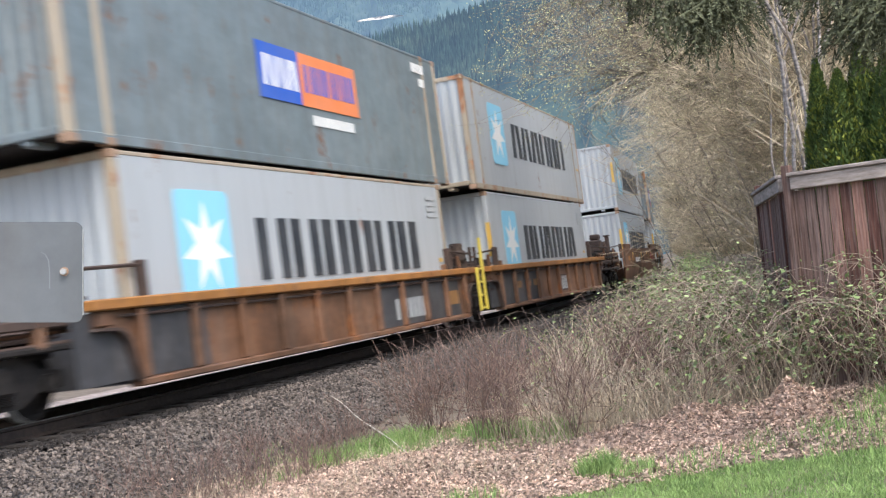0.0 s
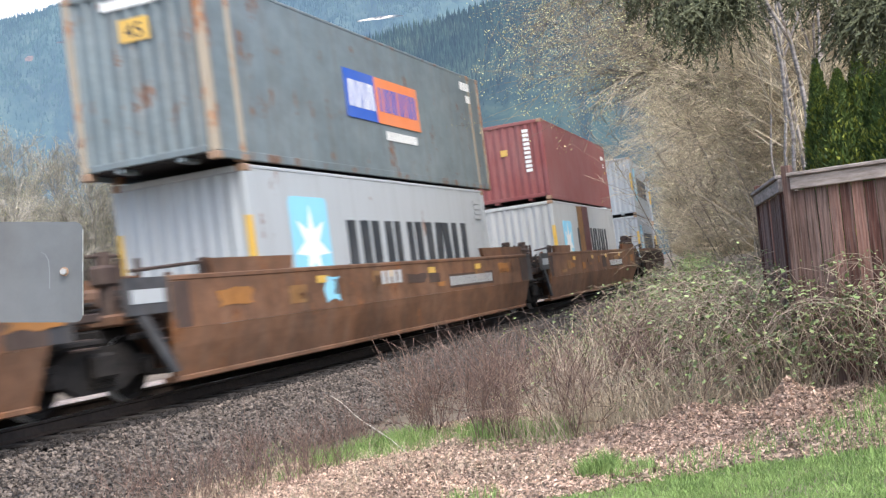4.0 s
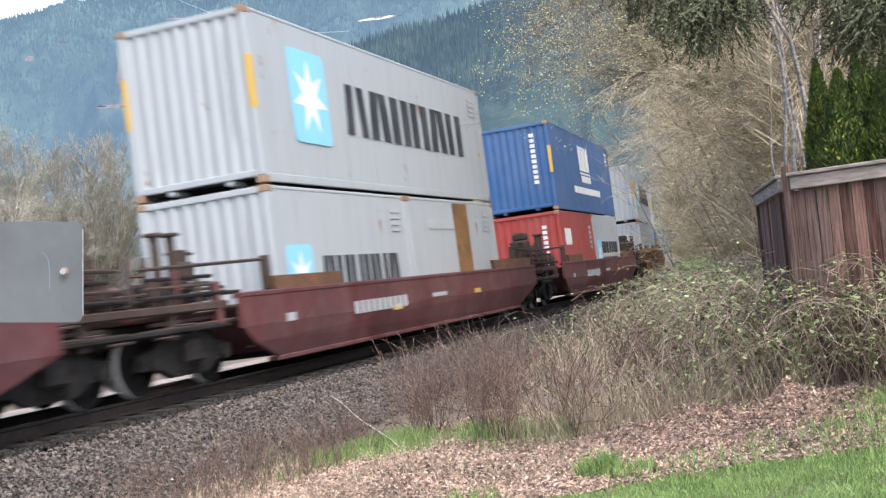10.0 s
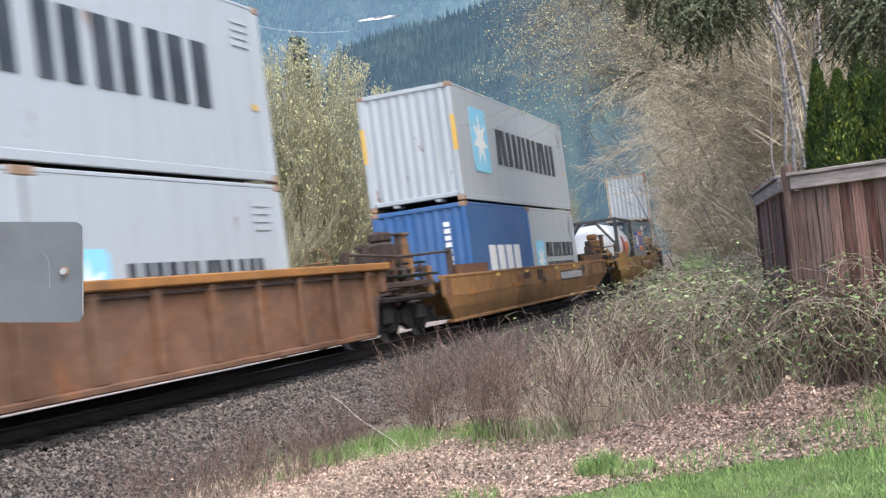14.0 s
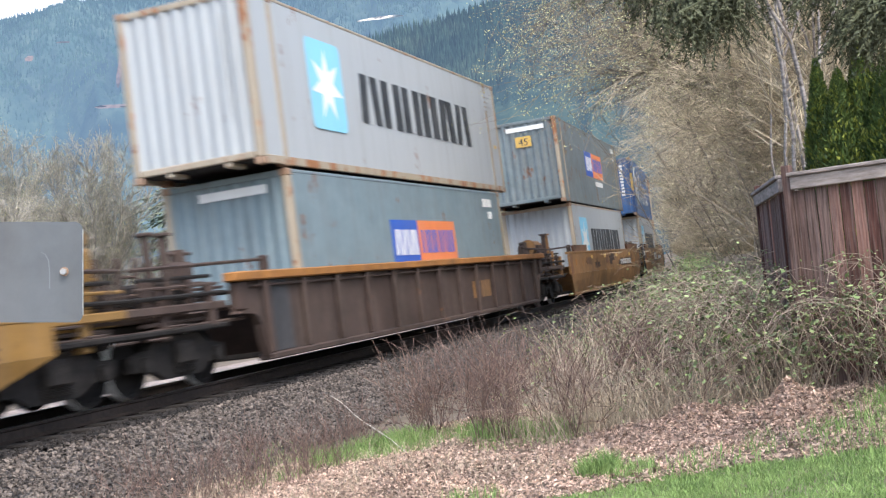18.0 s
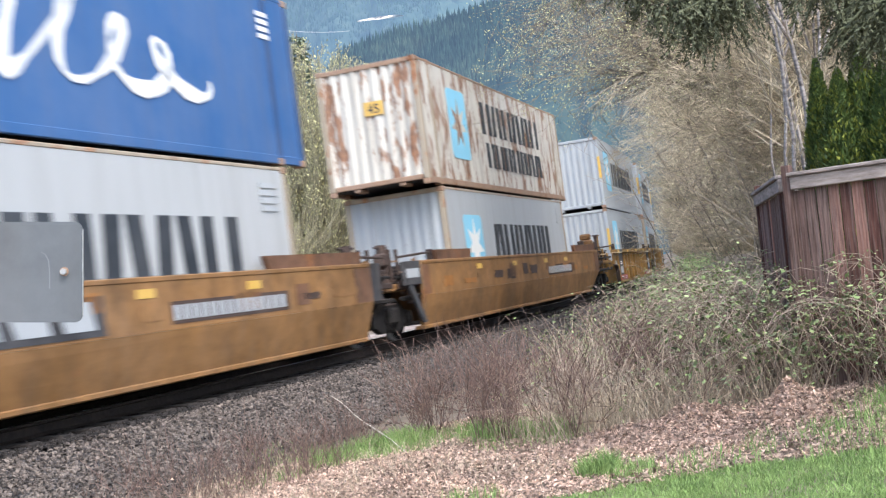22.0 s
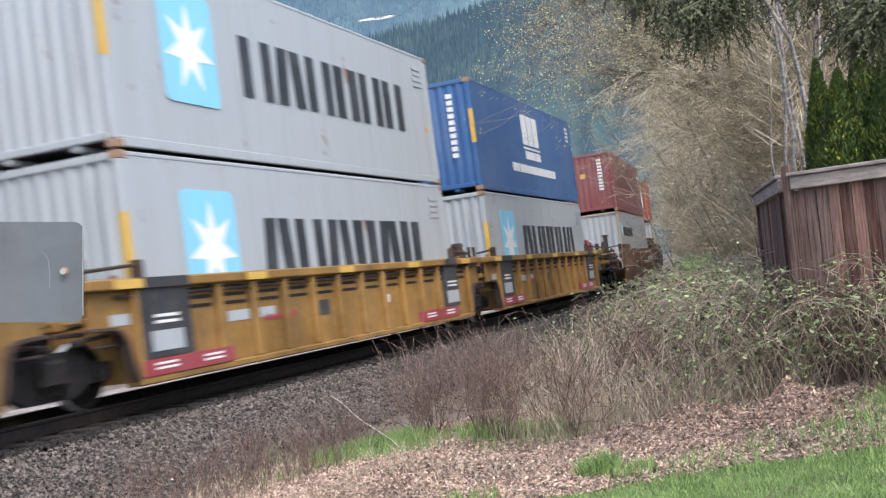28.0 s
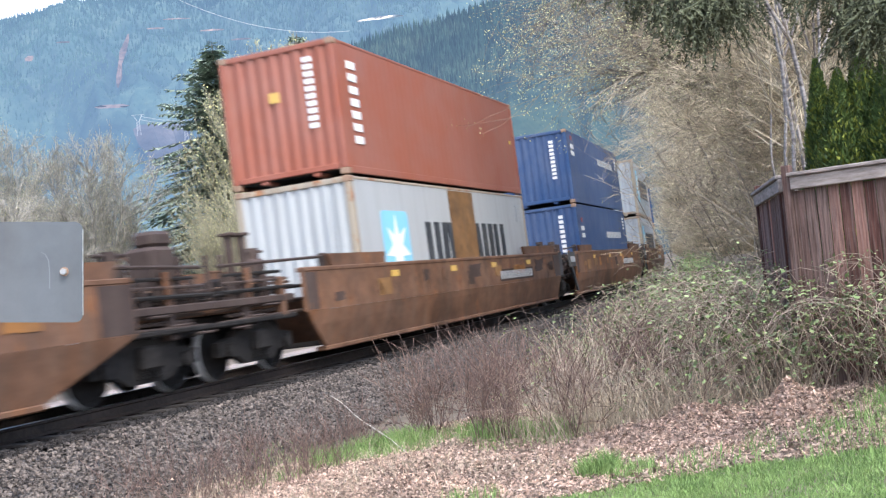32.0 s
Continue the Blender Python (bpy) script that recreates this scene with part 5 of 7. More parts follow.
M_BIRCH = surf("birch_bark", (0.1, 0.08, 0.07), (0.56, 0.5, 0.46), 6, 0.8, big=2.2, stretch=(1.0, 1.0, 2.6), bumps=0.2)
M_TWIG_G = surf("pale_grey_twig_bark", (0.2, 0.185, 0.16), (0.46, 0.43, 0.375), 3, 0.9, bumps=0, island=0.4)
M_STEM_P = surf("pale_sapling_bark", (0.14, 0.115, 0.09), (0.34, 0.285, 0.225), 4, 0.85, bumps=0, island=0.35)
M_CEDAR_T = surf("cedar_tip", (0.1, 0.125, 0.015), (0.22, 0.24, 0.04), 5, 0.7, bumps=0, island=0.4)
M_NEEDLE = surf("spruce_needle", (0.042, 0.05, 0.026), (0.13, 0.138, 0.078), 5, 0.7, bumps=0, island=0.5)
M_CEDAR = surf("cedar_foliage", (0.028, 0.05, 0.012), (0.1, 0.145, 0.035), 5, 0.7, bumps=0, island=0.5)
# Paler than the needles are: distance haze is put into this colour.
M_FIR = surf("hazy_fir_foliage", (0.15, 0.195, 0.16), (0.3, 0.36, 0.27), 2, 0.8, bumps=0, island=0.45)


def gz(x, y):
    return float(ground_z(np.array([x]), np.array([y]))[0])


def sleepers():
    track = empty("sleeper_row", "creosoted wooden sleepers bedded in ballast under the rails", "sleepers")
    track["kind"] = "structure"
    me = MB().bev(-0.115, 0.115, -1.3, 1.3, -0.36, -0.176, 0.015).mesh("sleeper", M_TIE)
    for k in range(160):
        s = -22 + 0.52 * k
        ob = part("sleeper", me, None, track)
        ob.matrix_basis = track_pose(s, 0.5) @ pose(0, random.uniform(-0.03, 0.03), 0, 0, 0, random.uniform(-0.8, 0.8))


sleepers()


def ballast():
    """Crushed stones on the bed and its near shoulder, over a sheet of the same stone."""
    ss, ds = np.arange(-40, 240, 1.0), np.array([-3.3, -1.7, -1.2, 0.0, 1.2, 1.7, 2.3, 2.9, 3.3])
    pts = np.array([on_line(q) for q in ss])
    X = pts[:, None, 0] + ds[None] * np.cos(pts[:, None, 2])
    Y = pts[:, None, 1] - ds[None] * np.sin(pts[:, None, 2])
    Z = ground_z(X, Y) + 0.03
    n = len(ds)
    F = [(i * n + k, (i + 1) * n + k, (i + 1) * n + k + 1, i * n + k + 1) for i in range(len(ss) - 1) for k in range(n - 1)]
    mb = MB().add(np.stack([X.ravel(), Y.ravel(), Z.ravel()], 1).tolist(), F)
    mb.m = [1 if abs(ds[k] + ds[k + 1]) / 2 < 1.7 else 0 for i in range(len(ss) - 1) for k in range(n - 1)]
    bed = new("ballast_bed", mb.mesh("ballast_bed", [M_BED, M_BED_OIL_SHADE], True, False))
    tagged(bed, "grey crushed stone bed of the railway", "track bed", kind="structure")
    rs = np.random.RandomState(8)
    base = np.array([(1, 0, -.2), (-.5, .87, -.2), (-.5, -.87, -.2), (.5, .5, .6), (-.7, .1, .5), (.2, -.7, .55)])
    tri = np.array([(0, 1, 3), (1, 4, 3), (1, 2, 4), (2, 5, 4), (2, 0, 5), (0, 3, 5), (3, 4, 5)])
    n = 62000
    s = np.where(rs.rand(n) < 0.72, -15 + 20 * rs.rand(n), 5 + 50 * rs.rand(n) ** 1.5)
    d = np.where(rs.rand(n) < 0.9, 1.25 + 2.15 * rs.rand(n) ** 0.9, -1.3 + 2.6 * rs.rand(n))
    d = d + np.where(rs.rand(n) < 0.06, 0.6 * rs.rand(n), 0)
    pts = np.array([on_line(q) for q in s])
    X, Y = pts[:, 0] + d * np.cos(pts[:, 2]), pts[:, 1] - d * np.sin(pts[:, 2])
    Z = ground_z(X, Y) + 0.034
    r = rs.uniform(0.013, 0.036, n)
    q = base[None] * (r[:, None, None] * rs.uniform(0.6, 1.25, (n, 1, 3))) + rs.normal(0, 0.16, (n, 6, 3)) * r[:, None, None]
    a, t = rs.rand(n) * 6.283, rs.normal(0, 0.5, n)
    c, sn = np.cos(a)[:, None], np.sin(a)[:, None]
    V = np.stack([X[:, None] + c * q[..., 0] - sn * q[..., 1], Y[:, None] + sn * q[..., 0] + c * q[..., 1], Z[:, None] + q[..., 2] + q[..., 0] * t[:, None] * 0.5 + r[:, None] * 0.2], 2).reshape(-1, 3)
    F = (tri[None] + (np.arange(n) * 6)[:, None, None]).reshape(-1, 3)
    mb = MB()
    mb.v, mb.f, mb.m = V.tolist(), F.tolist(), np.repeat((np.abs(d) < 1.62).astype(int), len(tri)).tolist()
    return tagged(new("ballast", mb.mesh("ballast", [M_STONE, M_STONE_OIL_SHADE], False, False)), "grey-brown crushed stone ballast under the track", "gravel", kind="stuff")


ballast()


def verge():
    """Pale leaf-strewn gravel along the far side of the track."""
    ss, ds = np.arange(-40, 150, 2.0), np.array([-9.0, -6.5, -4.4, -3.3])
    pts = np.array([on_line(q) for q in ss])
    X = pts[:, None, 0] + ds[None] * np.cos(pts[:, None, 2])
    Y = pts[:, None, 1] - ds[None] * np.sin(pts[:, None, 2])
    Z = ground_z(X, Y) + 0.04
    n = len(ds)
    F = [(i * n + k, (i + 1) * n + k, (i + 1) * n + k + 1, i * n + k + 1) for i in range(len(ss) - 1) for k in range(n - 1)]
    tagged(new("far_verge", MB().add(np.stack([X.ravel(), Y.ravel(), Z.ravel()], 1).tolist(), F).mesh("far_verge", M_VERGE, True, False)), "pale leaf-strewn gravel verge beyond the track", "verge", kind="structure")


verge()


# ---------------------------------------------------------------- leaves, grass and thickets
def blades(name, spots, h0, h1, w, mat, label, lean=0.35, seed=1, cat="grass"):
    """Grass blades, two bent faces each, at the given places."""
    rnd = random.Random(seed)
    V, F = [], []
    for x, y, z in spots:
        h = rnd.uniform(h0, h1)
        a = rnd.random() * 6.283
        lx, ly = rnd.gauss(0, lean) * h, rnd.gauss(0, lean) * h
        cx, cy = math.cos(a) * w, math.sin(a) * w
        m = len(V)
        V += [(x - cx, y - cy, z - 0.02), (x + cx, y + cy, z - 0.02), (x + lx * 0.4 + cx * 0.7, y + ly * 0.4 + cy * 0.7, z + h * 0.6), (x + lx * 0.4 - cx * 0.7, y + ly * 0.4 - cy * 0.7, z + h * 0.6), (x + lx, y + ly, z + h * 0.95)]
        F += [(m, m + 1, m + 2, m + 3), (m + 3, m + 2, m + 4)]
    mb = MB()
    mb.v, mb.f, mb.m = V, F, [0]
    return tagged(new(name, mb.mesh(name, mat, False, False)), label, cat, kind="stuff")


def scatter(n, poly, seed):
    """Random places inside an outline on the ground."""
    rs = np.random.RandomState(seed)
    px, py = np.array([p[0] for p in poly]), np.array([p[1] for p in poly])
    out = []
    while len(out) < n:
        x = rs.uniform(px.min(), px.max(), n)
        y = rs.uniform(py.min(), py.max(), n)
        ins = np.zeros(n, bool)
        j = len(poly) - 1
        for i in range(len(poly)):
            c = ((py[i] > y) != (py[j] > y)) & (x < (px[j] - px[i]) * (y - py[i]) / (py[j] - py[i] + 1e-12) + px[i])
            ins ^= c
            j = i
        out += list(zip(x[ins], y[ins]))
    out = np.array(out[:n])
    return out[:, 0], out[:, 1]


def clump_mask(x, y, scale, seed):
    return np.array([noise.noise(Vector((a * scale, b * scale, seed))) for a, b in zip(x, y)])


def pile_h(x, y):
    """The raked heap of leaves along the thicket's foot."""
    h = 0.0
    for cx, cy, r, hh in ((2.85, 10.2, 0.36, 0.21), (2.2, 10.8, 0.4, 0.14), (1.5, 10.9, 0.6, 0.09), (3.25, 10.35, 0.4, 0.1), (1.9, 10.4, 0.5, 0.05)):
        h = h + hh * np.exp(-((x - cx) ** 2 + (y - cy) ** 2) / (r * r * 0.6))
    rough = np.sin(x * 9.1 + 3 * np.sin(y * 4.3)) * np.sin(y * 11.3 + 2 * np.sin(x * 5.7)) + 0.6 * np.sin(x * 19 + y * 8) * np.sin(y * 23 - x * 6)
    return h * (1 + 0.28 * rough)


def litter():
    rs = np.random.RandomState(12)
    poly = [(-3.6, 10.4), (-2.6, 9.2), (-0.6, 8.5), (1.0, 8.9), (2.2, 8.7), (3.0, 8.35), (4.2, 8.6), (4.0, 11.0), (2.6, 11.4), (0.5, 11.8), (-1.2, 12.0), (-2.4, 11.9)]
    x, y = scatter(40000, poly, 4)
    x2, y2 = scatter(9000, [(-3.0, 11.9), (-1.2, 11.8), (0.5, 11.6), (2.6, 11.2), (3.0, 12.4), (2.0, 14.4), (-0.6, 14.6), (-1.6, 13.6)], 14)
    x3, y3 = scatter(14000, [(1.2, 10.1), (2.2, 9.7), (3.4, 9.7), (3.7, 10.9), (1.6, 11.2)], 24)
    x, y = np.concatenate([x, x3]), np.concatenate([y, y3])
    x4, y4 = scatter(4500, [(-3.6, 10.6), (-2.2, 9.6), (-0.9, 12.2), (-1.7, 13.4), (-3.2, 12.2)], 34)
    x, y = np.concatenate([x, x4]), np.concatenate([y, y4])
    far = line_coords(x2, y2)[1] > 3.3
    x, y = np.concatenate([x, x2[far]]), np.concatenate([y, y2[far]])
    z = ground_z(x, y) + pile_h(x, y)
    V, F = [], []
    for k in range(len(x)):
        r = rs.uniform(0.01, 0.03)
        a = rs.rand() * 6.283
        q = Euler((rs.normal(0, 0.5), rs.normal(0, 0.5), a)).to_matrix()
        curl = rs.uniform(-0.7, 0.9) * r
        m = len(V)
        zz = z[k] + 0.015 + 0.03 * rs.rand()
        for p in ((-r, 0, 0), (-0.2 * r, -0.42 * r, curl), (r * 1.2, 0, 0.2 * curl), (-0.1 * r, 0.46 * r, curl)):
            w = q @ Vector(p)
            V.append((x[k] + w.x, y[k] + w.y, zz + w.z))
        F += [(m, m + 1, m + 2), (m, m + 2, m + 3)]
    mb = MB()
    mb.v, mb.f, mb.m = V, F, [0]
    tagged(new("leaf_litter", mb.mesh("leaf_litter", M_LITTER, False, False)), "dry pinkish-brown fallen leaves raked along the lawn", "leaves", kind="stuff")
    # the heap under them
    xs, ys = np.linspace(0.6, 4.2, 40), np.linspace(9.2, 11.6, 30)
    X, Y = np.meshgrid(xs, ys)
    Z = ground_z(X, Y) + pile_h(X, Y) - 0.012
    P = np.stack([X.ravel(), Y.ravel(), Z.ravel()], 1).tolist()
    n = len(xs)
    tagged(new("leaf_heap", MB().add(P, [(j * n + i, j * n + i + 1, (j + 1) * n + i + 1, (j + 1) * n + i) for j in range(len(ys) - 1) for i in range(n - 1)]).mesh("leaf_heap", M_LITTER, True, False)), "low heap of raked brown leaves beside the thicket", "leaves", kind="stuff")


litter()


def lawn():
    x, y = scatter(52000, [(-0.4, 7.3), (4.6, 6.6), (4.8, 7.6), (3.0, 8.35), (2.5, 8.5), (2.0, 8.85), (1.4, 9.05), (0.7, 8.9), (-0.2, 8.3)], 5)
    z = ground_z(x, y)
    blades("lawn", list(zip(x, y, z)), 0.02, 0.055, 0.0032, M_GRASS, "short bright green mown lawn grass", 0.5, 2)
    spots = []
    rnd = random.Random(9)
    for cx, cy, r, n in ((-0.8, 13.3, 0.55, 1300), (-1.35, 13.0, 0.4, 420), (0.1, 12.9, 0.5, 420), (0.85, 12.3, 0.4, 500), (1.1, 9.6, 0.2, 500), (3.1, 9.3, 0.4, 160), (2.9, 8.3, 0.5, 260), (3.45, 10.0, 0.35, 300), (-1.1, 12.5, 0.5, 420), (-0.6, 12.2, 0.35, 300), (0.5, 11.6, 0.4, 130), (1.0, 11.5, 0.3, 160), (-0.1, 12.9, 0.5, 160), (1.3, 9.35, 0.22, 350), (3.9, 10.0, 0.5, 700), (4.0, 9.2, 0.5, 500), (3.1, 9.0, 0.5, 260), (2.6, 9.3, 0.4, 120), (-1.9, 13.6, 0.6, 300), (3.6, 9.3, 0.5, 300), (0.05, 9.0, 0.25, 160), (-2.0, 12.0, 0.5, 160), (4.6, 10.3, 0.4, 400), (1.9, 9.0, 0.5, 300)):
        for _ in range(n):
            q = r * math.sqrt(rnd.random())
            a = rnd.random() * 6.283
            px, py = cx + q * math.cos(a), cy + q * math.sin(a)
            spots.append((px, py, gz(px, py)))
    fresh = []
    for cx, cy, r, n in ((-0.85, 13.35, 0.45, 900), (-0.55, 12.8, 0.3, 400), (-1.4, 13.0, 0.3, 260), (0.35, 12.4, 0.4, 420), (0.9, 12.1, 0.35, 420), (1.1, 9.6, 0.17, 420)):
        for _ in range(n):
            q, a = r * math.sqrt(rnd.random()), rnd.random() * 6.283
            px, py = cx + q * math.cos(a), cy + q * math.sin(a)
            fresh.append((px, py, gz(px, py)))
    blades("fresh_grass", fresh, 0.1, 0.24, 0.0045, M_GRASS, "clumps of long fresh green grass by the ballast", 0.4, 13)
    blades("grass_tufts", spots, 0.04, 0.16, 0.004, M_GRASS, "tufts of fresh green grass among dead leaves", 0.35, 3)
    x, y = scatter(3200, [(-4.5, 11.5), (-1.0, 9.0), (0.6, 9.6), (2.4, 10.8), (1.5, 12.6), (-1.5, 14.0), (-4.0, 14.5)], 15)
    keep = (clump_mask(x, y, 1.1, 2.0) > -0.05) & (line_coords(x, y)[1] > 3.2)
    blades("dry_grass", list(zip(x[keep], y[keep], ground_z(x[keep], y[keep]))), 0.08, 0.24, 0.003, M_DRY, "straw-coloured dead grass beside the ballast", 0.6, 4)
    x, y = scatter(1100, [(0.3, 12.0), (0.8, 11.3), (2.0, 10.8), (3.3, 10.6), (3.3, 11.4), (1.6, 12.4), (0.7, 12.2)], 16)
    blades("tall_dry_grass", list(zip(x, y, ground_z(x, y))), 0.2, 0.8, 0.003, M_DRY, "tall straw-coloured dead grass in the thicket", 0.75, 5)


lawn()


class Wood:
    """Gathers thin tapering branches as three-sided tubes, with the tips for buds."""

    def __init__(self, seed, least=0.0035):
        self.r, self.least = random.Random(seed), least
        self.thick, self.thin, self.tips = MB(), MB(), []

    def tube(self, a, b, r0, r1):
        mb = self.thick if r0 > 0.022 else self.thin
        d = b - a
        u = d.orthogonal().normalized()
        w = d.cross(u).normalized()
        n = 6 if r0 > 0.05 else 3
        m = len(mb.v)
        for c, r in ((a, r0), (b, r1)):
            for k in range(n):
                t = k * math.tau / n
                mb.v.append(tuple(c + (u * math.cos(t) + w * math.sin(t)) * r))
        for k in range(n):
            mb.f.append((m + k, m + (k + 1) % n, m + n + (k + 1) % n, m + n + k))

    def grow(self, p, d, length, rad, depth, spread, up, kids, wob=0.16, bare=0.25):
        r = self.r
        steps = 4 if depth > 1 else 3
        q, rr = p.copy(), rad
        for i in range(steps):
            d = (d + Vector((r.gauss(0, wob), r.gauss(0, wob), r.gauss(0, wob) + up))).normalized()
            e = q + d * (length / steps)
            r1 = rad * (1 - 0.62 * (i + 1) / steps)
            self.tube(q, e, rr, r1)
            if depth > 0 and (i + 1) / steps > bare:
                for _ in range(kids if depth > 1 else max(1, kids - 1) + (r.random() < 0.5)):
                    ax = d.orthogonal().normalized()
                    ax.rotate(Matrix.Rotation(r.random() * 6.283, 3, d))
                    nd = (d * math.cos(spread) + ax * math.sin(spread) * r.uniform(0.7, 1.2)).normalized()
                    self.grow(q.lerp(e, r.random()), nd, length * r.uniform(0.42, 0.68), max(r1 * 0.62, self.least), depth - 1, spread, up, kids, wob, 0.1)
            q, rr = e, r1
        if depth == 0:
            self.tips.append(q)
        return q

    def build(self, name, label, cat, group, bark, twig, bud=None, bud_size=0.05, buds_per=1, m=None):
        ob = empty(name, label, cat, group, m)
        self.thick.m = [0]
        self.thin.m = [0]
        if self.thick.f:
            part("trunk", self.thick.mesh("trunk", bark, True, False), None, ob)
        part("twig_mass", self.thin.mesh("twig_mass", twig, False, False), None, ob)["kind"] = "stuff"
        if bud:
            mb = MB()
            r = self.r
            for t in self.tips:
                for _ in range(buds_per):
                    c = t + Vector((r.gauss(0, 0.09), r.gauss(0, 0.09), r.gauss(0, 0.09)))
                    s = bud_size * r.uniform(0.5, 1.2)
                    u = Vector((r.gauss(0, 1), r.gauss(0, 1), r.gauss(0, 1))).normalized() * s
                    w = u.orthogonal().normalized() * s * 0.55
                    n = len(mb.v)
                    mb.v += [tuple(c - u), tuple(c + w), tuple(c + u), tuple(c - w)]
                    mb.f.append((n, n + 1, n + 2, n + 3))
            mb.m = [0]
            part("bud_mass", mb.mesh("bud_mass", bud, False, False), None, ob, "yellow-green opening buds")["kind"] = "stuff"
        return ob


def shrubs():
    """Bare reddish shrubs at the edge of the ballast: each a bundle of upright stems."""
    rnd = random.Random(21)
    kinds = []
    for k in range(5):
        w = Wood(30 + k)
        for _ in range(6):
            a = rnd.random() * 6.283
            p = Vector((0.26 * math.cos(a) * rnd.random(), 0.22 * math.sin(a) * rnd.random(), -0.05))
            d = Vector((rnd.gauss(0, 0.22), rnd.gauss(0, 0.22), 1)).normalized()
            w.grow(p, d, rnd.uniform(0.35, 0.95), rnd.uniform(0.0045, 0.007), 2, 0.5, 0.02, 1, 0.12, 0.45)
        kinds.append(w.build("bare_shrub", "leafless reddish-brown shrub of thin upright stems", "shrub", "bare shrubs by the track", M_STEM, M_STEM))
    places = []
    x, y = scatter(27, [(-0.75, 13.9), (-0.2, 12.3), (0.6, 11.3), (1.5, 11.1), (2.0, 12.6), (1.3, 14.0), (-0.1, 14.4)], 33)
    places += list(zip(x, y))
    x, y = scatter(14, [(1.5, 11.0), (3.2, 10.8), (5.0, 10.4), (4.0, 12.5), (3.4, 17.0), (2.0, 16.0)], 34)
    places += list(zip(x, y))
    for k, (px, py) in enumerate(places):
        m = Matrix.Translation((px, py, gz(px, py))) @ Matrix.Rotation(rnd.random() * 6.28, 4, "Z")
        if k < 5:
            kinds[k].matrix_world = m
        else:
            copy_thing(kinds[k % 5], m)


shrubs()


def weeds():
    """Thin dead weed stalks on the ballast's toe."""
    rnd = random.Random(5)
    w = Wood(77)
    x, y = scatter(240, [(-3.6, 11.0), (-2.6, 10.2), (-1.6, 11.0), (-0.9, 13.0), (-1.3, 15.5), (-2.4, 14.0)], 44)
    for px, py in zip(x, y):
        h = rnd.uniform(0.2, 0.55)
        w.grow(Vector((px, py, gz(px, py) - 0.02)), Vector((rnd.gauss(0, 0.2), rnd.gauss(0, 0.2), 1)).normalized(), h, 0.0035, 1, 0.5, 0.0, 1, 0.12, 0.3)
    w.thin.m = [0]
    tagged(new("dead_weeds", w.thin.mesh("dead_weeds", M_STEM, False, False)), "thin dead reddish weed stalks on the ballast edge", "weeds", kind="stuff")


weeds()


def canes():
    """Long pale dead canes that lean out of the thicket."""
    rnd = random.Random(23)
    w = Wood(78, 0.002)
    x, y = scatter(85, [(0.5, 11.8), (1.4, 11.2), (2.4, 11.0), (3.4, 10.6), (4.4, 10.3), (4.2, 12.0), (2.6, 13.6), (0.8, 13.6)], 45)
    for px, py in zip(x, y):
        q, n = Vector((px, py, gz(px, py) - 0.03)), 8
        d = Vector((rnd.gauss(0, 0.4), rnd.gauss(-0.1, 0.3), 1)).normalized()
        L, rad = rnd.uniform(0.6, 1.35), rnd.uniform(0.003, 0.0055)
        for i in range(n):
            d = (d + Vector((rnd.gauss(0, 0.05), rnd.gauss(0, 0.05), -0.03 * i * rnd.random()))).normalized()
            e = q + d * (L / n)
            w.tube(q, e, rad * (1 - 0.09 * i), rad * (1 - 0.09 * (i + 1)))
            q = e
    w.thin.m = [0]
    tagged(new("dead_canes", w.thin.mesh("dead_canes", M_DRY, False, False)), "long pale dead canes leaning out of the thicket", "canes", kind="stuff")


canes()


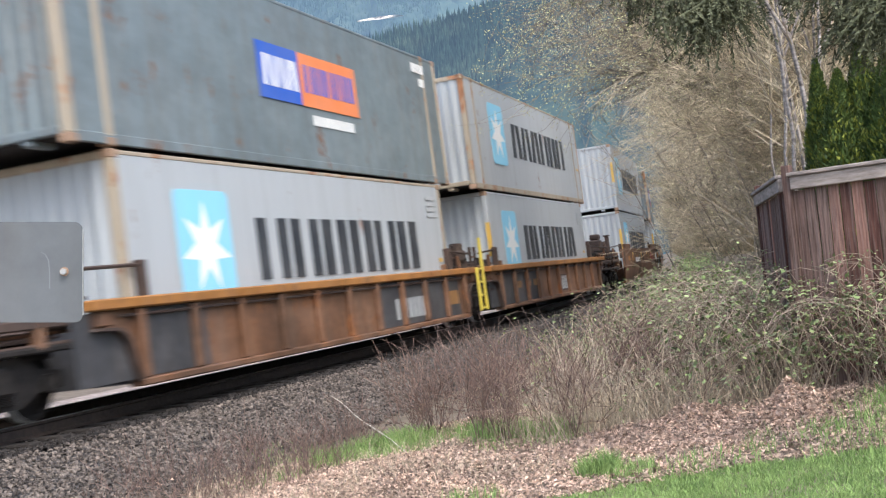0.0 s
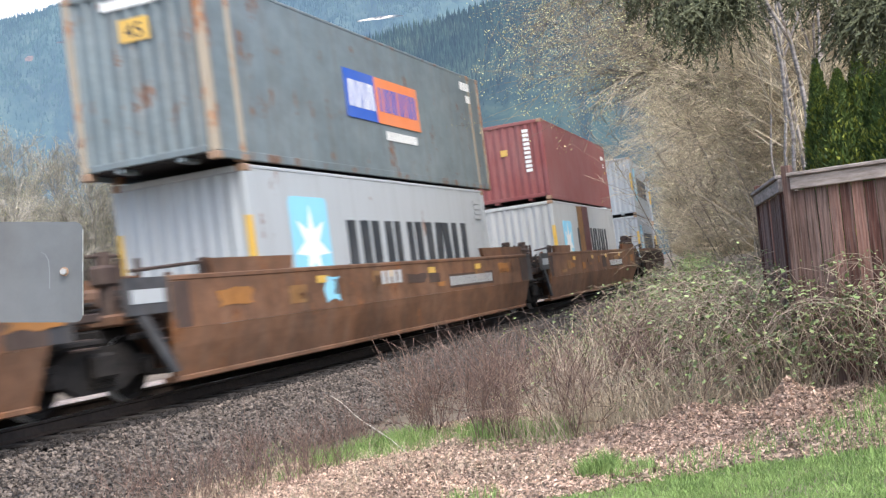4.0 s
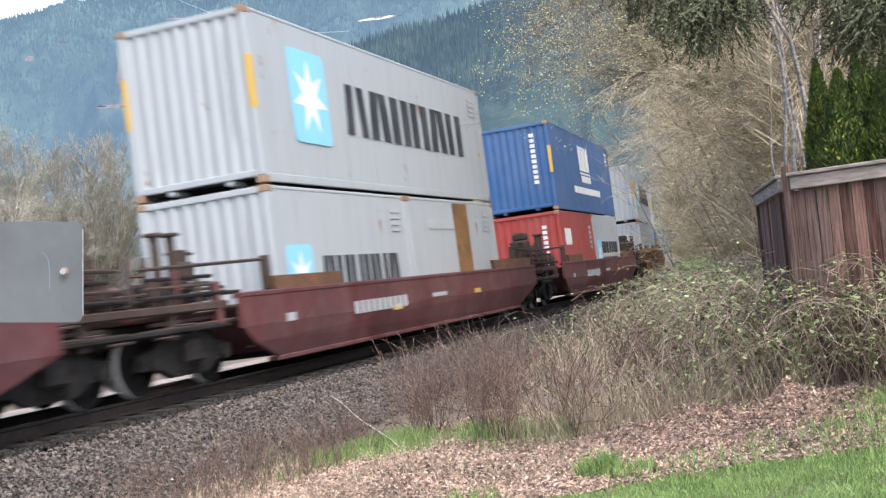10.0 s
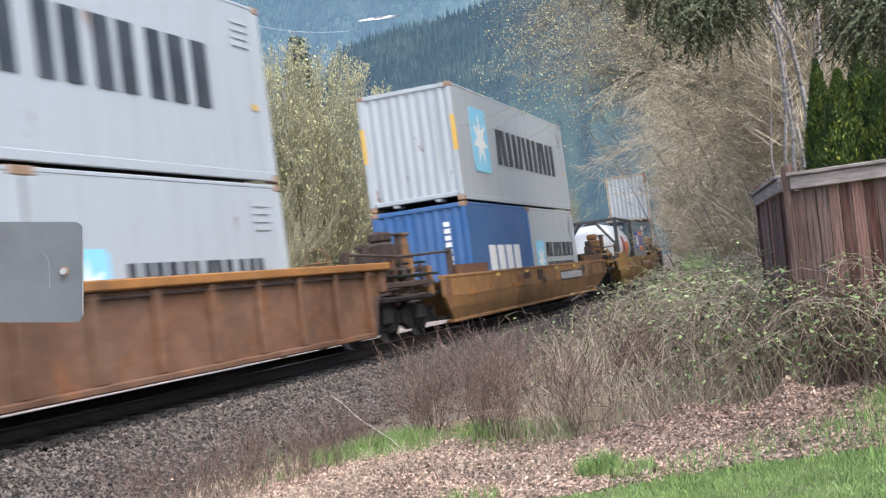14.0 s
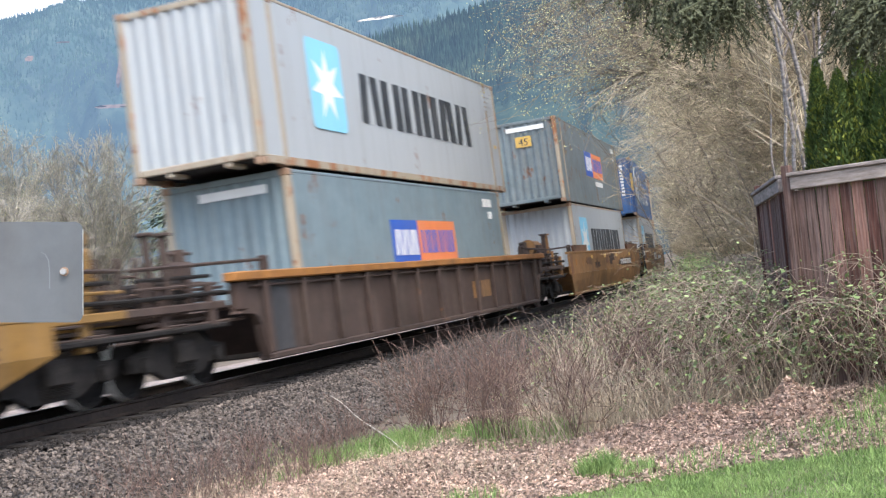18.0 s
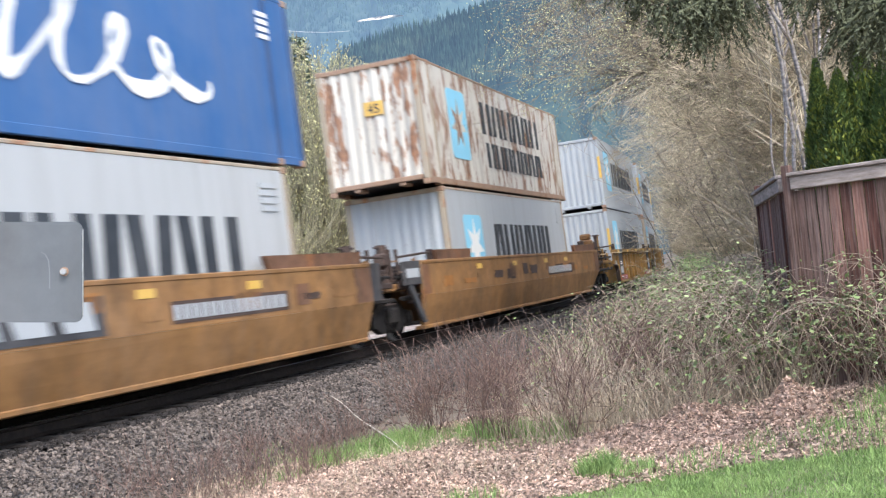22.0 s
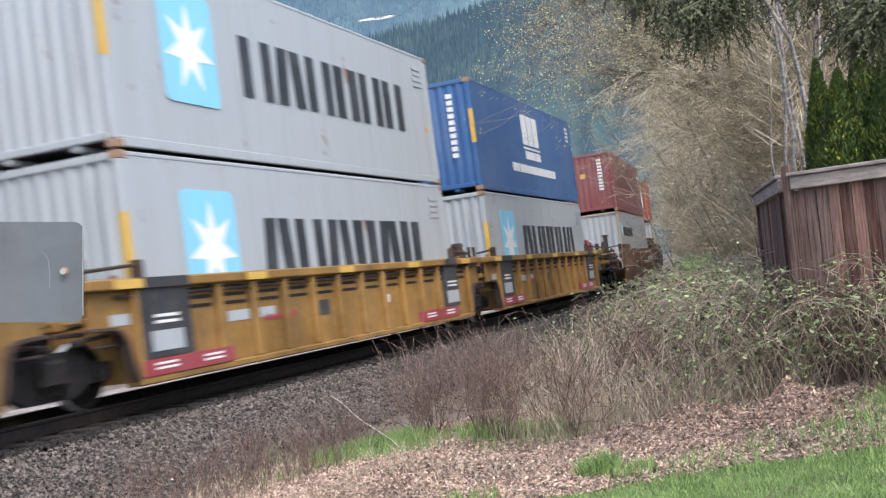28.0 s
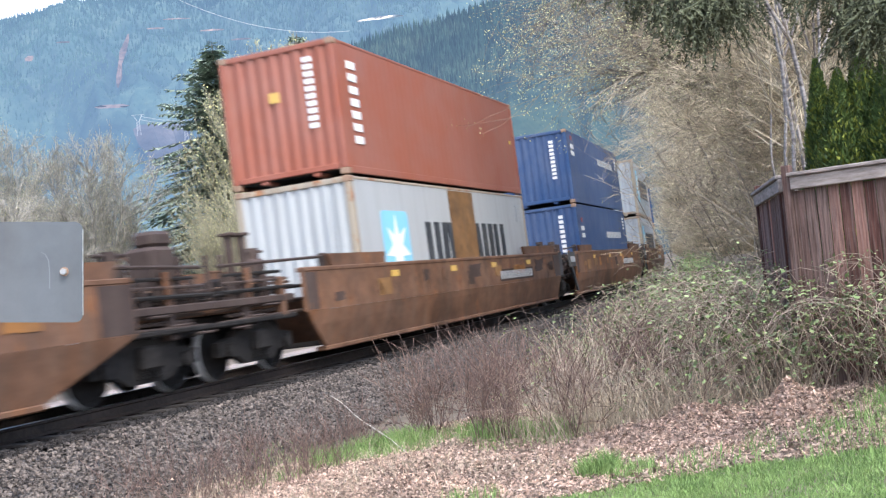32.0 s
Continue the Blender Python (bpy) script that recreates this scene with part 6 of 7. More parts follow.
def brambles():
    rnd = random.Random(61)
    poly = [(1.3, 11.0), (3.0, 10.7), (5.2, 10.6), (5.6, 12.0), (4.4, 15.0), (5.2, 22.0), (5.5, 30.0), (3.6, 28.0), (1.9, 19.0), (0.9, 14.0)]
    x, y = scatter(150, poly, 71)
    x2, y2 = scatter(34, [(3.3, 10.75), (4.1, 10.1), (5.2, 9.6), (5.6, 10.2), (4.2, 11.1), (3.4, 11.3)], 72)
    x3, y3 = scatter(40, [(2.8, 11.4), (3.6, 11.4), (3.9, 14.0), (3.0, 14.5)], 73)
    x, y = np.concatenate([x, x2, x3]), np.concatenate([y, y2, y3])
    ok = line_coords(x, y)[1] > np.interp(y, [11, 14, 18, 30], [3.0, 4.3, 5.0, 5.4])
    x, y = x[ok], y[ok]
    kinds = []
    for k in range(8):
        tall = 1.0 if k < 3 else 0.6
        w = Wood(90 + k)
        leaves, young = MB(), MB()
        for _ in range(10):
            a = rnd.random() * 6.283
            p = Vector((0.25 * math.cos(a), 0.25 * math.sin(a), -0.05))
            d = Vector((math.cos(a) * 0.35, math.sin(a) * 0.35, 1)).normalized()
            length = rnd.uniform(0.8, 1.9) * tall
            n = 9
            q = p
            for i in range(n):
                d = (d + Vector((rnd.gauss(0, 0.1), rnd.gauss(0, 0.1), -0.05 - 0.05 * i + rnd.gauss(0, 0.1)))).normalized() if i else d
                e = q + d * (length / n)
                w.tube(q, e, 0.006 - 0.0004 * i, 0.0056 - 0.0004 * i)
                if i > 1:
                    for _ in range(3):
                        if rnd.random() < 0.3:
                            continue
                        c = q.lerp(e, rnd.random()) + Vector((rnd.gauss(0, 0.05), rnd.gauss(0, 0.05), rnd.gauss(0, 0.05)))
                        s = rnd.uniform(0.013, 0.036)
                        u = Vector((rnd.gauss(0, 1), rnd.gauss(0, 1), rnd.gauss(0, 0.5))).normalized() * s
                        v = u.cross(Vector((rnd.gauss(0, 0.5), rnd.gauss(0, 0.5), 1))).normalized() * s * 0.7
                        t = young if rnd.random() < 0.22 else leaves
                        m = len(t.v)
                        t.v += [tuple(c - u), tuple(c + v * 0.9), tuple(c + u), tuple(c - v * 0.9)]
                        t.f.append((m, m + 1, m + 2, m + 3))
                q = e
        ob = w.build("bramble_bush", "tangled bramble with brown canes and small green leaves", "bramble", "bramble thicket", M_CANE, M_CANE)
        leaves.m = young.m = [0]
        part("leaves", leaves.mesh("leaves", M_LEAF, False, False), None, ob, "dark green bramble leaves")["kind"] = "stuff"
        part("young_leaves", young.mesh("young_leaves", M_LEAF2, False, False), None, ob, "pale green young leaves")["kind"] = "stuff"
        kinds.append(ob)
    for k, (px, py) in enumerate(zip(x, y)):
        m = Matrix.Translation((px, py, gz(px, py))) @ Matrix.Rotation(rnd.random() * 6.28, 4, "Z")
        if k < 8:
            kinds[k].matrix_world = m
        elif px < 2.25 and py < 16:
            w = Wood(900 + k)
            for _ in range(7):
                a = rnd.random() * 6.283
                w.grow(Vector((0.25 * math.cos(a), 0.25 * math.sin(a), -0.05)), Vector((rnd.gauss(0, 0.35), rnd.gauss(0, 0.35), 1)).normalized(), rnd.uniform(0.4, 1.0), 0.005, 1, 0.5, -0.03, 1, 0.12, 0.4)
            w.build("dead_shrub", "leafless tan dead shrub with thin leaning stalks", "shrub", "dead shrubs in the thicket", M_STALK, M_STALK, None, m=m)
        else:
            big = px > 2.6 and py < 14.5
            copy_thing(kinds[k % 3] if big else kinds[3 + k % 5], m)


brambles()

# ---------------------------------------------------------------- fence
M_BOARD = surf("weathered_cedar_board", (0.045, 0.026, 0.022), (0.23, 0.155, 0.135), 5, 0.9, big=1.0, stretch=(9, 9, 0.45), bumps=0.7, rand=0.55)


def board_hues():
    """Boards differ from red-brown to silver grey, with long grey streaks."""
    n, l = M_BOARD.node_tree.nodes, M_BOARD.node_tree.links
    b = n["Principled BSDF"]
    col = b.inputs["Base Color"].links[0].from_socket
    k = n.new("ShaderNodeObjectInfo")
    hue = ramp(n, l, k.outputs["Random"], [(0.0, (1.25, 0.8, 0.7)), (0.35, (1.0, 0.9, 0.85)), (0.7, (1.0, 1.05, 1.08)), (1.0, (1.4, 1.0, 0.85))])
    col = mix(n, l, 1.0, col, hue, "MULTIPLY")
    st = noise_node(n, l, 3.0, 6.0, 0.7, (14, 14, 0.5))
    col = mix(n, l, ramp(n, l, st, [(0.5, (0, 0, 0)), (0.75, (0.55,) * 3)]), col, (0.27, 0.235, 0.22))
    l.new(col, b.inputs["Base Color"])


board_hues()
M_RAILW = surf("grey_weathered_wood", (0.17, 0.145, 0.13), (0.4, 0.345, 0.32), 5, 0.9, big=1.5, stretch=(1, 6, 6), bumps=0.4, rand=0.2)


def fence(name, a, b, top, label, first_post=True):
    ob = empty(name, label, "fence")
    a, b = Vector((*a, 0)), Vector((*b, 0))
    d = (b - a)
    L = d.length
    ang = math.degrees(math.atan2(d.y, d.x))
    ob.matrix_world = pose(a.x, a.y, 0, 0, 0, ang)
    base = min(gz(a.x, a.y), gz(b.x, b.y)) - 0.15
    n = int(L / 0.115)
    rnd = random.Random(len(name) + int(L * 10))
    for k in range(n):
        x0 = k * L / n
        dz = rnd.uniform(-0.012, 0.012)
        m = pose(0, 0, 0, 0, rnd.uniform(-0.5, 0.5), 0)
        part("board", MB().bev(x0 + 0.002, x0 + L / n - rnd.uniform(0.003, 0.009), -0.02 + rnd.uniform(-0.004, 0.004), 0.0, base, top - 0.13 + dz, 0.004), M_BOARD, ob)
    part("top_rail", MB().bev(0.0, L, -0.05, 0.0, top - 0.128, top, 0.008, m=Matrix.Translation((0, -0.022, 0))), M_RAILW, ob)
    part("cap_rail", MB().bev(-0.02, L, -0.1, 0.06, top + 0.002, top + 0.04, 0.008), M_RAILW, ob)
    part("back_rail", MB().bev(0.0, L, 0.004, 0.05, 0.3, 0.39, 0.008), M_RAILW, ob)
    k = 0
    while k * 2.3 < L:
        part("post", MB().bev(k * 2.3 - 0.09, k * 2.3 + 0.0, -0.045, 0.045, base - 0.2, top + (0.12 if k == 0 else -0.02), 0.008), M_BOARD, ob)
        k += 1
    return ob


CORNER = (3.49, 11.48)
fence("garden_fence", CORNER, (7.0, 8.65), 1.84, "weathered red-brown upright board fence with grey cap rail")
fence("side_fence", (3.87, 14.1), (3.46, 11.62), 1.84, "weathered board fence running away along the garden")


# ---------------------------------------------------------------- trees
def fir(name, x, y, h, rad, seed, label):
    """A conifer: trunk and drooping tiers of branches with needle sprays."""
    rnd = random.Random(seed)
    ob = empty(name, label, "conifer", "", Matrix.Translation((x, y, gz(x, y))))
    part("trunk", MB().cyl((0, 0, -0.2), (0, 0, h), h * 0.016, 0.02, n=8), M_BARK, ob)
    wood, leaf = MB(), MB()
    z = h * 0.12
    while z < h * 0.985:
        f = 1 - z / h
        for _ in range(12):
            a = rnd.random() * 6.283
            L = rad * (f ** 0.85) * rnd.uniform(0.55, 1.15) + 0.25
            p = Vector((0, 0, z + rnd.uniform(-0.45, 0.45)))
            e = p + Vector((math.cos(a) * L, math.sin(a) * L, -L * 0.22 + rnd.gauss(0, 0.1) + (0.25 * L if f < 0.3 else 0)))
            wood.cyl(p, e, 0.03 * f + 0.008, 0.005, n=3, caps=False)
            n = max(5, int(L * 7))
            for i in range(n):
                t = (i + rnd.random()) / n
                c = p.lerp(e, t)
                s = (0.24 + 0.4 * (1 - t) * min(1, L)) * rnd.uniform(0.6, 1.3)
                for sg in (-1, 1):
                    dv = Vector((math.cos(a + sg * 1.0), math.sin(a + sg * 1.0), -0.35 + rnd.gauss(0, 0.2))) * s
                    w = Vector((math.cos(a), math.sin(a), 0)) * s * 0.28
                    m = len(leaf.v)
                    leaf.v += [tuple(c), tuple(c + dv * 0.6 + w), tuple(c + dv), tuple(c + dv * 0.5 - w)]
                    leaf.f.append((m, m + 1, m + 2, m + 3))
        z += h * 0.017 + 0.05
    leaf.m = [0]
    part("limb_mass", wood, M_BARK, ob)["kind"] = "stuff"
    part("foliage", leaf.mesh("foliage", M_FIR, False, False), None, ob, "dark green drooping needle sprays")["kind"] = "stuff"
    return ob


def polar(az, r):
    return r * math.sin(radians(az)), r * math.cos(radians(az))


fir("fir_tree", *polar(-10.3, 68), 17.3, 11.5, 3, "dark green fir tree beyond the railway")
fir("fir_tree", *polar(-6.2, 82), 20.9, 5.5, 4, "dark green fir tree behind the budding maple")


def round_tree(seed, h, label, name="budding_tree", twig=M_TWIG_Y, bud=M_BUD, stems=10, fan_out=0.6, kids=3, buds_per=1, bud_size=0.05, least=0.011, spread=0.42, up=0.07):
    """Many stems fanning from a short trunk into a rounded crown of upright twigs."""
    w = Wood(seed, least)
    rnd = w.r
    for k in range(stems):
        a = k * 2.4 + rnd.random() * 0.5
        f = fan_out * math.sqrt((k + 0.5) / stems)
        d = Vector((math.cos(a) * f, math.sin(a) * f, 1)).normalized()
        w.grow(Vector((0.15 * math.cos(a), 0.15 * math.sin(a), -0.2)), d, h * (1.08 - 0.28 * f) * rnd.uniform(0.92, 1.05), h * 0.0095, 3, spread, up, kids, 0.07, 0.12)
    return w.build(name, label, "tree", "trees beyond the railway", M_BARK if twig is M_TWIG else M_TWIG_Y, twig, bud, bud_size, buds_per)


def put(ob, az, r, turn=0.0, dz=0.0):
    x, y = polar(az, r)
    ob.matrix_world = Matrix.Translation((x, y, gz(x, y) + dz)) @ Matrix.Rotation(turn, 4, "Z")
    return ob


def copy_at(ob, az, r, turn=0.0, dz=0.0):
    x, y = polar(az, r)
    return copy_thing(ob, Matrix.Translation((x, y, gz(x, y) + dz)) @ Matrix.Rotation(turn, 4, "Z"))


def dome_tree(seed, h, half, label, name, twig, stems, buds_per, bud_size, kids=2):
    """Stems that fan from the foot and end on a rounded crown, with short upright twigs."""
    w = Wood(seed, 0.016)
    r = w.r
    for k in range(stems):
        a = k * 2.39996 + r.gauss(0, 0.15)
        f = math.sqrt((k + 0.5) / stems)
        tip = Vector((math.cos(a) * half * f, math.sin(a) * half * f, h * (0.42 + 0.58 * math.sqrt(max(0.0, 1 - f * f))) * r.uniform(0.93, 1.0)))
        mid = Vector((tip.x * r.uniform(0.3, 0.5), tip.y * r.uniform(0.3, 0.5), tip.z * 0.5))
        q, n = Vector((0, 0, -0.2)), 12
        for i in range(n):
            t = (i + 1) / n
            e = mid * (2 * t * (1 - t)) + tip * (t * t) + Vector((r.gauss(0, 0.06), r.gauss(0, 0.06), r.gauss(0, 0.06)))
            w.tube(q, e, 0.055 * (1 - 0.8 * (t - 1 / n)), 0.055 * (1 - 0.8 * t))
            if t > 0.3:
                for _ in range(kids):
                    d = (e - q).normalized() + Vector((r.gauss(0, 0.55), r.gauss(0, 0.55), 0.35))
                    L = r.uniform(0.5, 1.3) * (1.15 - 0.6 * t)
                    w.grow(q.lerp(e, r.random()), d.normalized(), L, 0.014, 1, 0.5, 0.08, 2, 0.1, 0.2)
            q = e
        w.tips.append(q)
    return w.build(name, label, "tree", "trees beyond the railway", twig, twig, M_BUD, bud_size, buds_per)


def crown_tree(seed, h, half, label, name, twig, bud, limbs=9, bud_size=0.03, buds_per=1, fork=0.2):
    """A short trunk that forks into curving limbs, whose branches and fine twigs fill a rounded crown."""
    w = Wood(seed, 0.011)
    r = w.r
    foot = Vector((0, 0, h * fork))
    w.tube(Vector((0, 0, -0.3)), foot, h * 0.016, h * 0.013)
    for k in range(limbs):
        a = k * 2.39996 + r.gauss(0, 0.2)
        f = math.sqrt((k + 0.4) / limbs)
        tip = Vector((math.cos(a) * half * f, math.sin(a) * half * f, h * (0.55 + 0.45 * math.sqrt(max(0.0, 1 - f * f))) * r.uniform(0.9, 1.0)))
        mid = foot + Vector(((tip.x) * r.uniform(0.35, 0.6), tip.y * r.uniform(0.35, 0.6), (tip.z - foot.z) * r.uniform(0.45, 0.6)))
        q, n, rad = foot.copy(), 9, h * 0.0075
        for i in range(n):
            t = (i + 1) / n
            e = foot * (1 - t) ** 2 + mid * (2 * t * (1 - t)) + tip * (t * t) + Vector((r.gauss(0, 0.09), r.gauss(0, 0.09), r.gauss(0, 0.06)))
            w.tube(q, e, rad * (1.05 - 0.85 * (t - 1 / n)), rad * (1.05 - 0.85 * t))
            for _ in range(2 if t < 0.35 else 3):
                d = (e - q).normalized() * 0.8 + Vector((r.gauss(0, 0.6), r.gauss(0, 0.6), 0.25 + r.gauss(0, 0.2)))
                w.grow(q.lerp(e, r.random()), d.normalized(), h * r.uniform(0.1, 0.2) * (1.1 - 0.4 * t), max(0.014, rad * 0.4 * (1 - 0.6 * t)), 2, 0.48, 0.07, 2, 0.13, 0.2)
            q = e
        w.tips.append(q)
    return w.build(name, label, "tree", "trees beyond the railway", twig, twig, bud, bud_size, buds_per)


maple = put(dome_tree(101, 16.2, 6.7, "round budding tree with pale twigs and yellow-green buds", "budding_tree", M_TWIG_Y, 230, 1, 0.07, 4), -6.45, 64)
low = put(round_tree(102, 5.4, "low budding tree with pale twigs and yellow-green buds", stems=9, fan_out=0.8, least=0.009), -1.5, 66)
bare = put(crown_tree(103, 11.4, 4.1, "bare grey-brown tree with fine rising twigs", "bare_tree", M_TWIG_G, M_BUD, 13, 0.03), -16.5, 62)
tall = put(crown_tree(104, 12.4, 3.2, "bare grey tree with an upright narrow crown", "bare_tree", M_TWIG_G, M_BUD, 9, 0.03, 1, 0.3), -20.4, 66)
for ob_, az, r, t, dz in ((bare, -19.1, 74, 1.0, -1.6), (tall, -22.3, 68, 2.0, -0.6), (bare, -14.3, 88, 3.3, -4.6), (bare, -21.4, 60, 5.0, -2.6), (tall, -18.1, 80, 4.1, -2.2), (bare, -13.2, 70, 0.6, -6.4)):
    copy_at(ob_, az, r, t, dz)
for az, r, t in ((0.6, 72, 1), (2.6, 78, 2.4), (-3.2, 74, 4), (4.4, 84, 5), (-8.9, 60, 3.1)):
    copy_at(low, az, r, t, -0.3)


# woods on the near side of the track, behind the fence
def wood_tree(seed, h, lean, label):
    w = Wood(seed, 0.006)
    rnd = w.r
    p = Vector((0, 0, -0.3))
    d = Vector((lean[0], lean[1], 1)).normalized()
    q, rad = p, h * 0.0085
    n = 8
    for i in range(n):
        d = (d + Vector((rnd.gauss(0, 0.06), rnd.gauss(0, 0.06), 0))).normalized()
        e = q + d * (h / n)
        r1 = h * 0.0085 * (1 - 0.8 * (i + 1) / n)
        w.tube(q, e, rad, r1)
        for _ in range(3 if i > 0 else 2):
            a = rnd.random() * 6.283
            nd = Vector((math.cos(a), math.sin(a), rnd.uniform(0.3, 1.1))).normalized()
            w.grow(q.lerp(e, rnd.random()), nd, h * rnd.uniform(0.18, 0.32), min(0.017, max(0.009, r1 * 0.3)), 3, 0.5, 0.02, 2, 0.14, 0.12)
        q, rad = e, r1
    return w.build("woodland_tree", label, "tree", "bare trees of the wood", M_BARK, M_TWIG, M_BUD, 0.018, 1)


wood_kinds = [wood_tree(201 + k, h, ln, "leafless woodland tree with a tangle of brown twigs") for k, (h, ln) in enumerate(((8.5, (-0.08, 0)), (7.5, (0.05, 0.1)), (9, (-0.05, -0.05)), (6.5, (-0.1, 0)), (13, (-0.1, 0)), (15, (-0.05, -0.05)), (11, (0.05, 0.1))))]
wood_places = [(14.2, 52), (15.6, 40), (16.6, 34), (17.4, 30), (14.4, 62), (13.6, 74), (15.8, 48), (18.2, 38), (13.4, 88), (14.6, 78), (13.2, 100), (16.8, 56), (18.9, 33), (20.5, 30), (15.2, 96), (13.4, 116), (18.5, 60), (21, 45), (12.8, 135), (14.0, 128), (16.4, 27), (19.5, 24), (22.5, 27), (17.0, 24), (18.2, 25), (17.0, 42), (15.0, 66), (12.6, 96), (12.9, 84), (13.4, 64), (14.0, 57), (12.3, 120), (12.0, 140), (11.6, 160), (13.0, 150), (14.4, 110), (15.6, 75), (16.2, 86), (17.6, 72), (11.0, 185), (12.2, 180)]
near_k = far_k = 0
for k, (az, r) in enumerate(wood_places):
    t = random.Random(k).random() * 6.28
    kind_k = (near_k % 4) if r < 45 else 4 + far_k % 3
    first = near_k < 4 if r < 45 else far_k < 3
    near_k, far_k = near_k + (r < 45), far_k + (r >= 45)
    if first:
        put(wood_kinds[kind_k], az, r, t)
    else:
        copy_at(wood_kinds[kind_k], az, r, t)


bush = round_tree(231, 2.0, "leafless brown undergrowth bush beside the track", "undergrowth_bush", M_TWIG, M_BUD, 7, 0.9, 3, 1, 0.02, 0.006)
bush["group"] = "undergrowth beside the track"
rnd_b = random.Random(88)
for k in range(46):
    s_b = 34 + 2.9 * k + rnd_b.uniform(-1, 1)
    d_b = rnd_b.uniform(5.2, 8.5) + (s_b - 34) * 0.03
    p_b = on_line(s_b)
    x_b, y_b = p_b[0] + d_b * math.cos(p_b[2]), p_b[1] - d_b * math.sin(p_b[2])
    m_b = Matrix.Translation((x_b, y_b, gz(x_b, y_b))) @ Matrix.Rotation(rnd_b.random() * 6.28, 4, "Z")
    if k == 0:
        bush.matrix_world = m_b
    else:
        copy_thing(bush, m_b)


def overhang():
    """The tree whose long low limbs reach out over the track."""
    w = Wood(301, 0.0055)
    rnd = w.r
    top = Vector((-0.3, 0, 8.2))
    base = Vector((0, 0, -0.3))
    q = base
    for i in range(6):
        e = base.lerp(top, (i + 1) / 6) + Vector((rnd.gauss(0, 0.08), rnd.gauss(0, 0.08), 0))
        w.tube(q, e, 0.085 - 0.01 * i, 0.075 - 0.01 * i)
        q = e
    for z, L, up, side in ((5.4, 5.4, 0.1, 0.1), (5.9, 6.2, 0.08, 0.3), (6.4, 6.6, 0.1, -0.3), (6.9, 6.8, 0.1, 0.1), (7.4, 6.6, 0.12, 0.35), (7.9, 6.2, 0.15, -0.2), (4.8, 5.2, 0.15, 0.2), (5.1, 5.6, 0.2, -0.2), (7.2, 5.4, 0.2, 0.6), (6.6, 5.0, 0.15, -0.6), (4.2, 4.4, 0.2, 0.2)):
        w.grow(Vector((-0.1, 0, z)), Vector((-1, side, up)).normalized(), L * 0.7, 0.042, 2, 0.55, 0.012, 4, 0.13, 0.15)
    for _ in range(7):
        a = rnd.uniform(-1.5, 1.5)
        w.grow(Vector((0, 0, rnd.uniform(3, 7))), Vector((math.cos(a), math.sin(a), 0.5)).normalized(), 3.0, 0.03, 3, 0.5, 0, 2, 0.12, 0.15)
    ob = w.build("overhanging_tree", "leafless tree with long limbs and yellow-green buds over the track", "tree", "", M_LIMB, M_LIMB, M_BUD, 0.029, 6)
    put(ob, 15.3, 30, 0.1)
    copy_at(ob, 17.2, 40, 0.2, 1.2)


overhang()


def saplings():
    """Thin pale stems that lean out of the wood towards the track."""
    kinds = []
    for k in range(4):
        w = Wood(330 + k, 0.004)
        r = w.r
        for _ in range(3):
            q = Vector((r.gauss(0, 0.6), r.gauss(0, 0.6), -0.1))
            d = Vector((r.uniform(-0.75, -0.1), r.gauss(0, 0.2), 1)).normalized()
            L, n, rad = r.uniform(3.0, 5.6), 12, r.uniform(0.009, 0.016)
            for i in range(n):
                d = (d + Vector((r.gauss(-0.02, 0.07), r.gauss(0, 0.07), r.gauss(0.0, 0.06)))).normalized()
                e = q + d * (L / n)
                w.tube(q, e, rad * (1 - 0.75 * i / n), rad * (1 - 0.75 * (i + 1) / n))
                if i > 2:
                    s = Vector((r.gauss(0, 0.6), r.gauss(0, 0.6), 0.5)).normalized()
                    w.grow(q, s, r.uniform(0.4, 1.1), 0.005, 1, 0.5, 0.02, 2, 0.14, 0.2)
                q = e
        kinds.append(w.build("sapling", "leaning leafless saplings with pale bark", "sapling", "saplings at the wood's edge", M_STEM_P, M_STEM_P, M_BUD, 0.014, 1))
    for k, (az, r) in enumerate(((16.2, 20.5), (15.6, 24), (14.6, 30), (13.6, 36), (15.9, 28), (13.2, 44), (14.4, 38), (16.6, 23))):
        if k < 4:
            put(kinds[k], az, r, 0.1 * k)
        else:
            copy_at(kinds[k % 4], az, r, 0.5 * math.sin(k * 2.1), -0.15 * (k % 3))
    green = round_tree(341, 0.8, "low bush with fresh light green leaves", "green_bush", M_TWIG, M_LEAF2, 8, 1.0, 3, 3, 0.035, 0.005)
    green["group"], green["category"] = "green bushes by the line", "bush"
    for k, (az, r) in enumerate(((12.0, 46), (11.8, 52), (12.4, 49))):
        if k == 0:
            put(green, az, r)
        else:
            copy_at(green, az, r, k * 1.3)


saplings()


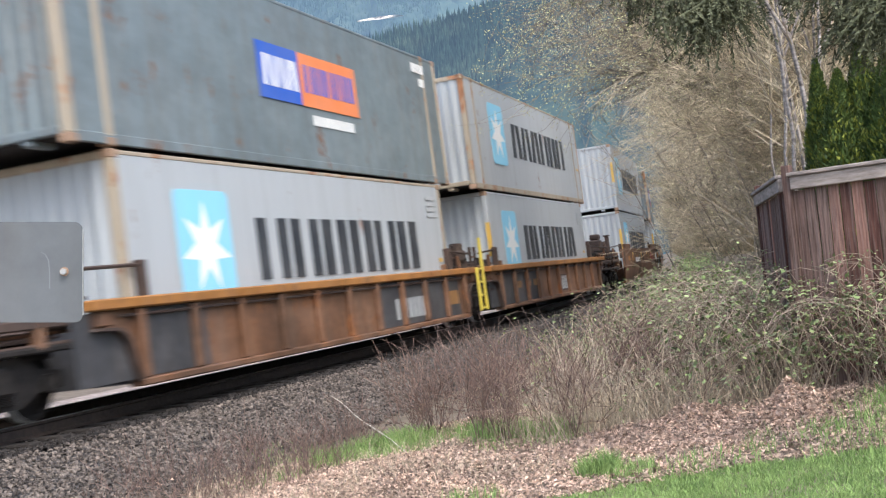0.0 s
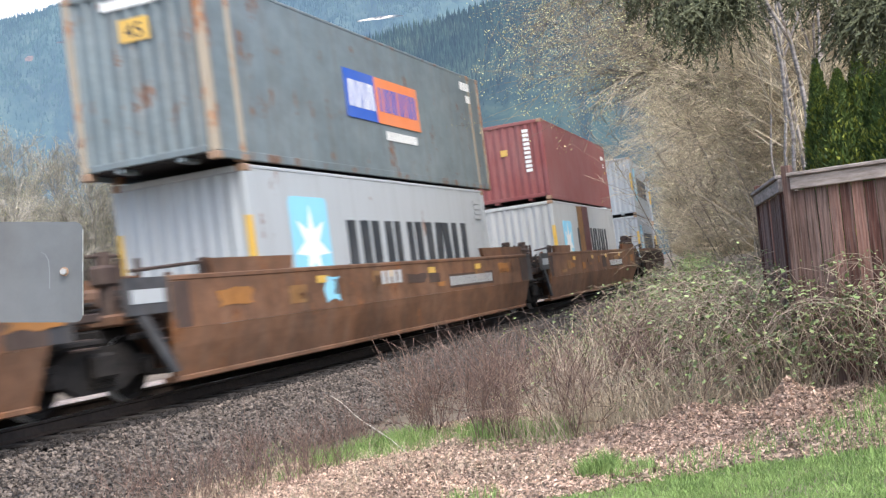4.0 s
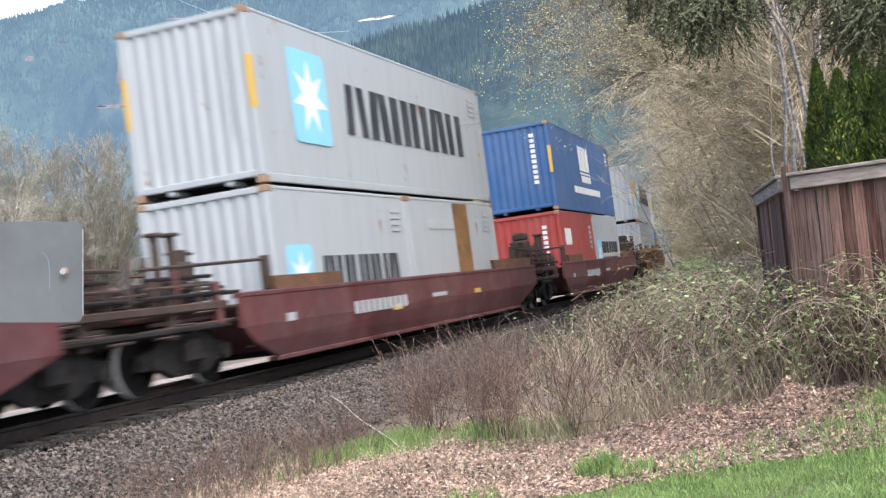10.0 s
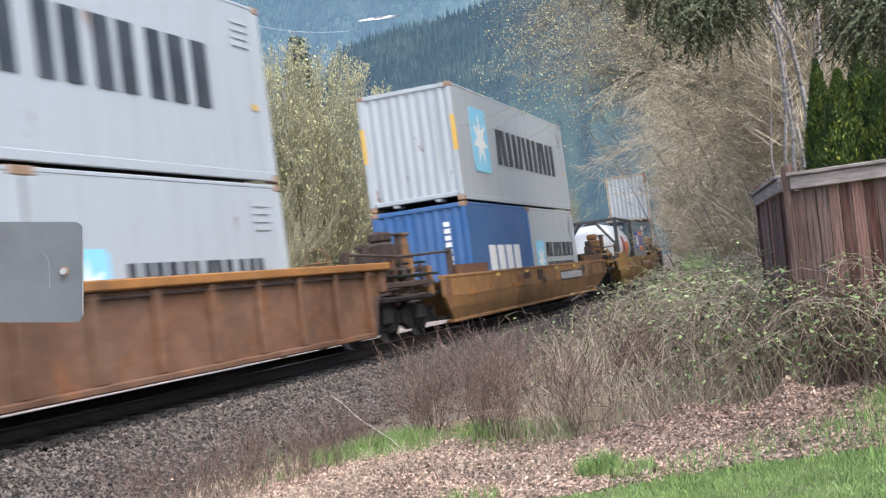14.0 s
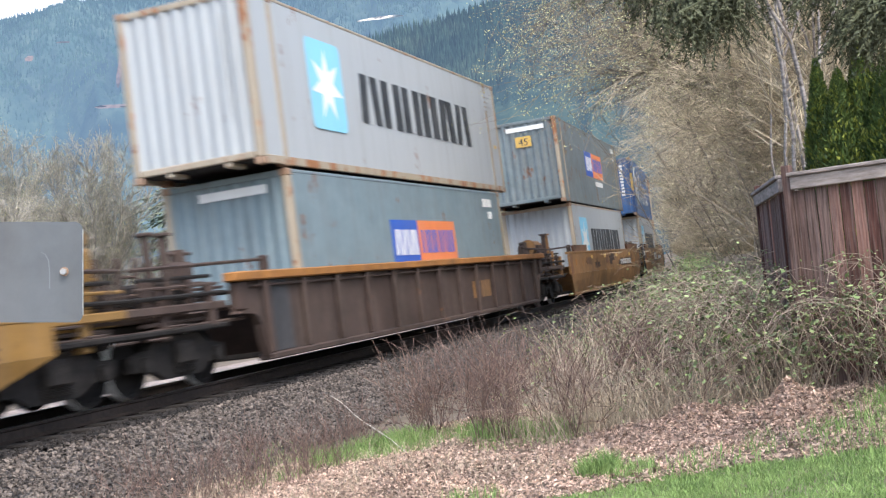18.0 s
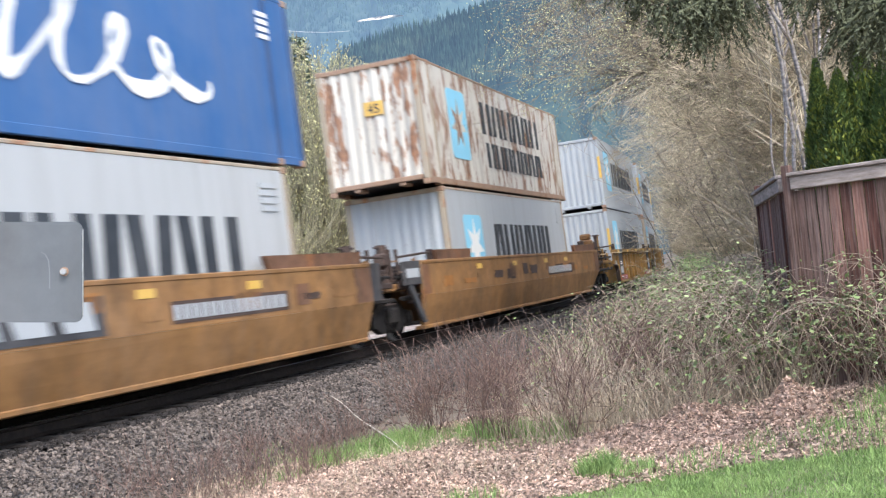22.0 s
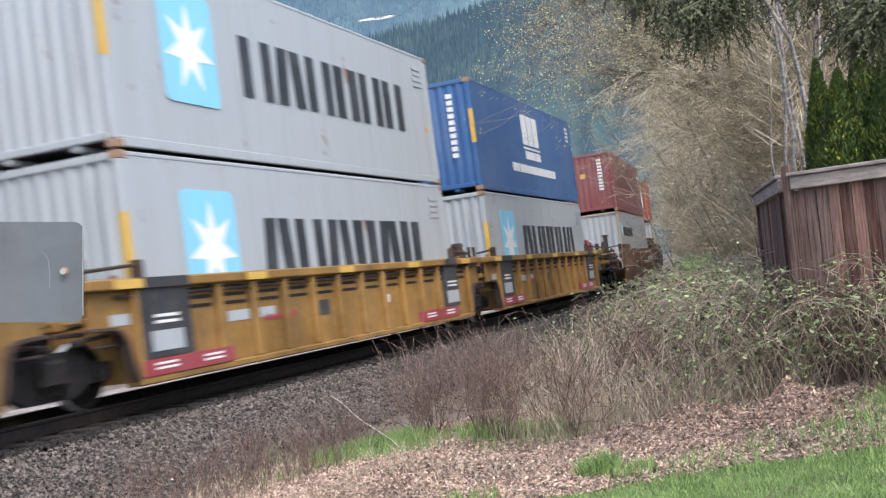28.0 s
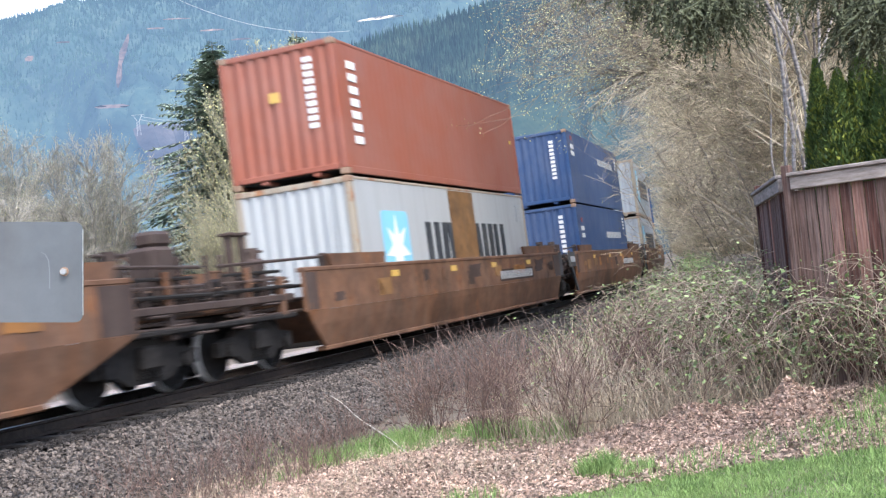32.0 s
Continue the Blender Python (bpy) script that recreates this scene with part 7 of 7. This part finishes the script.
def birch(az, r, h, lean, seed, thick):
    w = Wood(seed)
    rnd = w.r
    q, d, n = Vector((0, 0, -0.3)), Vector((lean, 0.0, 1)).normalized(), 14
    for i in range(n):
        d = (d + Vector((rnd.gauss(0, 0.06), rnd.gauss(0, 0.06), 0.07))).normalized()
        e = q + d * (h / n)
        w.tube(q, e, thick * (1 - 0.05 * i), thick * (1 - 0.05 * (i + 1)))
        if i > 3:
            for _ in range(2):
                a = rnd.random() * 6.283
                w.grow(q.lerp(e, rnd.random()), Vector((math.cos(a), math.sin(a), 0.9)).normalized(), rnd.uniform(0.6, 1.4), 0.012, 1, 0.5, 0.03, 2, 0.12)
        if i == 7:
            a = rnd.choice((-1, 1)) * 0.35
            w.grow(e, (d + Vector((a, 0, 0))).normalized(), h * 0.4, thick * 0.6, 1, 0.4, 0.03, 1, 0.05, 0.3)
        q = e
    put(w.build("birch_tree", "slender birch with peeling white bark", "tree", "white birches behind the fence", M_BIRCH, M_TWIG, None), az, r)


for k, q in enumerate(((17.35, 19.0, 7.5, 0.03, 0.07), (17.15, 19.4, 8.0, -0.04, 0.055), (17.6, 20.2, 7.5, 0.05, 0.06), (16.95, 19.9, 7.2, -0.08, 0.045), (17.9, 20.5, 7.0, 0.06, 0.055), (16.3, 22.0, 6.0, -0.2, 0.035), (18.9, 21.0, 7.0, 0.02, 0.05), (20.3, 22.0, 7.2, 0.05, 0.05))):
    birch(*q[:4], 400 + k, q[4])


def cedar(az, r, h, rad, seed):
    """A columnar cedar that tapers to a point: dense flat sprays in uneven lobes, yellower at the tips."""
    rnd = random.Random(seed)
    x, y = polar(az, r)
    ob = empty("cedar_hedge_tree", "dense bright green columnar cedar behind the fence", "conifer", "cedar hedge", Matrix.Translation((x, y, gz(x, y))))
    part("trunk", MB().cyl((0, 0, -0.2), (0, 0, h * 0.9), 0.06, 0.02, n=6), M_BARK, ob)

    def girth(z):
        t = 1 - z / h
        return rad * min(1.0, 1.8 * t ** 0.8)

    mb, tips = MB(), MB()
    for _ in range(22000):
        z = h * (0.3 + 0.7 * rnd.random())
        a = rnd.random() * 6.283
        lobe = 0.2 * noise.noise(Vector((math.cos(a) * 2.2, math.sin(a) * 2.2, z * 2.6 + seed))) + 0.12 * noise.noise(Vector((math.cos(a) * 6, math.sin(a) * 6, z * 7 + seed)))
        k = rnd.random() ** 0.6
        q = girth(z) * (1 + lobe) * (0.62 + 0.42 * k)
        c = Vector((q * math.cos(a), q * math.sin(a), z))
        s = rnd.uniform(0.02, 0.05)
        u = Vector((math.cos(a) * 0.5 + rnd.gauss(0, 0.4), math.sin(a) * 0.5 + rnd.gauss(0, 0.4), 0.9)).normalized() * s
        w = u.cross(Vector((math.cos(a), math.sin(a), rnd.gauss(0, 0.6)))).normalized() * s * 0.34
        t = tips if k > 0.8 and lobe > -0.02 and rnd.random() < 0.45 else mb
        m = len(t.v)
        t.v += [tuple(c - u), tuple(c + w), tuple(c + u), tuple(c - w)]
        t.f.append((m, m + 1, m + 2, m + 3))
    mb.m = tips.m = [0]
    part("foliage", mb.mesh("foliage", M_CEDAR, False, False), None, ob)["kind"] = "stuff"
    part("tip_foliage", tips.mesh("tip_foliage", M_CEDAR_T, False, False), None, ob, "yellow-green spray tips")["kind"] = "stuff"
    core = MB()
    for i in range(6):
        z0, z1 = h * (0.05 + 0.15 * i), h * (0.2 + 0.15 * i)
        core.cyl((0, 0, z0), (0, 0, z1), girth(z0) * 0.62, girth(z1) * 0.6, n=10, caps=False)
    part("inner_foliage", core, M_CEDAR, ob)


for k, q in enumerate(((18.5, 14.6, 3.3, 0.3), (19.4, 14.2, 3.1, 0.42), (20.5, 14.3, 3.45, 0.4), (21.6, 14.0, 3.25, 0.42), (22.9, 13.6, 3.5, 0.42), (24.3, 13.4, 3.4, 0.42))):
    cedar(*q, 500 + k)

# ---------------------------------------------------------------- spruce boughs that sway
SWAYING = []


def bough(az, el, r, length, heading, droop, seed, phase):
    """A drooping spruce limb with hanging sprays of needles."""
    rnd = random.Random(seed)
    x, y = polar(az, r)
    ob = empty("spruce_bough", "dark green drooping spruce bough with hanging sprays", "bough", "spruce boughs overhead")
    d = Vector((math.cos(heading), math.sin(heading), -droop)).normalized()
    wood, leaf = MB(), MB()
    P = [Vector((0, 0, 0))]
    n = 10
    for i in range(n):
        d = (d + Vector((rnd.gauss(0, 0.06), rnd.gauss(0, 0.06), -0.03 + 0.012 * i))).normalized()
        P.append(P[-1] + d * length / n)
    for i, (p, q) in enumerate(zip(P, P[1:])):
        wood.cyl(p, q, 0.02 * (1 - i / n) + 0.004, 0.02 * (1 - (i + 1) / n) + 0.004, n=5, caps=False)
        for _ in range(7):
            a = p.lerp(q, rnd.random())
            L = rnd.uniform(0.22, 0.68) * (1.1 - 0.5 * i / n)
            dv = Vector((rnd.gauss(0, 0.45), rnd.gauss(0, 0.45), -1)).normalized()
            b = a + dv * L
            wood.cyl(a, b, 0.005, 0.002, n=3, caps=False)
            m = int(L * 115)
            for j in range(m):
                t = (j + rnd.random()) / m
                c = a.lerp(b, t)
                s = rnd.uniform(0.03, 0.06) * (1.15 - 0.5 * t)
                u = (dv * 0.8 + Vector((rnd.gauss(0, 0.7), rnd.gauss(0, 0.7), rnd.gauss(0, 0.3)))).normalized() * s
                w = u.orthogonal().normalized()
                w.rotate(Matrix.Rotation(rnd.random() * 6.28, 3, u.normalized()))
                w *= s * 0.17
                k = len(leaf.v)
                leaf.v += [tuple(c), tuple(c + u * 0.5 + w), tuple(c + u), tuple(c + u * 0.5 - w)]
                leaf.f.append((k, k + 1, k + 2, k + 3))
    leaf.m = [0]
    part("limb", wood, M_NEEDLE, ob)
    part("needles", leaf.mesh("needles", M_NEEDLE, False, False), None, ob)["kind"] = "stuff"
    SWAYING.append((ob, Matrix.Translation((x, y, 1.03 + r * math.tan(radians(el)))), phase, seed))
    return ob


for k, q in enumerate(((25.2, 11.6, 8.6, 0.8, 3.1, 0.25), (13.9, 15.3, 9.2, 1.0, 3.1, 0.1), (18.0, 14.6, 9.6, 0.9, 3.1, 0.4), (24.8, 13.2, 8.8, 0.9, 3.1, 0.5), (16.2, 14.6, 9.0, 0.9, 3.2, 0.5), (15.6, 13.6, 8.8, 0.6, 3.3, 0.6), (14.6, 14.9, 9.2, 0.85, 3.1, 0.12), (24.2, 14.2, 8.4, 0.95, 3.0, 0.3), (22.7, 12.8, 8.2, 0.55, 3.1, 0.6), (21.4, 14.5, 8.6, 0.55, 3.2, 0.6), (18.8, 15.3, 9.0, 0.8, 3.1, 0.15), (25.0, 11.9, 8.0, 0.6, 2.9, 0.4), (14.9, 13.9, 9.4, 0.5, 3.2, 0.7), (23.4, 15.0, 8.8, 0.9, 3.1, 0.2))):
    bough(*q, 600 + k, k * 0.9)


def sway():
    for ob, m, ph, sd in SWAYING:
        rows = []
        for k in range(65):
            t = k * 0.5
            a = 1.3 * math.sin(1.9 * t + ph) + 0.8 * math.sin(3.1 * t + 2 * ph)
            b = 1.0 * math.sin(1.5 * t + 1.7 * ph)
            rows.append((t, m @ pose(0, 0, 0, b, a, 0.6 * a)))
        walk(ob, rows)


# a pale fallen stick and the trailing vine on the fence
M_STICK = surf("bleached_stick", (0.45, 0.4, 0.33), (0.62, 0.57, 0.48), 12, 0.8, bumps=0)
pa, pb = Vector((-1.83, 17.03, -0.3)), Vector((-0.469, 11.54, -0.57))
mb = MB()
for k in range(9):
    q = pa.lerp(pb, k / 8) + Vector((0.02 * math.sin(k * 1.3), 0, 0))
    q.z = max(q.z, gz(q.x, q.y) + 0.01)
    mb.v += [(q.x + 0.008 * math.cos(a), q.y, q.z + 0.008 * math.sin(a)) for a in (0, 1.257, 2.513, 3.77, 5.027)]
mb.f = [(k * 5 + i, k * 5 + (i + 1) % 5, k * 5 + 5 + (i + 1) % 5, k * 5 + 5 + i) for k in range(8) for i in range(5)]
mb.m = [0]
tagged(new("fallen_stick", mb.mesh("fallen_stick", M_STICK)), "long pale bleached stick lying over the grass", "stick")


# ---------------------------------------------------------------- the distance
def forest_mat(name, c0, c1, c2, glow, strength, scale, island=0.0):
    """Far slopes; the distance haze is put in as an even glow of the material."""
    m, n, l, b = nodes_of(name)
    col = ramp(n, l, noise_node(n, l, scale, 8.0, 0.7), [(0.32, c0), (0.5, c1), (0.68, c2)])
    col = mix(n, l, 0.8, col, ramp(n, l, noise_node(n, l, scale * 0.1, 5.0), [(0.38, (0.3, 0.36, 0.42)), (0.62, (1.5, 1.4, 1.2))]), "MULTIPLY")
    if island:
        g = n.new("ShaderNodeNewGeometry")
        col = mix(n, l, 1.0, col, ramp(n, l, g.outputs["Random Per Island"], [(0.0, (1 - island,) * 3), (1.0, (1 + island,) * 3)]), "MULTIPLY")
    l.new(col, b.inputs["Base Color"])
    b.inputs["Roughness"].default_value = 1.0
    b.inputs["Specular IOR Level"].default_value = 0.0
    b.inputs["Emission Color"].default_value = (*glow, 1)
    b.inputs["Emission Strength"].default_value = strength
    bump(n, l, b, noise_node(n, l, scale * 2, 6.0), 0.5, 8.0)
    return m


# Blue of the distance haze, given off by the materials below.
HAZE_GLOW = (0.275, 0.392, 0.61)
M_FAR = forest_mat("far_forest", (0.02, 0.042, 0.036), (0.038, 0.062, 0.05), (0.07, 0.095, 0.07), HAZE_GLOW, 0.385, 0.014)
M_FARTREE = forest_mat("far_conifer", (0.012, 0.03, 0.026), (0.024, 0.048, 0.038), (0.05, 0.08, 0.058), HAZE_GLOW, 0.36, 0.004, 0.3)
M_MID = forest_mat("ridge_forest", (0.014, 0.03, 0.024), (0.03, 0.05, 0.036), (0.06, 0.078, 0.05), HAZE_GLOW, 0.205, 0.02)
M_MIDTREE = forest_mat("ridge_conifer", (0.01, 0.022, 0.018), (0.022, 0.04, 0.031), (0.05, 0.07, 0.048), HAZE_GLOW, 0.19, 0.008, 0.6)
# White with an added glow, for snow patches and the bright sky strip.
M_WHITE_GLOW = forest_mat("far_white_glow", (0.8, 0.82, 0.85), (0.85, 0.86, 0.88), (0.9, 0.9, 0.9), (0.9, 0.93, 1.0), 0.25, 0.01)
# Clearings and roads, with the same distance haze put in as glow.
M_PALE = forest_mat("pale_clearing", (0.2, 0.17, 0.15), (0.5, 0.45, 0.42), (0.75, 0.7, 0.66), HAZE_GLOW, 0.25, 0.06)
M_LOG = forest_mat("logged_slope", (0.06, 0.05, 0.055), (0.09, 0.075, 0.078), (0.13, 0.11, 0.11), HAZE_GLOW, 0.32, 0.02)
M_CUT = forest_mat("bare_slope", (0.1, 0.07, 0.065), (0.16, 0.115, 0.105), (0.24, 0.18, 0.165), HAZE_GLOW, 0.27, 0.03)


def interp(x, xs, ys):
    return float(np.interp(x, xs, ys))


def slope(az, r, near, far, base, top_el, curve=1.3):
    """Height of a mountain flank at an azimuth in degrees and a distance."""
    f = max(0.0, min(1.0, (r - near) / (far - near)))
    h = far * math.tan(radians(top_el))
    p = Vector((az * 0.12, r * 0.0011, 0.3))
    n1 = noise.fractal(p, 1.0, 2.0, 5)
    n2 = noise.fractal(p * 4.3, 1.0, 2.0, 4)
    n3 = 1 - abs(noise.noise(Vector((az * 0.45 + r * 0.0004, r * 0.0007, 4.1)))) * 2
    n4 = noise.noise(Vector((az * 3.1, r * 0.006, 8.2)))
    mound = math.sin(math.pi * min(1, f * 0.95 + 0.05)) ** 0.8
    return base + (h - base) * f ** curve + (n1 * 0.14 + n2 * 0.05 + n3 * 0.05 + n4 * 0.012) * h * mound


def far_top(az):
    return interp(az, [-60, -30, -20.5, -17, -13, -8, -2, 8, 30, 60], [10, 12, 14.2, 14.9, 15.3, 16.2, 17.0, 16.5, 14, 10]) + 0.25 * noise.noise(Vector((az * 1.3, 2, 7)))


def mid_top(az):
    return interp(az, [-9, -6, -4.2, -2.2, 0, 2.5, 4.6, 8, 14, 30, 60], [6.0, 9.5, 11.9, 12.6, 13.0, 13.4, 13.9, 15.0, 16, 14, 10])


def flank(name, azs, rs, near, far, base, top, curve, mat, label):
    P = []
    for a in azs:
        for r in rs:
            z = slope(a, r, near, far, base, top(a), curve)
            P.append((r * math.sin(radians(a)), r * math.cos(radians(a)), z))
    n = len(rs)
    F = [(i * n + k, (i + 1) * n + k, (i + 1) * n + k + 1, i * n + k + 1) for i in range(len(azs) - 1) for k in range(n - 1)]
    ob = new(name, MB().add(P, F).mesh(name, mat, True, False))
    return tagged(ob, label, "mountain", kind="structure")


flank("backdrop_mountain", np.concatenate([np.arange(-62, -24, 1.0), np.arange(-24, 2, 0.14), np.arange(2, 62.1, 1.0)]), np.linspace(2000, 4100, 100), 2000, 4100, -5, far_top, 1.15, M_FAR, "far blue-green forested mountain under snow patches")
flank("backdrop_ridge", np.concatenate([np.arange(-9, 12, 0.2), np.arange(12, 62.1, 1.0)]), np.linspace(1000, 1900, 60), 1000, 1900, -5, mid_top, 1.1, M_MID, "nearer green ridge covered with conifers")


def conifers(name, count, az0, az1, near, far, top, curve, h0, h1, mat, seed, label, lie=0.6):
    """Thousands of small firs over a far slope, as one mesh."""
    rnd = random.Random(seed)
    mb = MB()
    for _ in range(count):
        a = rnd.uniform(az0, az1)
        r = near + (far - near) * rnd.random() ** lie
        z = slope(a, r, near, far, -5, top(a), curve)
        x, y = r * math.sin(radians(a)), r * math.cos(radians(a))
        h = rnd.uniform(h0, h1)
        w = h * rnd.uniform(0.13, 0.2)
        t = rnd.random() * 6
        P = [(x + w * math.cos(t + k * 1.257), y + w * math.sin(t + k * 1.257), z - 2) for k in range(5)] + [(x, y, z + h)]
        mb.add(P, [(k, (k + 1) % 5, 5) for k in range(5)])
    return tagged(new(name, mb.mesh(name, mat, False, False)), label, "forest", kind="stuff")


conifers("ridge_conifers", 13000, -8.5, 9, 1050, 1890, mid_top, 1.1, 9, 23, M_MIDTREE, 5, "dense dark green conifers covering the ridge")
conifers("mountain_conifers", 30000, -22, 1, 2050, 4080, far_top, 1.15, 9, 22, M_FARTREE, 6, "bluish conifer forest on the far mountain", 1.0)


def on_flank(az, el, near, far, top, curve):
    """Distance at which a flank shows at that elevation."""
    r = near
    while r < far:
        if math.degrees(math.atan2(slope(az, r, near, far, -5, top(az), curve) - 1, r)) > el:
            break
        r += 10
    return r


def strip(name, pts, half, mat, label, lift=2):
    """A bare strip laid over the far flank; pts: azimuth, elevation, half width in degrees."""
    P = []
    for az, el, w in pts:
        for sg in (-1, -0.3, 0.4, 1):
            a = az + sg * w * (1 + 0.3 * noise.noise(Vector((az * 9, el * 7, sg))))
            r = on_flank(a, el, 2000, 4100, far_top, 1.15) - 90
            P.append((r * math.sin(radians(a)), r * math.cos(radians(a)), 1 + r * math.tan(radians(el)) + lift))
    n = len(pts)
    F = [(i * 4 + k, i * 4 + k + 1, i * 4 + 5 + k, i * 4 + 4 + k) for i in range(n - 1) for k in range(3)]
    return tagged(new(name, MB().add(P, F).mesh(name, mat, False, False)), label, "clearing", kind="structure")


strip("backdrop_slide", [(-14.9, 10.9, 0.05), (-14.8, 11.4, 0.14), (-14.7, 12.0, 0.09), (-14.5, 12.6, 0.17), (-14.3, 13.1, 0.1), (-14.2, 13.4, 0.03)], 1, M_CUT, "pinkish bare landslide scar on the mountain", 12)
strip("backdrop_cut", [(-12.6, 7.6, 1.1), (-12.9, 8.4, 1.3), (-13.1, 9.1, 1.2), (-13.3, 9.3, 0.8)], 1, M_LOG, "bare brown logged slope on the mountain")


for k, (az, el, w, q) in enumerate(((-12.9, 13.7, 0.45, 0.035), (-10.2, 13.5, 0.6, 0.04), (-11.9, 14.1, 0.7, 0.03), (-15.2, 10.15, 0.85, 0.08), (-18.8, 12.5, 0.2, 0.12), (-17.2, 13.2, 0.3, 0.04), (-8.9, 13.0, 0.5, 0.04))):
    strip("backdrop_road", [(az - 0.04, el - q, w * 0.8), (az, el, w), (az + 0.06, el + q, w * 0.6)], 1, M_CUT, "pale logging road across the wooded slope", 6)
# Glowing white slope added in place of the bright sky above the skyline.
flank("backdrop_peak", np.arange(-40, 12.1, 1.0), np.linspace(4150, 4700, 8), 4150, 4700, 600, lambda a: 17.5, 1.0, M_WHITE_GLOW, "glowing white slope in place of the bright sky above the mountain")


def snow(name, az, el, w, h, seed):
    rnd = random.Random(seed)
    r = 4040
    P = []
    n = 18
    for k in range(n):
        q = rnd.uniform(0.6, 1.0)
        a, e = az + w * q * math.cos(k * math.tau / n), el + h * q * math.sin(k * math.tau / n)
        P.append((r * math.sin(radians(a)), r * math.cos(radians(a)), r * math.tan(radians(e)) + 1))
    P.append((r * math.sin(radians(az)), (r - 3) * math.cos(radians(az)), r * math.tan(radians(el)) + 1))
    tagged(new(name, MB().add(P, [(k, (k + 1) % n, n) for k in range(n)]).mesh(name, M_WHITE_GLOW, False, False)), "bright snow patch high on the mountain", "snow", "snow patches", "structure")


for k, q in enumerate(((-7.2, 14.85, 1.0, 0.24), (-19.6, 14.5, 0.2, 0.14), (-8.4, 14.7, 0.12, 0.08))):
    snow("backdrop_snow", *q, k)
r_ = 3300
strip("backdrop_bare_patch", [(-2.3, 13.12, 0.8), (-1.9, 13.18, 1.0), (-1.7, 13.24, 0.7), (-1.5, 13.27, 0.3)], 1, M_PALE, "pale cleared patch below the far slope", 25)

M_WIRE = surf("cable_aluminium", (0.36, 0.38, 0.41), (0.46, 0.48, 0.5), 5, 0.6, bumps=0)


def far_at(az, el, r):
    return Vector((r * math.sin(radians(az)), r * math.cos(radians(az)), 1.0 + r * math.tan(radians(el))))


def pylon(az, el0, el1, r):
    ob = empty("power_pylon", "pale steel lattice power pylon on the far slope", "pylon", "power pylons", Matrix.Translation(far_at(az, el0, r)))
    h = r * (math.tan(radians(el1)) - math.tan(radians(el0)))
    w = h * 0.12
    for sx in (-1, 1):
        part("leg", MB().cyl((sx * w, 0, -8), (sx * w * 0.5, 0, h * 0.6), 0.45, n=4), M_WIRE, ob)
        part("mast", MB().cyl((sx * w * 0.5, 0, h * 0.6), (sx * w * 2.2, 0, h * 0.95), 0.45, n=4), M_WIRE, ob)
    part("cross_arm", MB().cyl((-w * 3, 0, h * 0.95), (w * 3, 0, h * 0.95), 0.45, n=4), M_WIRE, ob)
    for k in range(4):
        z0, z1 = h * 0.15 * k, h * 0.15 * (k + 1)
        part("brace", MB().cyl((-w, 0, z0), (w * 0.8, 0, z1), 0.4, n=4), M_WIRE, ob)


pylon(-14.1, 9.05, 9.85, 2150)
pylon(-11.9, 8.6, 9.35, 2150)


def cable(name, pts, r, th, label):
    mb = MB()
    P = [far_at(a, e, r) for a, e in pts]
    for p in P:
        mb.v += [(p.x + th * math.cos(q), p.y, p.z + th * math.sin(q)) for q in (0, 1.571, 3.142, 4.712)]
    mb.f = [(k * 4 + i, k * 4 + (i + 1) % 4, k * 4 + 4 + (i + 1) % 4, k * 4 + 4 + i) for k in range(len(P) - 1) for i in range(4)]
    mb.m = [0]
    tagged(new(name, mb.mesh(name, M_WIRE, False, False)), label, "cable", "power cables")


cable("power_cable", [(-12.0 + 0.7 * k, 15.2 - 0.36 * k + 0.0135 * k * k * 1.15) for k in range(13)], 1900, 0.42, "pale power cable hanging across the valley")
for dz in (0, 0.16):
    cable("power_cable", [(-14.0 + 0.3 * k, 9.75 - dz - 0.09 * k + 0.006 * k * k) for k in range(9)], 2120, 0.3, "pale power cable between the pylons")

motions()
